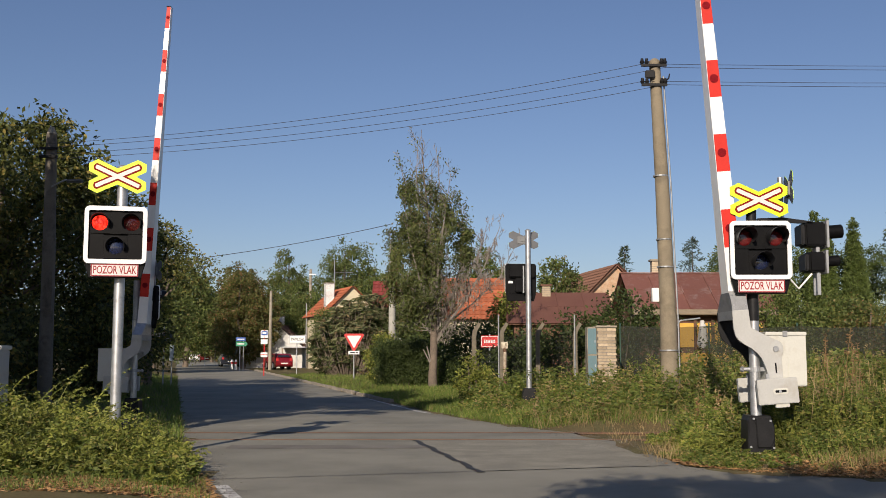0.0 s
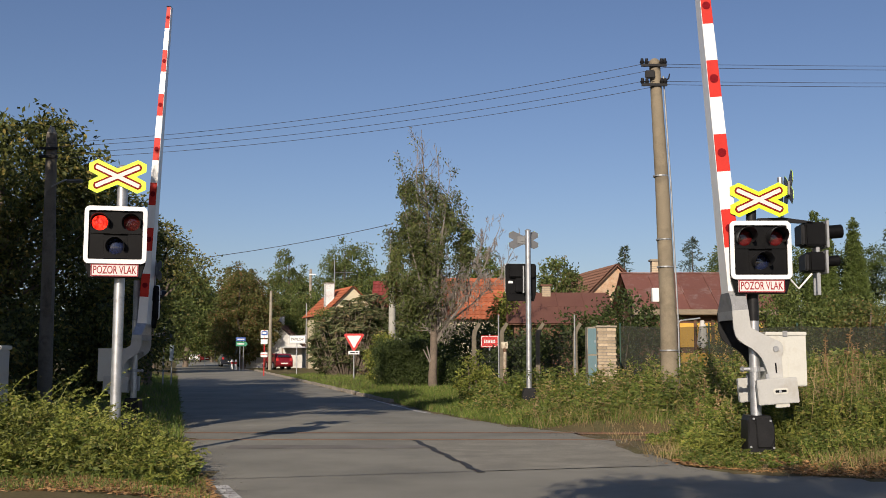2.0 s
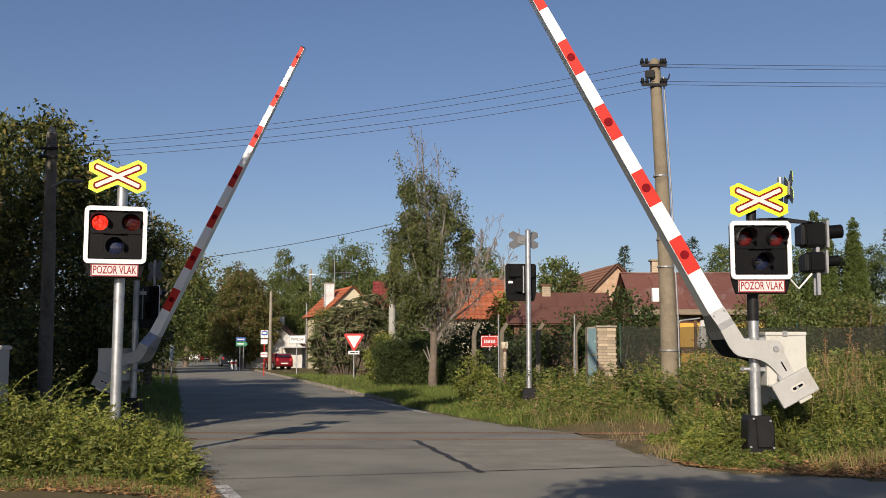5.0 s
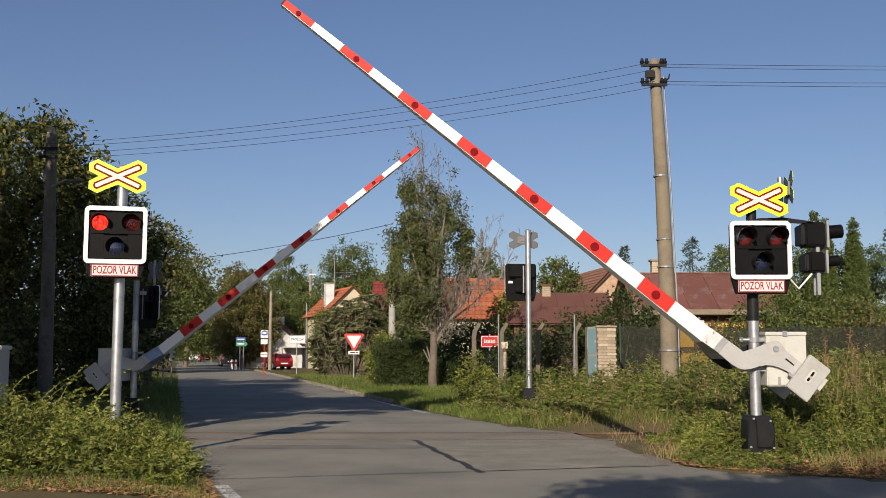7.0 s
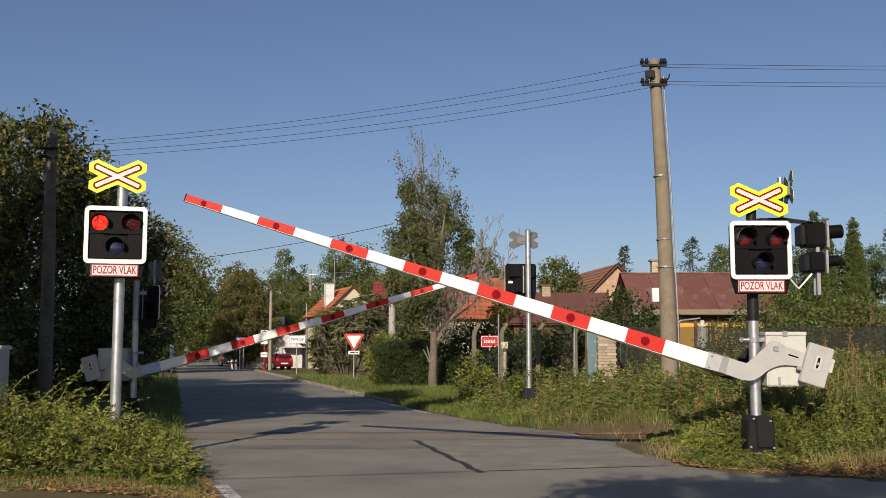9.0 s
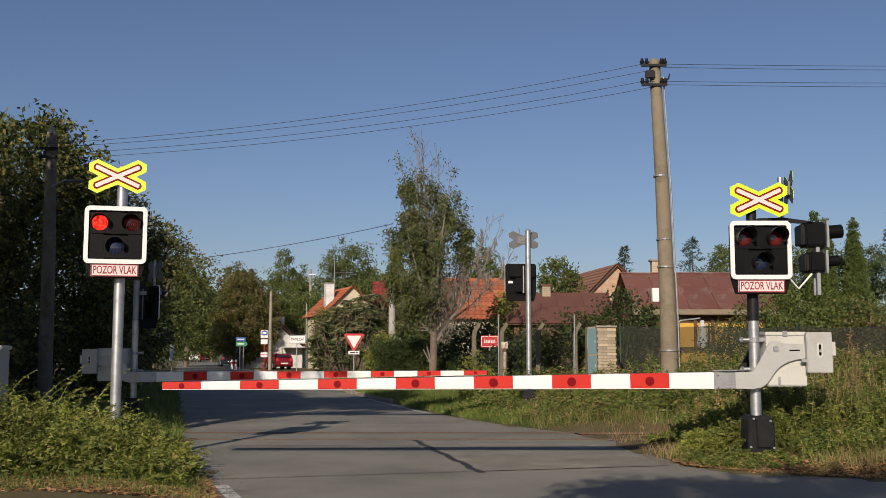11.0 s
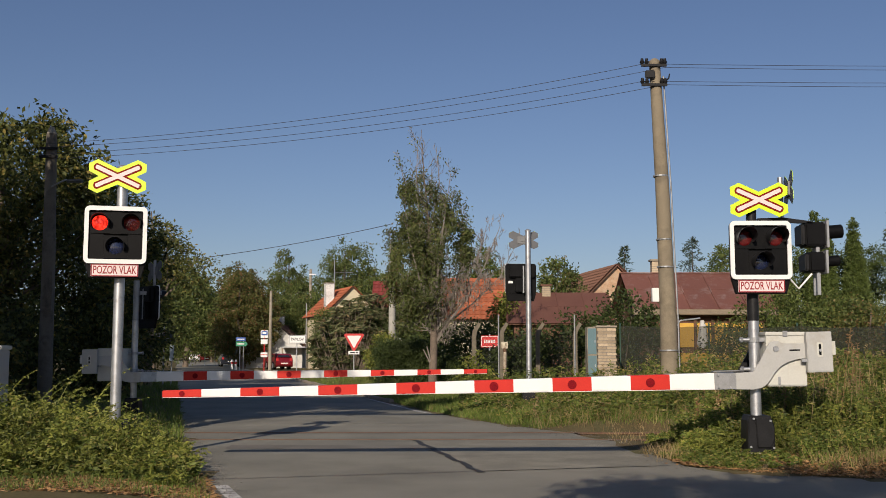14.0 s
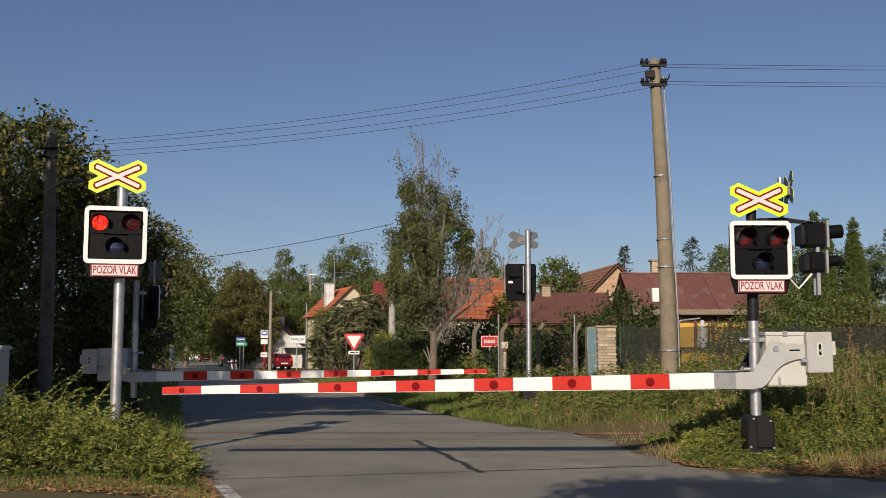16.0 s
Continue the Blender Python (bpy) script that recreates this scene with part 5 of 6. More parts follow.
def blades(name, label, area, n, height, width, material, seed):
    rng = np.random.default_rng(seed)
    P = np.array([area(rng) for _ in range(n)])
    z = np.array([ground_z(x, y) for x, y in P[:, :2]])
    b = np.stack([P[:, 0], P[:, 1], z - 0.01], 1)
    h = height * P[:, 2:3] * rng.uniform(0.4, 1.3, (n, 1))
    a = rng.uniform(0, 6.283, n)
    side = np.stack([np.cos(a), np.sin(a), np.zeros(n)], 1) * width
    bend = np.concatenate([rng.normal(size=(n, 2)) * 0.4, np.ones((n, 1))], 1)
    mid = b + bend * h * 0.5
    tip = b + bend * h
    q = np.stack([b - side, b + side, mid + side * 0.8, tip], 1)
    ob = single(name, quads_mesh(name, q, material), material, label, "grass", kind="stuff")
    return ob


def left_bush_area(rng):
    while True:
        x, y = rng.uniform(-9.5, -2.6), rng.uniform(10.2, 15.0)
        l = interp(LEFT_EDGE, y)
        d = l - x
        if d > 0.12:
            s = min(1, 0.28 + d * 0.42) * min(1, 0.30 + (y - 10.2) * 0.75) * (0.6 if y > 14 else 1) * (1 + 0.55 * noise.noise((x * 1.3, y * 1.3, 9)))
            return x, y, s


arching("weeds", "rank arching yellow-green weeds filling the roadside verge", left_bush_area, 1700, 0.92, 48, 0.082, 0.028, FRESH, 101)
arching("weeds", "a few taller arching stems above the weeds", lambda rng: (rng.uniform(-6.2, -4.6), rng.uniform(12.2, 13.6), 1.0), 22, 1.25, 46, 0.09, 0.032, FRESH, 117, 0.4)
plants("weeds", "low dense undergrowth among the weeds", left_bush_area, 1900, 0.36, 26, 0.075, 0.028, WEED, 102, 0.35)


def right_area(y0, y1, x1=14.0, gap=0.25, low=0.35, slope=0.5):
    def area(rng):
        while True:
            y = rng.uniform(y0, y1)
            r = interp(RIGHT_EDGE, y)
            x = r + gap + (x1 - r) * rng.uniform(0, 1) ** 1.3
            if 15.9 < y < 19.0 and x < 4.0:
                continue
            s = min(1, low + (x - r - gap) * slope)
            if abs(x - 3.97) < 0.26 and y < 13.2:
                s *= 0.3
            if 13.0 < y < 16.5 and x < 3.25 + 0.22 * (y - 14.0):
                s *= 0.28
            if 20.5 < y < 24.5 and abs(x - 0.084 * y) < 0.3:
                s *= 0.3
            return x, y, s
    return area


plants("weeds", "fresh green weeds in front of the tall ones", right_area(12.9, 15.4, 6, 0.35), 850, 0.52, 40, 0.058, 0.021, FRESH, 113, 0.3)
plants("weeds", "tangled green weeds beside the barrier foot", right_area(13.3, 16.2, 10, 0.5), 1500, 0.66, 46, 0.062, 0.022, WEED, 103, 0.28, tip=STRAW, tip_share=0.1)
arching("weeds", "tall arching green weeds beside the barrier", right_area(13.5, 16.0, 10, 0.6), 560, 1.15, 44, 0.082, 0.028, WEED, 118, 0.4)
arching("weeds", "low tangled weeds behind the leaf litter", right_area(12.5, 13.9, 9, 0.45), 620, 0.42, 30, 0.06, 0.022, WEED, 123, 0.6)
plants("weeds", "low weeds along the near road edge", right_area(12.0, 14.0, 9, 0.1), 1300, 0.26, 26, 0.05, 0.019, WEED, 104, 0.35)
plants("weeds", "tall weeds along the far side of the track", right_area(19.2, 24.4, 13, 0.4, 0.08, 0.19), 2100, 1.1, 30, 0.10, 0.036, WEED, 105, 0.22, tip=STRAW, tip_share=0.25)
plants("weeds", "tall weeds in front of the garden fence", right_area(24.0, 26.6, 18, 1.2), 900, 0.75, 28, 0.11, 0.04, WEED, 106, 0.2)
plants("weeds", "tall rusty seed spikes of dock among the weeds", right_area(13.6, 16.0, 9, 0.9), 46, 1.25, 90, 0.045, 0.02, DOCK, 119, 0.08)
plants("weeds", "pale tall grass stalks among the weeds", right_area(13.4, 15.8, 9, 0.8), 260, 0.95, 16, 0.07, 0.008, STRAW, 121, 0.12)
blades("dry_grass", "bleached dry grass beside the rails", lambda rng: (1.7 + 3.0 * rng.uniform(0, 1), rng.uniform(18.8, 20.4), 1.0), 800, 0.34, 0.004, STRAW, 107)
blades("dry_grass", "bleached dry grass on the near verge", right_area(11.6, 13.6, 8, 0.05, 0.4), 6000, 0.16, 0.003, STRAW, 108)


def verge_right(rng):
    y = rng.uniform(19, 60) if rng.uniform() < 0.5 else rng.uniform(21, 36)
    return interp(RIGHT_EDGE, y) + 0.12 + rng.uniform(0, 1) ** 1.4 * 6, y, 1.0


def verge_left(rng):
    y = rng.uniform(16, 55)
    return interp(LEFT_EDGE, y) - 0.05 - rng.uniform(0, 1) ** 1.4 * 7, y, 1.0


def left_front(rng):
    y = rng.uniform(9.3, 11.6)
    return interp(LEFT_EDGE, y) - 0.08 - rng.uniform(0, 1) * 5, y, 1.0


blades("grass", "low green grass at the crossing edge", right_area(11.7, 14.2, 8, 0.15, 0.4), 4500, 0.13, 0.005, GRASS, 114)
blades("grass", "low green grass beside the rails", right_area(18.8, 23.0, 7, 0.0, 0.5), 9000, 0.24, 0.006, GRASS, 115)
blades("dry_grass", "dry stalks between the rails", lambda rng: (2.7 + rng.uniform(0, 1) * 7, rng.uniform(15.4, 19.0), 1.0), 1200, 0.2, 0.004, STRAW, 116)
blades("grass", "green verge grass along the kerb", verge_right, 42000, 0.16, 0.008, GRASS, 109)
blades("grass", "shaded verge grass under the trees", verge_left, 22000, 0.17, 0.008, GRASS, 110)
blades("grass", "short trodden grass at the road edge", left_front, 5000, 0.045, 0.003, STRAW, 111)
blades("grass", "short green grass at the road edge", left_front, 7000, 0.09, 0.004, GRASS, 112)


def litter():
    rng = np.random.default_rng(120)
    n = 15000
    y = np.concatenate([rng.uniform(11.2, 13.3, n // 2), rng.uniform(9.2, 11.6, n - n // 2)])
    x = np.array([interp(RIGHT_EDGE, v) + abs(rng.normal()) * 0.5 + rng.uniform(-0.15, 3.5) * (rng.uniform() < 0.6) if k < n // 2 else interp(LEFT_EDGE, v) - abs(rng.normal()) * 1.6 for k, v in enumerate(y)])
    z = np.array([max(ground_z(a, b), -0.0) + 0.008 for a, b in zip(x, y)])
    q = leaf_quads(rng, np.stack([x, y, z], 1), 0.07, 0.04, None, 0.0)
    q[:, :, 2] = z[:, None] + (q[:, :, 2] - z[:, None]) * 0.25
    single("leaf_litter", quads_mesh("litter", q, LITTER), LITTER, "brown fallen leaves along the verge", "leaf litter", kind="stuff")



def gravel():
    """Loose pale grit along the road's edges."""
    rng = np.random.default_rng(130)
    pts = []
    for k in range(7000):
        y = rng.uniform(9.5, 24)
        e = interp(RIGHT_EDGE, y) + rng.normal() * 0.22 if k % 2 else interp(LEFT_EDGE, y) + rng.normal() * 0.18
        pts.append((e, y, max(ground_z(e, y), 0.0) + 0.006))
    q = leaf_quads(rng, np.array(pts), 0.020, 0.018, None, 0.0)
    z = np.array(pts)[:, 2]
    q[:, :, 2] = z[:, None] + np.abs(q[:, :, 2] - z[:, None]) * 0.5
    single("gravel", quads_mesh("gravel", q, GRIT), GRIT, "loose pale grit along the road edges", "gravel", kind="stuff")


GRIT = leaf_mat("pale_road_grit", (0.12, 0.108, 0.09), (0.25, 0.23, 0.20), through_light=0.02)
blades("dry_grass", "bleached straw at the asphalt corner by the rails", lambda rng: (rng.uniform(2.75, 3.7), rng.uniform(13.2, 14.7), 1.0), 600, 0.16, 0.004, STRAW, 122)
litter()
gravel()


# ---- houses and gardens beyond the track ----
PLASTER = mat("cream_plaster", (0.60, 0.52, 0.36), 0.9, var=0.1, scale=1.5, fine=40, dirt=(0.42, 0.36, 0.25))
GREYPLASTER = mat("pale_grey_plaster", (0.58, 0.57, 0.54), 0.9, var=0.08, scale=1.2, fine=40, dirt=(0.42, 0.41, 0.38))
BRICKPINK = mat("weathered_pink_brickwork", (0.50, 0.32, 0.20), 0.9, var=0.25, scale=4, fine=25, bump=0.5, dirt=(0.55, 0.44, 0.32), dirt_amount=0.5)
BROWNWOOD = mat("brown_stained_boards", (0.13, 0.06, 0.03), 0.7, var=0.3, scale=3, dirt=(0.08, 0.045, 0.03))
YELLOWPANEL = mat("yellow_painted_panel", (0.62, 0.36, 0.05), 0.6, var=0.12, scale=2)
REDMETAL = mat("faded_red_sheet_roof", (0.175, 0.072, 0.054), 0.6, 0.0, var=0.18, scale=1.6, fine=30, dirt=(0.30, 0.22, 0.20), dirt_amount=0.38, rand=0.12)
BROWNMETAL = mat("brown_sheet_roof", (0.135, 0.060, 0.044), 0.6, var=0.12, scale=1.5, dirt=(0.12, 0.05, 0.04), rand=0.06)
ORANGETILE = mat("orange_roof_tile", (0.40, 0.12, 0.052), 0.85, var=0.2, scale=6, fine=30, rand=0.18, dirt=(0.33, 0.11, 0.05))
BROWNTILE = mat("old_brown_roof_tile", (0.20, 0.10, 0.065), 0.9, var=0.25, scale=6, fine=30, rand=0.2, dirt=(0.14, 0.08, 0.055))
REDTILE = mat("dark_red_roof_tile", (0.22, 0.04, 0.035), 0.8, var=0.15, scale=5, rand=0.12)
DARKWINDOW = mat("dark_window_glass", (0.02, 0.024, 0.03), 0.08, var=0.2, scale=2, bump=0, coat=0.5)
FASCIA = mat("weathered_eaves_board", (0.24, 0.19, 0.13), 0.8, var=0.2, scale=4)
LIMEBRICK = mat("pale_sand_lime_brick", (0.44, 0.35, 0.24), 0.9, var=0.15, scale=9, fine=60, bump=0.4, rand=0.3, dirt=(0.28, 0.22, 0.16))
MORTAR = mat("grey_mortar", (0.22, 0.20, 0.17), 0.95, var=0.2, scale=8)
BLUEGREY = mat("blue_grey_meter_door", (0.10, 0.185, 0.21), 0.6, var=0.15, scale=4, dirt=(0.13, 0.17, 0.18))
# Darker concrete with brown mottling for the fence posts.
FENCECONCRETE = mat("dark_mottled_concrete", (0.17, 0.145, 0.105), 0.95, var=0.25, scale=4, dirt=(0.09, 0.08, 0.055), dirt_amount=0.5)
GREENPOST = mat("green_fence_tube", (0.025, 0.07, 0.045), 0.5, var=0.2, scale=4)


def net_mat():
    """Dark shade netting that lets a little through."""
    m = mat("dark_shade_net", (0.022, 0.025, 0.018), 0.9, var=0.35, scale=1.2, fine=200, bump=0.1)
    t = m.node_tree
    b = t.nodes["Principled BSDF"]
    tr = t.nodes.new("ShaderNodeBsdfTransparent")
    mix = t.nodes.new("ShaderNodeMixShader")
    mix.inputs[0].default_value = 0.36
    t.links.new(b.outputs[0], mix.inputs[1])
    t.links.new(tr.outputs[0], mix.inputs[2])
    t.links.new(mix.outputs[0], t.nodes["Material Output"].inputs[0])
    return m


NET = net_mat()


def gable_walls(w, depth, eave, ridge, t=0.25):
    """Four walls with two gables, as one shell: x across the gable, y along the ridge."""
    bm = bmesh.new()
    prism([(-w, -0.3), (w, -0.3), (w, eave), (0, ridge), (-w, eave)], 0, t, bm)
    prism([(-w, -0.3), (w, -0.3), (w, eave), (0, ridge), (-w, eave)], depth - t, depth, bm)
    box(-w, -w + t, t, depth - t, -0.3, eave - 0.05, bm=bm)
    box(w - t, w, t, depth - t, -0.3, eave - 0.05, bm=bm)
    return bm


def tiled_slope(parent, sx, w, depth, eave, ridge, material, course=0.33, tile=0.30, over=0.25):
    """Courses of tiles on one slope, each a wavy strip that laps the one below."""
    length = math.hypot(w + over, (ridge - eave) * (w + over) / w)
    n = max(3, int(length / course))
    ang = math.atan2(ridge - eave, w)
    m = max(4, int((depth + 0.5) / tile))
    bm = bmesh.new()
    prev = None
    cols = 4 * m
    lower = [bm.verts.new((0, -0.25 + (depth + 0.5) * k / cols, 0.05 + 0.025 * math.cos(2 * math.pi * k / 4))) for k in range(cols + 1)]
    upper = [bm.verts.new((course * 1.08, -0.25 + (depth + 0.5) * k / cols, 0.012 + 0.025 * math.cos(2 * math.pi * k / 4))) for k in range(cols + 1)]
    base = [bm.verts.new((0, -0.25 + (depth + 0.5) * k / cols, 0.0)) for k in range(cols + 1)]
    for k in range(cols):
        bm.faces.new((lower[k], lower[k + 1], upper[k + 1], upper[k]))
        bm.faces.new((base[k], base[k + 1], lower[k + 1], lower[k]))
    me = finish(bm, "tile_course", material)
    for j in range(n):
        d = j * length / n
        x, z = (w + over) - d * math.cos(ang), eave - over * math.tan(ang) + d * math.sin(ang)
        a = Matrix.Translation((sx * x, depth if sx > 0 else 0, z)) @ Matrix.Rotation(math.pi if sx > 0 else 0, 4, "Z") @ Matrix.Rotation(-ang, 4, "Y")
        part("tile_course", me, material, parent, at=a)


def sheet_slope(parent, sx, w, depth, eave, ridge, material, panels, over=0.35):
    """Sheet-metal panels with raised seams on one slope."""
    ang = math.atan2(ridge - eave, w)
    length = (w + over) / math.cos(ang)
    wid = (depth + 0.6) / panels
    bm = box(0, length, 0.004, wid - 0.004, 0.0, 0.02)
    box(0, length, -0.02, 0.02, 0.0, 0.055, bm=bm)
    box(length * 0.52, length * 0.53, 0.02, wid - 0.02, 0.019, 0.028, bm=bm)
    me = finish(bm, "roof_sheet", material)
    for k in range(panels):
        a = Matrix.Translation((sx * (w + over), (depth + 0.3 - wid * k) if sx > 0 else (-0.3 + wid * k), eave - over * math.tan(ang))) @ Matrix.Rotation(math.pi if sx > 0 else 0, 4, "Z") @ Matrix.Rotation(-ang, 4, "Y")
        part("roof_sheet", me, material, parent, at=a)


def roof_core(parent, w, depth, eave, ridge, material, over=0.2):
    k = (ridge - eave) / w
    out = [(-w - over, eave - over * k - 0.06), (0, ridge - 0.06), (w + over, eave - over * k - 0.06), (w + over, eave - over * k), (0, ridge), (-w - over, eave - over * k)]
    return part("roof", prism(out, -0.2, depth + 0.2), material, parent)


def chimney(parent, x, y, z0, z1, s, brick, capm=None):
    c = part("chimney", box(x - s, x + s, y - s, y + s, z0, z1, 0.01), brick, parent)
    n = int((z1 - z0) / 0.085)
    for k in range(n):
        part("mortar_joint", box(x - s - 0.004, x + s + 0.004, y - s - 0.004, y + s + 0.004, z0 + k * 0.085, z0 + k * 0.085 + 0.012), MORTAR, c)
    part("chimney_cap", box(x - s - 0.06, x + s + 0.06, y - s - 0.06, y + s + 0.06, z1, z1 + 0.07, 0.01), capm or CONCRETE, c)


def window(parent, x, y, z, w, h, frame_m, pane_m=None, bars=1):
    """A window in a wall that faces the road: frame, panes and sill."""
    f = part("window", frame_plate(rounded(w, h, 0.01, x, z), rounded(w - 0.14, h - 0.14, 0.01, x, z), y - 0.04, y + 0.03), frame_m, parent)
    for k in range(bars + 1):
        ww = (w - 0.14) / (bars + 1)
        x0 = x - (w - 0.14) / 2 + k * ww
        part("pane", box(x0 + 0.01, x0 + ww - 0.01, y - 0.012, y - 0.004, z - h / 2 + 0.07, z + h / 2 - 0.07), pane_m or DARKWINDOW, f)
    part("sill", box(x - w / 2 - 0.05, x + w / 2 + 0.05, y - 0.09, y + 0.02, z - h / 2 - 0.05, z - h / 2 - 0.005, 0.005), frame_m, f)


def red_roof_house():
    """Low house whose long roof faces the track; the ridge runs across."""
    h = thing("house", "low house with faded red sheet roof and yellow panelled veranda", "house", pose(11.6, 38.6, 0.15, 0, 0, 90))
    w, d, e, r = 2.1, 4.55, 3.02, 4.28
    part("wall", gable_walls(w, d, e, r), BROWNWOOD, h)
    roof = roof_core(h, w, d, e, r, BROWNWOOD)
    for sx in (1, -1):
        sheet_slope(roof, sx, w, d, e + 0.03, r + 0.03, REDMETAL, 5)
    part("ridge_cap", box(-0.12, 0.12, -0.32, d + 0.32, r + 0.02, r + 0.07, 0.01), REDMETAL, h)
    part("gutter", tube([(-w - 0.42, -0.3, e - 0.33), (-w - 0.42, d + 0.3, e - 0.33)], 0.065, 10), FASCIA, h)
    part("eaves_board", box(-w - 0.36, -w - 0.33, -0.28, d + 0.28, e - 0.34, e - 0.18), FASCIA, h)
    chimney(h, 0.25, 3.45, r - 0.2, r + 0.52, 0.17, LIMEBRICK)
    # yellow veranda panels along the front
    for k in range(5):
        y = 0.15 + k * 0.62
        part("veranda_panel", box(-w - 0.06, -w - 0.01, y, y + 0.50, 1.50, 2.36, 0.005), YELLOWPANEL, h)
        part("veranda_post", box(-w - 0.09, -w + 0.0, y + 0.51, y + 0.61, 0.0, 2.52, 0.005), BROWNWOOD, h)
    for k in range(5):
        y = 0.15 + k * 0.62
        part("veranda_panel", box(-w - 0.06, -w - 0.01, y, y + 0.50, 0.55, 1.30, 0.005), YELLOWPANEL, h)


def brick_gable_house():
    h = thing("house", "old house with pink brick gable and brown tiled roof", "house", pose(7.86, 46, 0.15, 0, 0, 9))
    w, d, e, r = 2.6, 8.0, 2.75, 5.3
    part("wall", gable_walls(w, d, e, r), BRICKPINK, h)
    roof = roof_core(h, w, d, e, r, BROWNTILE, 0.05)
    for sx in (1, -1):
        tiled_slope(roof, sx, w, d, e + 0.02, r + 0.02, BROWNTILE, 0.24, 0.2, over=0.05)
    for k in range(30):
        part("brick_course", box(-w * (1 - k / 31) * 0.98, w * (1 - k / 31) * 0.98, -0.006, 0.01, e + (r - e) * k / 31 + 0.012, e + (r - e) * (k + 1) / 31), BRICKPINK, h)


def brown_roof_house():
    h = thing("house", "low outbuilding with plain brown sheet roof", "house", pose(6.5, 42, 0.15, 0, 0, 90))
    w, d, e, r = 1.7, 3.7, 2.6, 3.75
    part("wall", gable_walls(w, d, e, r), BROWNWOOD, h)
    roof = roof_core(h, w, d, e, r, BROWNWOOD)
    for sx in (1, -1):
        sheet_slope(roof, sx, w, d, e + 0.03, r + 0.03, BROWNMETAL, 4, over=0.25)
    chimney(h, -0.1, 2.25, r - 0.15, r + 0.30, 0.17, LIMEBRICK, BROWNTILE)


def orange_roof_house():
    h = thing("house", "house with bright orange tiled roof behind the tree", "house", pose(3.1, 51.5, 0.2, 0, 0, 90))
    w, d, e, r = 2.6, 3.0, 3.05, 5.05
    part("wall", gable_walls(w, d, e, r), PLASTER, h)
    roof = roof_core(h, w, d, e, r, BROWNWOOD)
    for sx in (1, -1):
        tiled_slope(roof, sx, w, d, e + 0.02, r + 0.02, ORANGETILE)


def cream_gable_house():
    h = thing("house", "cream-plastered house with orange roof and white chimney", "house", pose(-6.95, 78, 0.3, 0, 0, 22))
    w, d, e, r = 2.1, 6.0, 4.3, 6.35
    part("wall", gable_walls(w, d, e, r), PLASTER, h)
    roof = roof_core(h, w, d, e, r, BROWNWOOD)
    for sx in (1, -1):
        tiled_slope(roof, sx, w, d, e + 0.02, r + 0.02, ORANGETILE)
    chimney(h, -1.3, 2.0, 4.6, 6.65, 0.33, WHITE)
    window(h, 0.6, 0.0, 4.4, 0.9, 1.1, WHITE)
    window(h, -0.9, 0.0, 2.2, 1.0, 1.2, WHITE)
    part("aerial", tube([(-0.6, 3, 6.0), (-0.6, 3, 8.6)], 0.03, 6), ZINC_DULL, h)
    part("aerial_bar", tube([(-0.6, 2.9, 7.6), (0.9, 2.9, 7.65)], 0.02, 6), ZINC_DULL, h)


def white_gable_house():
    h = thing("house", "pale grey house with dark roof beside the road", "house", pose(-14.2, 85, 0.3))
    w, d, e, r = 2.5, 8.0, 1.9, 4.0
    part("wall", gable_walls(w, d, e, r), GREYPLASTER, h)
    roof = roof_core(h, w, d, e, r, BLACKMETAL, 0.3)
    for sx in (1, -1):
        tiled_slope(roof, sx, w, d, e + 0.02, r + 0.02, BROWNTILE)
    part("canopy", box(0.9, 3.2, -1.2, 0.0, 1.7, 1.8, 0.01), ZINC_DULL, h)
    part("canopy_post", box(3.0, 3.1, -1.15, -1.05, 0, 1.7), FASCIA, h)
    part("canopy_post", box(0.95, 1.05, -1.15, -1.05, 0, 1.7), FASCIA, h)
    chimney(h, 0.3, 3.0, 3.6, 4.4, 0.2, WHITE)


def red_tile_house():
    h = thing("house", "house with dark red tiled roof behind trees", "house", pose(-3.0, 62, 0.25, 0, 0, 90))
    w, d, e, r = 1.6, 1.0, 4.2, 5.6
    part("wall", gable_walls(w, d, e, r), BROWNWOOD, h)
    roof = roof_core(h, w, d, e, r, REDTILE)
    for sx in (1, -1):
        tiled_slope(roof, sx, w, d, e + 0.02, r + 0.02, REDTILE)


red_roof_house()
brick_gable_house()
brown_roof_house()
orange_roof_house()
cream_gable_house()
white_gable_house()
red_tile_house()


# ---- fences ----
def net_fence():
    """Shade netting on green tubes along the gardens."""
    f = thing("fence", "dark shade netting on thin green posts", "fence", pose(4.5, 27, 0.1))
    post = finish(tube([(0, 0, -0.1), (0, 0, 2.12)], 0.024, 8), "post", GREENPOST)
    for k in range(11):
        part("post", post, GREENPOST, f, at=pose(0.2 + 2.35 * k, 0.04, 0))
    rng = random.Random(8)
    for k in range(10):
        bm = bmesh.new()
        cols = []
        for i in range(9):
            x = 0.2 + 2.35 * (k + i / 8)
            top = 2.04 - 0.05 * math.sin(math.pi * i / 8) + rng.uniform(-0.01, 0.01)
            cols.append([bm.verts.new((x, 0.012 * math.sin(i * 2.1 + j), 0.0 + top * j / 5)) for j in range(6)])
        for a, b in zip(cols, cols[1:]):
            for j in range(5):
                bm.faces.new((a[j], b[j], b[j + 1], a[j + 1]))
        part("net", bm, NET, f, smooth=True)


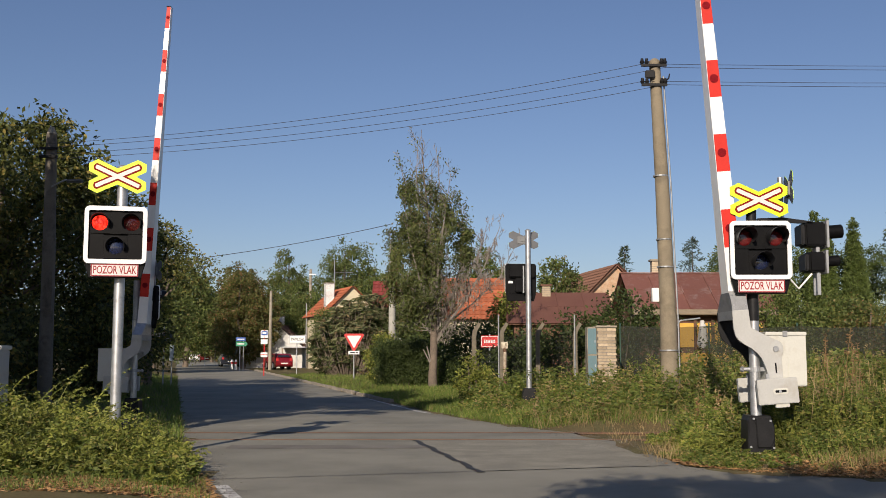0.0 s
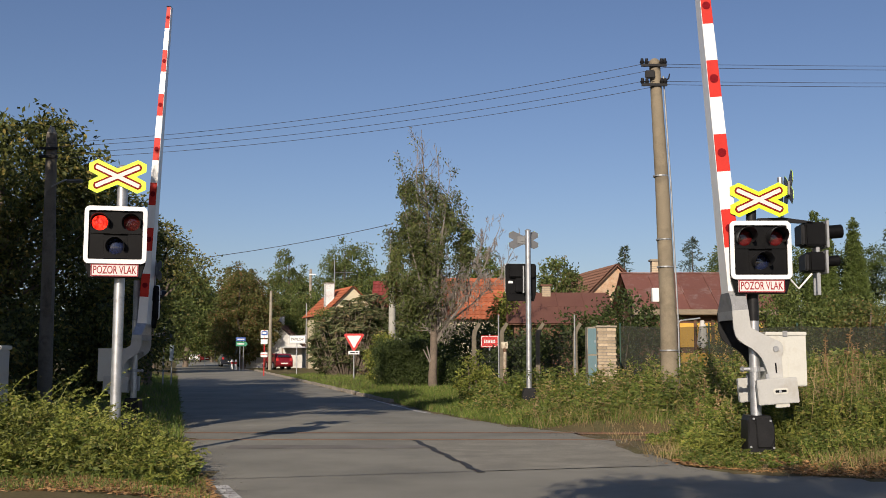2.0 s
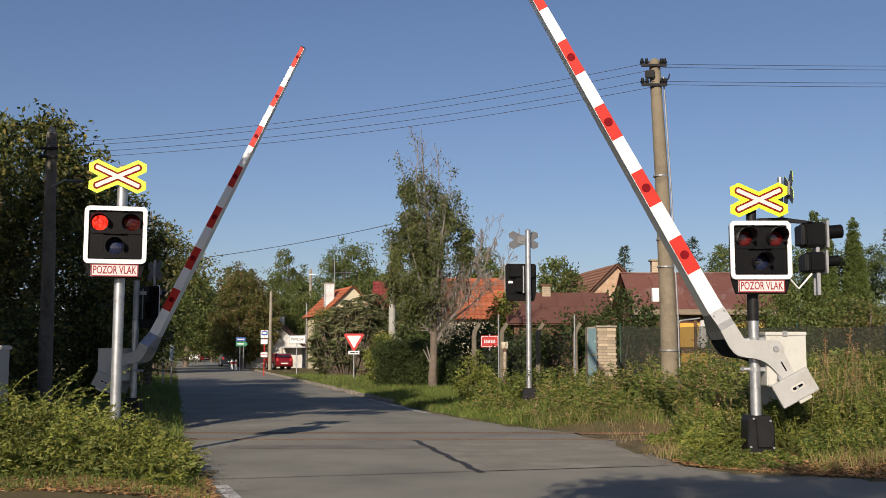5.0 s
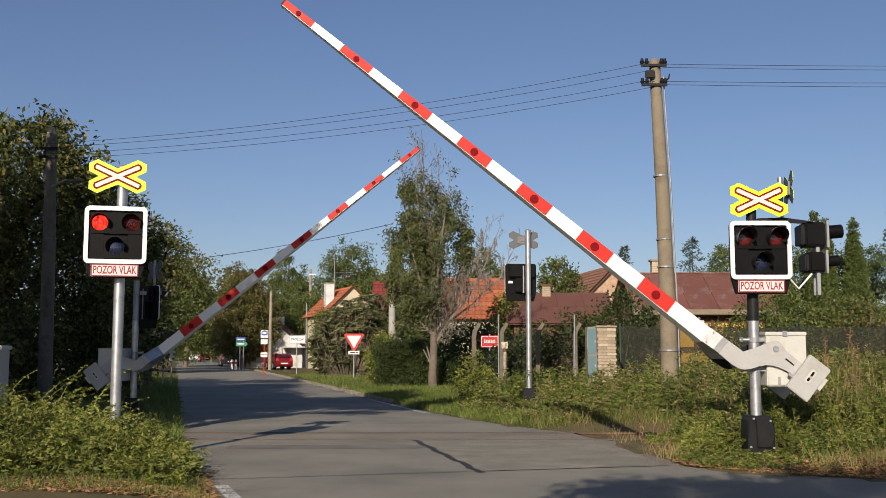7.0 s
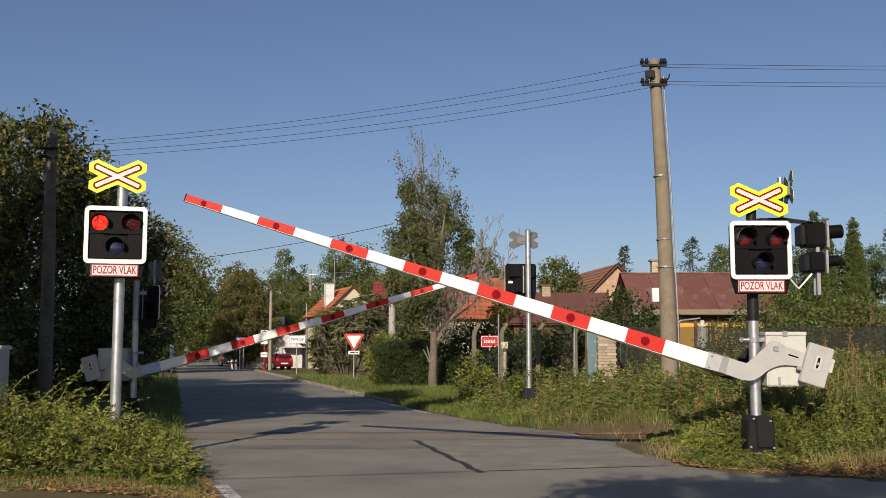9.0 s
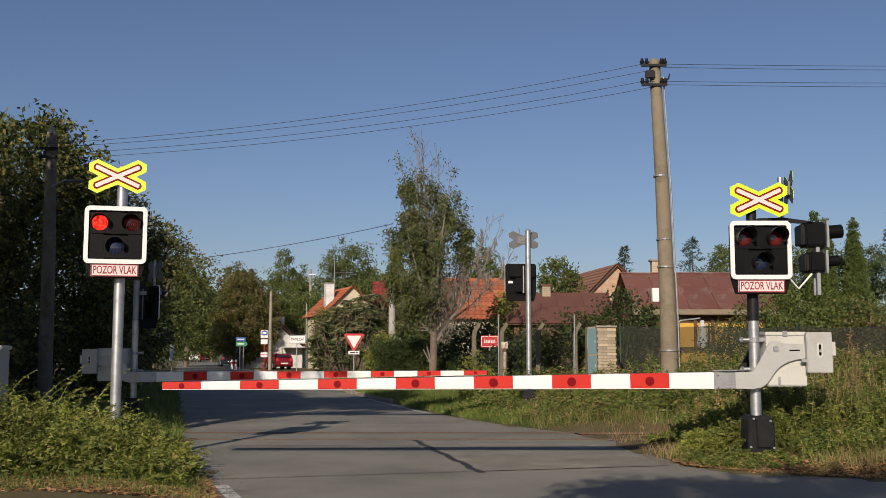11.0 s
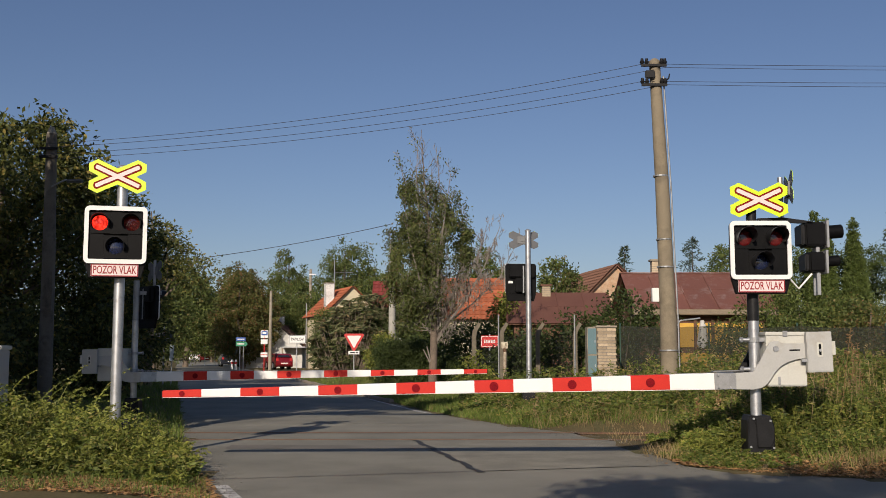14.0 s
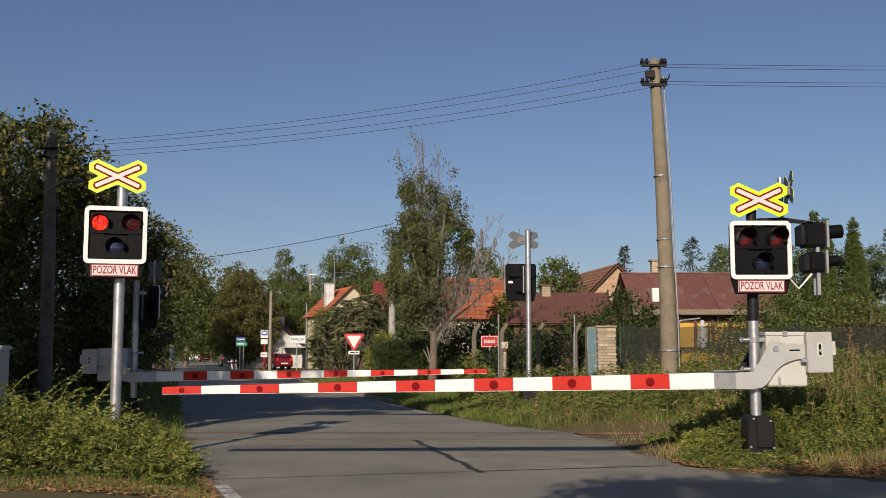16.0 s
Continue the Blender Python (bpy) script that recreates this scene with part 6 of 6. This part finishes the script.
def wire_fence():
    """Wire mesh on concrete posts with bent tops."""
    f = thing("fence", "wire mesh on weathered concrete posts with bent tops", "fence", pose(0, 28, 0.12))
    bm = bmesh.new()
    tube([(0, 0, -0.15), (0, 0, 1.78)], 0.085, 4, bm)
    tube([(0, 0, 1.74), (0.02, 0, 1.9), (0.16, 0, 2.12)], [0.085, 0.08, 0.06], 4, bm)
    me = finish(bm, "post", FENCECONCRETE)
    for x in (0.85, 1.60, 2.60, 3.62):
        part("post", me, FENCECONCRETE, f, at=pose(x, 0, 0, 0, 0, random.uniform(-8, 8)))
    tubes = finish(tube([(0, 0, 0), (0, 0, 2.35)], 0.02, 8), "tube_post", ZINC_DULL)
    for x in (1.52, 3.60):
        part("tube_post", tubes, ZINC_DULL, f, at=pose(x, -0.12, 0))
    w = finish(tube([(0.8, 0, 0), (3.7, 0, 0)], 0.004, 4), "wire", BLACKMETAL)
    for k in range(9):
        part("wire", w, BLACKMETAL, f, at=pose(0, -0.05, 0.25 + 0.2 * k))
    q = []
    for k in range(-18, 46):
        for s in (1, -1):
            x = 0.8 + 0.1 * k
            a, b = (x, -0.05, 0.1), (x + s * 1.7, -0.05, 1.8)
            lo, hi = max(0, min(1, ((0.8 - x) / (s * 1.7)))), max(0, min(1, ((3.7 - x) / (s * 1.7))))
            lo, hi = min(lo, hi), max(lo, hi)
            if hi - lo < 0.05:
                continue
            p0 = [a[i] + (b[i] - a[i]) * lo for i in range(3)]
            p1 = [a[i] + (b[i] - a[i]) * hi for i in range(3)]
            q.append([(p0[0] - 0.003, p0[1], p0[2]), (p0[0] + 0.003, p0[1], p0[2]), (p1[0] + 0.003, p1[1], p1[2]), (p1[0] - 0.003, p1[1], p1[2])])
    tagged(part("mesh", quads_mesh("mesh", np.array(q), BLACKMETAL), BLACKMETAL, f), kind="stuff")


def brick_pillar():
    """Gate pillar of pale bricks with meter doors beside it."""
    p = thing("brick_pillar", "pale brick pillar with blue-grey meter cabinet doors", "pillar", pose(3.97, 25, 0.05))
    part("core", box(-0.215, 0.215, -0.215, 0.215, -0.2, 1.99), MORTAR, p)
    long_ = finish(box(-0.115, 0.115, -0.055, 0.055, -0.031, 0.031, 0.006), "brick", LIMEBRICK)
    rng = random.Random(4)
    for k in range(27):
        z = 0.02 + k * 0.0735
        off = (k % 2) * 0.06
        for x in (-0.115 + off * 0.5, 0.125 - off * 0.3):
            part("brick", long_, LIMEBRICK, p, at=pose(x + rng.uniform(-0.006, 0.006), -0.172 + rng.uniform(-0.008, 0.006), z, 0, rng.uniform(-1, 1), rng.uniform(-1.5, 1.5)))
        for y in (-0.05, 0.13):
            part("brick", long_, LIMEBRICK, p, at=pose(0.178 + rng.uniform(-0.005, 0.006), y, z, 0, 0, 90 + rng.uniform(-1.5, 1.5)))
    part("cap_slab", box(-0.26, 0.26, -0.26, 0.26, 1.985, 2.03, 0.008), CONCRETE, p)
    part("meter_box", box(-0.46, -0.235, -0.2, 0.2, 0.0, 2.0, 0.01), CONCRETE, p)
    for z0, z1 in ((0.82, 1.30), (1.34, 1.96), (0.1, 0.78)):
        d = part("meter_door", box(-0.452, -0.245, -0.215, -0.2, z0, z1, 0.004), BLUEGREY, p, "blue-grey meter door")
        part("latch", box(-0.29, -0.265, -0.222, -0.214, (z0 + z1) / 2 - 0.03, (z0 + z1) / 2 + 0.03), ZINC_DULL, d)


net_fence()
wire_fence()
brick_pillar()


# ---- signs ----
SIGNBLUE = mat("blue_sign_film", (0.02, 0.08, 0.32), 0.4, var=0.06, bump=0.02)
SIGNGREEN = mat("green_sign_film", (0.01, 0.20, 0.10), 0.4, var=0.06, bump=0.02)
SIGNWHITE = mat("white_sign_film", (0.74, 0.74, 0.72), 0.4, var=0.05, scale=8, bump=0.02, dirt=(0.6, 0.6, 0.57), dirt_amount=0.15)


FLAKED = mat("flaking_cream_paint", (0.60, 0.55, 0.42), 0.7, var=0.15, scale=6, dirt=(0.16, 0.075, 0.04), dirt_amount=0.75)


def post_of(parent, h, r=0.03, y=0.03):
    part("post", tube([(0, y, -0.15), (0, y, h)], r, 10), ZINC, parent, smooth=True)


def tri(s, r=0.06):
    """Triangle with its point down and rounded corners."""
    out = []
    for a0 in (90 + 120, 90 + 240, 90 + 360):
        a0 = a0 + 60
        for k in range(5):
            a = radians(a0 - 60 + 120 * k / 4)
            c = radians(a0)
            out.append(((s * 0.577 - 2 * r) * math.cos(c) + r * math.cos(a), (s * 0.577 - 2 * r) * math.sin(c) + r * math.sin(a)))
    return out


def give_way():
    s = thing("give_way_sign", "give way triangle with red border on steel post", "road sign", pose(-4.01, 46, 0.14))
    post_of(s, 2.2)
    b = part("triangle", prism(tri(0.98), 0.0, 0.006), SIGNRED, s)
    b.matrix_basis = pose(0, 0, 1.92)
    inner = part("white_face", prism(tri(0.66, 0.03), -0.004, -0.001), SIGNWHITE, b)
    part("sign_back", prism(tri(0.96), 0.007, 0.012), SIGNBACK, b)
    p = part("plate", box(-0.25, 0.25, -0.004, 0.004, 1.27, 1.43, 0.003), SIGNWHITE, s)
    for x0, x1 in ((-0.17, 0.05), (0.08, 0.18)):
        part("writing_bar", box(x0, x1, -0.007, -0.0045, 1.32, 1.38), TXTBLACK, p)


def town_sign():
    s = thing("town_sign", "white town name sign with black border on posts", "road sign", pose(-8.85, 62, 0.2))
    for x in (-0.03,):
        part("post", tube([(x, 0.03, -0.2), (x, 0.03, 2.35)], 0.035, 10), ZINC, s, smooth=True)
    b = part("board", box(-0.53, 0.53, -0.01, 0.004, 1.88, 2.40, 0.01), SIGNWHITE, s)
    part("border", frame_plate(rounded(1.02, 0.48, 0.03, 0, 2.14), rounded(0.96, 0.42, 0.03, 0, 2.14), -0.014, -0.011), TXTBLACK, b)
    part("lettering", text_mesh("PAVLOV", 0.25, TXTBLACK, squeeze=0.85), TXTBLACK, b, at=pose(0, -0.013, 2.14))


def street_sign():
    s = thing("street_sign", "small red street sign with white border on post", "road sign", pose(1.42, 31, 0.1))
    post_of(s, 1.9, 0.022)
    b = part("board", box(-0.27, 0.27, -0.008, 0.004, 1.50, 1.86, 0.01), SIGNRED, s)
    part("border", frame_plate(rounded(0.51, 0.33, 0.03, 0, 1.68), rounded(0.48, 0.30, 0.025, 0, 1.68), -0.012, -0.009), SIGNWHITE, b)
    for k in range(7):
        x = -0.15 + k * 0.05
        part("writing_bar", box(x - 0.018, x + 0.014, -0.0115, -0.009, 1.63, 1.73), SIGNWHITE, b)


def marker_post():
    s = thing("marker_post", "rusty marker post with worn white and yellow top", "post", pose(1.64, 27.2, 0.1))
    part("shaft", tube([(0, 0, -0.1), (0.01, 0, 1.55)], 0.045, 8), RUST, s)
    part("plate", box(-0.085, 0.085, -0.06, -0.045, 1.44, 1.62, 0.01), FLAKED, s, "flaking cream plate")
    part("writing_bar", box(0.015, 0.05, -0.064, -0.0605, 1.5, 1.58), FASCIA, s)
    part("paint_patch", tube([(0.003, 0, 0.72), (0.008, 0, 1.35)], 0.047, 8), FLAKED, s, "flaking cream paint")


def bus_stop():
    s = thing("bus_stop_sign", "bus stop post with blue sign and red timetable frames", "road sign", pose(-10.5, 60, 0.18))
    part("post", tube([(0, 0, -0.2), (0, 0, 2.7)], 0.032, 10), SIGNRED, s)
    b = part("board", box(-0.22, 0.22, -0.03, 0.0, 2.2, 2.65, 0.02), SIGNWHITE, s)
    part("blue_panel", box(-0.18, 0.18, -0.035, -0.0305, 2.36, 2.61), SIGNBLUE, b)
    part("bus_mark", box(-0.11, 0.11, -0.039, -0.0355, 2.44, 2.55), SIGNWHITE, b)
    part("timetable", box(-0.2, 0.2, -0.07, -0.045, 1.85, 2.12, 0.01), SIGNWHITE, s)
    part("timetable", box(-0.2, 0.2, -0.07, -0.045, 1.08, 1.36, 0.01), SIGNWHITE, s)
    part("cross_strip", box(-0.2, 0.2, -0.075, -0.0705, 1.20, 1.25), SIGNRED, s)


def direction_sign():
    s = thing("direction_sign", "green and blue direction signs on two posts", "road sign", pose(-14.8, 75, 0.22))
    for x in (-0.12, 0.14):
        part("post", tube([(x, 0.03, -0.1), (x, 0.03, 2.4)], 0.035, 8), ZINC, s)
    part("green_arrow", prism([(-0.42, 1.82), (0.32, 1.82), (0.46, 1.99), (0.32, 2.16), (-0.42, 2.16)], -0.02, 0.0), SIGNGREEN, s)
    part("writing_bar", box(-0.3, 0.2, -0.024, -0.0205, 1.95, 2.03), SIGNWHITE, s)
    part("blue_arrow", box(-0.42, 0.3, -0.02, 0.0, 2.2, 2.48, 0.01), SIGNBLUE, s)
    part("writing_bar", box(-0.3, 0.2, -0.024, -0.0205, 2.31, 2.37), SIGNWHITE, s)


def round_sign(label, x, y, z, r, rim, face, square=False):
    s = thing("road_sign", label, "road sign", pose(x, y, road_z(y)))
    post_of(s, z, 0.03)
    out = rounded(2 * r, 2 * r, 0.05, 0, z) if square else circle(r, 0, z)
    b = part("disc", prism(out, -0.004, 0.004), rim, s)
    inn = rounded(1.4 * r, 1.4 * r, 0.03, 0, z) if square else circle(r * 0.72, 0, z)
    part("face", prism(inn, -0.008, -0.005), face, b)


give_way()
town_sign()
street_sign()
marker_post()
bus_stop()
direction_sign()
round_sign("blue square parking sign on a post", -21.2, 95, 2.1, 0.3, SIGNBLUE, SIGNBLUE, True)
round_sign("red-rimmed round road sign on a post", -22.6, 97, 1.9, 0.32, SIGNRED, SIGNWHITE)
round_sign("red-rimmed round road sign beside the far bend", -24.5, 118, 2.5, 0.35, SIGNRED, SIGNWHITE)


def bollard(x, y):
    b = thing("bollard", "short white bollard with red band", "bollard", pose(x, y, road_z(y)), group="bollards")
    part("shaft", tube([(0, 0, 0), (0, 0, 0.72), (0, 0, 0.78)], [0.10, 0.09, 0.04], 10), SIGNWHITE, b, smooth=True)
    part("red_band", tube([(0, 0, 0.45), (0, 0, 0.6)], 0.098, 10), SIGNRED, b)


bollard(-16.5, 80)
bollard(-16.0, 79)


# ---- parked cars ----
def car(label, x, y, yaw, paint, w=0.85, l=4.1, h=1.45):
    """Hatchback, its rear towards -y."""
    c = thing("car", label, "car", pose(x, y, max(road_z(y), ground_z(x, y)) + 0.02, 0, 0, yaw))
    prof = [(0.0, 0.32), (-0.02, 0.60), (0.05, 0.88), (0.35, h - 0.06), (0.6, h), (1.9, h), (2.75, 0.95), (l - 0.25, 0.80), (l, 0.62), (l, 0.30), (l - 0.1, 0.22), (0.1, 0.22)]
    bm = bmesh.new()
    cols = []
    for u in (-1, -0.82, 0.82, 1):
        cols.append([bm.verts.new((u * w * (1 - 0.16 * max(0, (z - 0.85) / 0.6) if abs(u) == 1 else 1), py, z - (0.04 if abs(u) == 1 else 0))) for py, z in prof])
    n = len(prof)
    for a, b in zip(cols, cols[1:]):
        for k in range(n):
            bm.faces.new((a[k], a[(k + 1) % n], b[(k + 1) % n], b[k]))
    bm.faces.new(cols[0])
    bm.faces.new(cols[-1][::-1])
    part("body", bm, paint, c, smooth=True)
    g = bmesh.new()
    q = [(-0.62 * w / 0.85, 0.06, 0.93), (0.62 * w / 0.85, 0.06, 0.93), (0.55 * w / 0.85, 0.30, h - 0.12), (-0.55 * w / 0.85, 0.30, h - 0.12)]
    g.faces.new([g.verts.new((a, b - 0.035, d)) for a, b, d in q])
    part("rear_window", g, DARKWINDOW, c)
    for s in (-1, 1):
        part("side_window", prism([(0.55, 0.95), (2.6, 0.95), (1.9, h - 0.10), (0.7, h - 0.10)], s * w * 0.93 - 0.012, s * w * 0.93 + 0.012), DARKWINDOW, c, at=pose(0, 0, 0, 0, 0, 90))
        part("tail_lamp", box(s * w * 0.78 - 0.09, s * w * 0.78 + 0.09, -0.03, 0.05, 0.66, 0.86, 0.015), SIGNRED, c)
        for py in (0.75, l - 0.85):
            wh = part("wheel", tube([(s * (w - 0.2), py, 0.31), (s * (w + 0.01), py, 0.31)], 0.31, 20), BLACK, c, "black tyre")
            part("rim", tube([(s * (w - 0.02), py, 0.31), (s * (w + 0.018), py, 0.31)], 0.19, 14), ZINC, wh)
    part("bumper", box(-w * 0.96, w * 0.96, -0.07, 0.1, 0.30, 0.52, 0.03), paint, c)
    part("number_plate", box(-0.26, 0.26, -0.082, -0.071, 0.42, 0.52), SIGNWHITE, c)


CARRED = mat("red_car_paint", (0.20, 0.008, 0.012), 0.3, 0.1, var=0.05, coat=0.6, bump=0)
CARDARK = mat("dark_blue_grey_car_paint", (0.02, 0.024, 0.035), 0.3, 0.2, var=0.05, coat=0.6, bump=0)
CARWHITE = mat("white_car_paint", (0.7, 0.7, 0.7), 0.35, var=0.03, coat=0.5, bump=0)
car("red hatchback parked on the verge", -11.8, 76, 24, CARRED, w=0.66, l=3.5, h=1.2)
car("dark van parked beside the road", -19.1, 92, 16, CARDARK, w=0.85, h=1.75)
car("red car far along the road", -30.3, 131, 14, CARRED)
car("white car far along the road", -33.2, 136, 14, CARWHITE)


# ---- small things ----
def umbrella():
    u = thing("garden_umbrella", "folded white garden umbrella on a cantilever arm", "garden umbrella", pose(8.45, 33.2, 0.15))
    part("mast", tube([(-0.8, 0.3, 0), (-0.8, 0.3, 2.1), (-0.65, 0.3, 2.35), (-0.05, 0.05, 2.42)], 0.03, 8), ZINC, u, smooth=True)
    part("canopy", tube([(0, 0, 2.35), (0.01, 0, 2.1), (0.0, 0, 1.6), (0.02, 0, 1.45)], [0.06, 0.12, 0.19, 0.16], 9), GREYPLASTER, u)
    part("base_plate", box(-1.1, -0.5, 0.0, 0.6, -0.1, 0.06, 0.01), CONCRETE, u)


def roadside_cabinet():
    c = thing("cabinet", "pale grey roadside cabinet beside the weeds", "cabinet", pose(-7.65, 17, 0.1))
    part("body", box(-0.4, 0.36, -0.2, 0.2, 0.1, 1.35, 0.015), GREYPAINT, c)
    part("lid", box(-0.43, 0.39, -0.23, 0.23, 1.35, 1.42, 0.015), CREAMPAINT, c)
    d = part("door", box(-0.37, 0.33, -0.212, -0.2, 0.15, 1.31, 0.004), CREAMPAINT, c)
    part("handle", box(0.24, 0.27, -0.225, -0.211, 0.7, 0.85, 0.003), BLACK, d)
    part("plinth", box(-0.42, 0.38, -0.21, 0.21, -0.2, 0.1), CONCRETE, c)


def verge_board():
    b = thing("sign_board", "grey board on a thin post under the trees", "road sign", pose(-10.95, 40, 0.2))
    part("post", tube([(0, 0.04, -0.15), (0, 0.04, 2.3)], 0.03, 8), ZINC_DULL, b)
    part("board", box(-0.34, 0.34, -0.02, 0.02, 1.72, 2.04, 0.008), SIGNBACK, b)
    for x in (-0.14, 0.16):
        part("pale_patch", box(x - 0.08, x + 0.08, -0.026, -0.021, 1.8, 1.95), ZINC, b)


def white_marker():
    m = thing("marker_post", "narrow white marker plate on a short post", "post", pose(-11.15, 42, 0.2))
    part("post", tube([(0, 0.03, -0.1), (0, 0.03, 1.3)], 0.025, 8), ZINC_DULL, m)
    part("plate", box(-0.09, 0.09, -0.01, 0.01, 0.95, 1.6, 0.004), SIGNWHITE, m)


umbrella()
roadside_cabinet()
verge_board()
white_marker()


def insect():
    """A small dark fly that darts past close to the camera."""
    f = thing("insect", "tiny dark fly darting past in the air", "insect", pose(-4.0, 0.75, 1.3))
    part("body", tube([(-0.003, 0, 0), (-0.001, 0, 0.0006), (0.0015, 0, 0.0002), (0.0032, 0, -0.0002)], [0.0003, 0.0011, 0.0010, 0.0005], 8), BLACKMETAL, f, smooth=True)
    for side in (-1, 1):
        wing = bmesh.new()
        wing.faces.new([wing.verts.new(p) for p in ((0.0005, 0, 0.001), (-0.0015, side * 0.0012, 0.0026), (-0.0032, side * 0.002, 0.0028), (-0.0022, side * 0.0006, 0.0014))])
        part("wing", wing, SIGNBACK, f)
    return f


fly = insect()


# ---- what moves ----
def motions():
    near_rows = [(0, 85.75), (3.2, 85.75), (3.5, 83.15), (4.0, 73.7), (4.2, 70.75), (5.25, 58.5), (6.3, 46.3), (6.5, 44.2), (7.0, 38.8), (7.5, 33.25), (8.0, 27.9), (8.5, 22.5), (9.0, 17.4), (9.2, 15.35),
                 (9.7, 10.2), (10.2, 5.3), (10.6, 1.7), (10.95, -0.6), (11.3, 0.2), (11.5, 1.06), (12.0, 1.51), (12.5, 0.2), (13.0, -1.22), (13.5, -0.13), (14.0, -1.34), (14.5, -0.58), (15.0, -1.2), (15.5, -0.95), (16.0, -1.01)]
    walk(near_boom, [(t, pose(0.215, 0, 1.245, 0, a, 0)) for t, a in near_rows])
    far_rows = [(0, 87.2), (3.2, 87.2), (3.5, 85.5), (4.0, 76.85), (4.2, 74.0), (5.25, 60.85), (6.3, 47.3), (6.5, 44.85), (7.0, 38.8), (7.5, 32.8), (8.0, 27.25), (8.5, 21.6), (9.0, 16.15), (9.2, 13.95),
                (9.7, 8.85), (10.2, 4.25), (10.6, 1.45), (10.9, 0.45), (11.3, 2.04), (11.5, 2.15), (12.0, -0.05), (12.5, 1.14), (13.0, 1.2), (13.5, 0.79), (14.0, 0.89), (14.5, 0.89), (15.0, 0.89), (15.5, 0.89), (16.0, 0.89)]
    walk(far_boom, [(t, pose(0.215, 0, 1.245, 0, a, 0)) for t, a in far_rows])
    walk(fly, [(0, pose(-4.0, 0.75, 1.25)), (12.6, pose(-3.2, 0.75, 1.45)), (12.9, pose(-0.55, 0.75, 1.60, 0, 6, 0)), (13.0, pose(0.053, 0.722, 1.580, 0, 6, 0)), (13.1, pose(0.65, 0.75, 1.62, 0, 6, 0)), (13.4, pose(3.4, 0.75, 1.7)), (16.0, pose(5.0, 0.75, 1.8))])
    # the glowing lamp changes sides about every half second
    (xl, z), (xr, _) = LAMPS[0], LAMPS[1]
    rows, x, t = [(0.0, pose(xl, 0, z))], xl, 0.06
    while t < 16.0:
        rows.append((t - 0.034, pose(x, 0, z)))
        x = xr if x == xl else xl
        rows.append((t + 0.034, pose(x, 0, z)))
        t += 0.5118
    rows.append((16.05, pose(x, 0, z)))
    walk(left_lamp, rows)


motions()
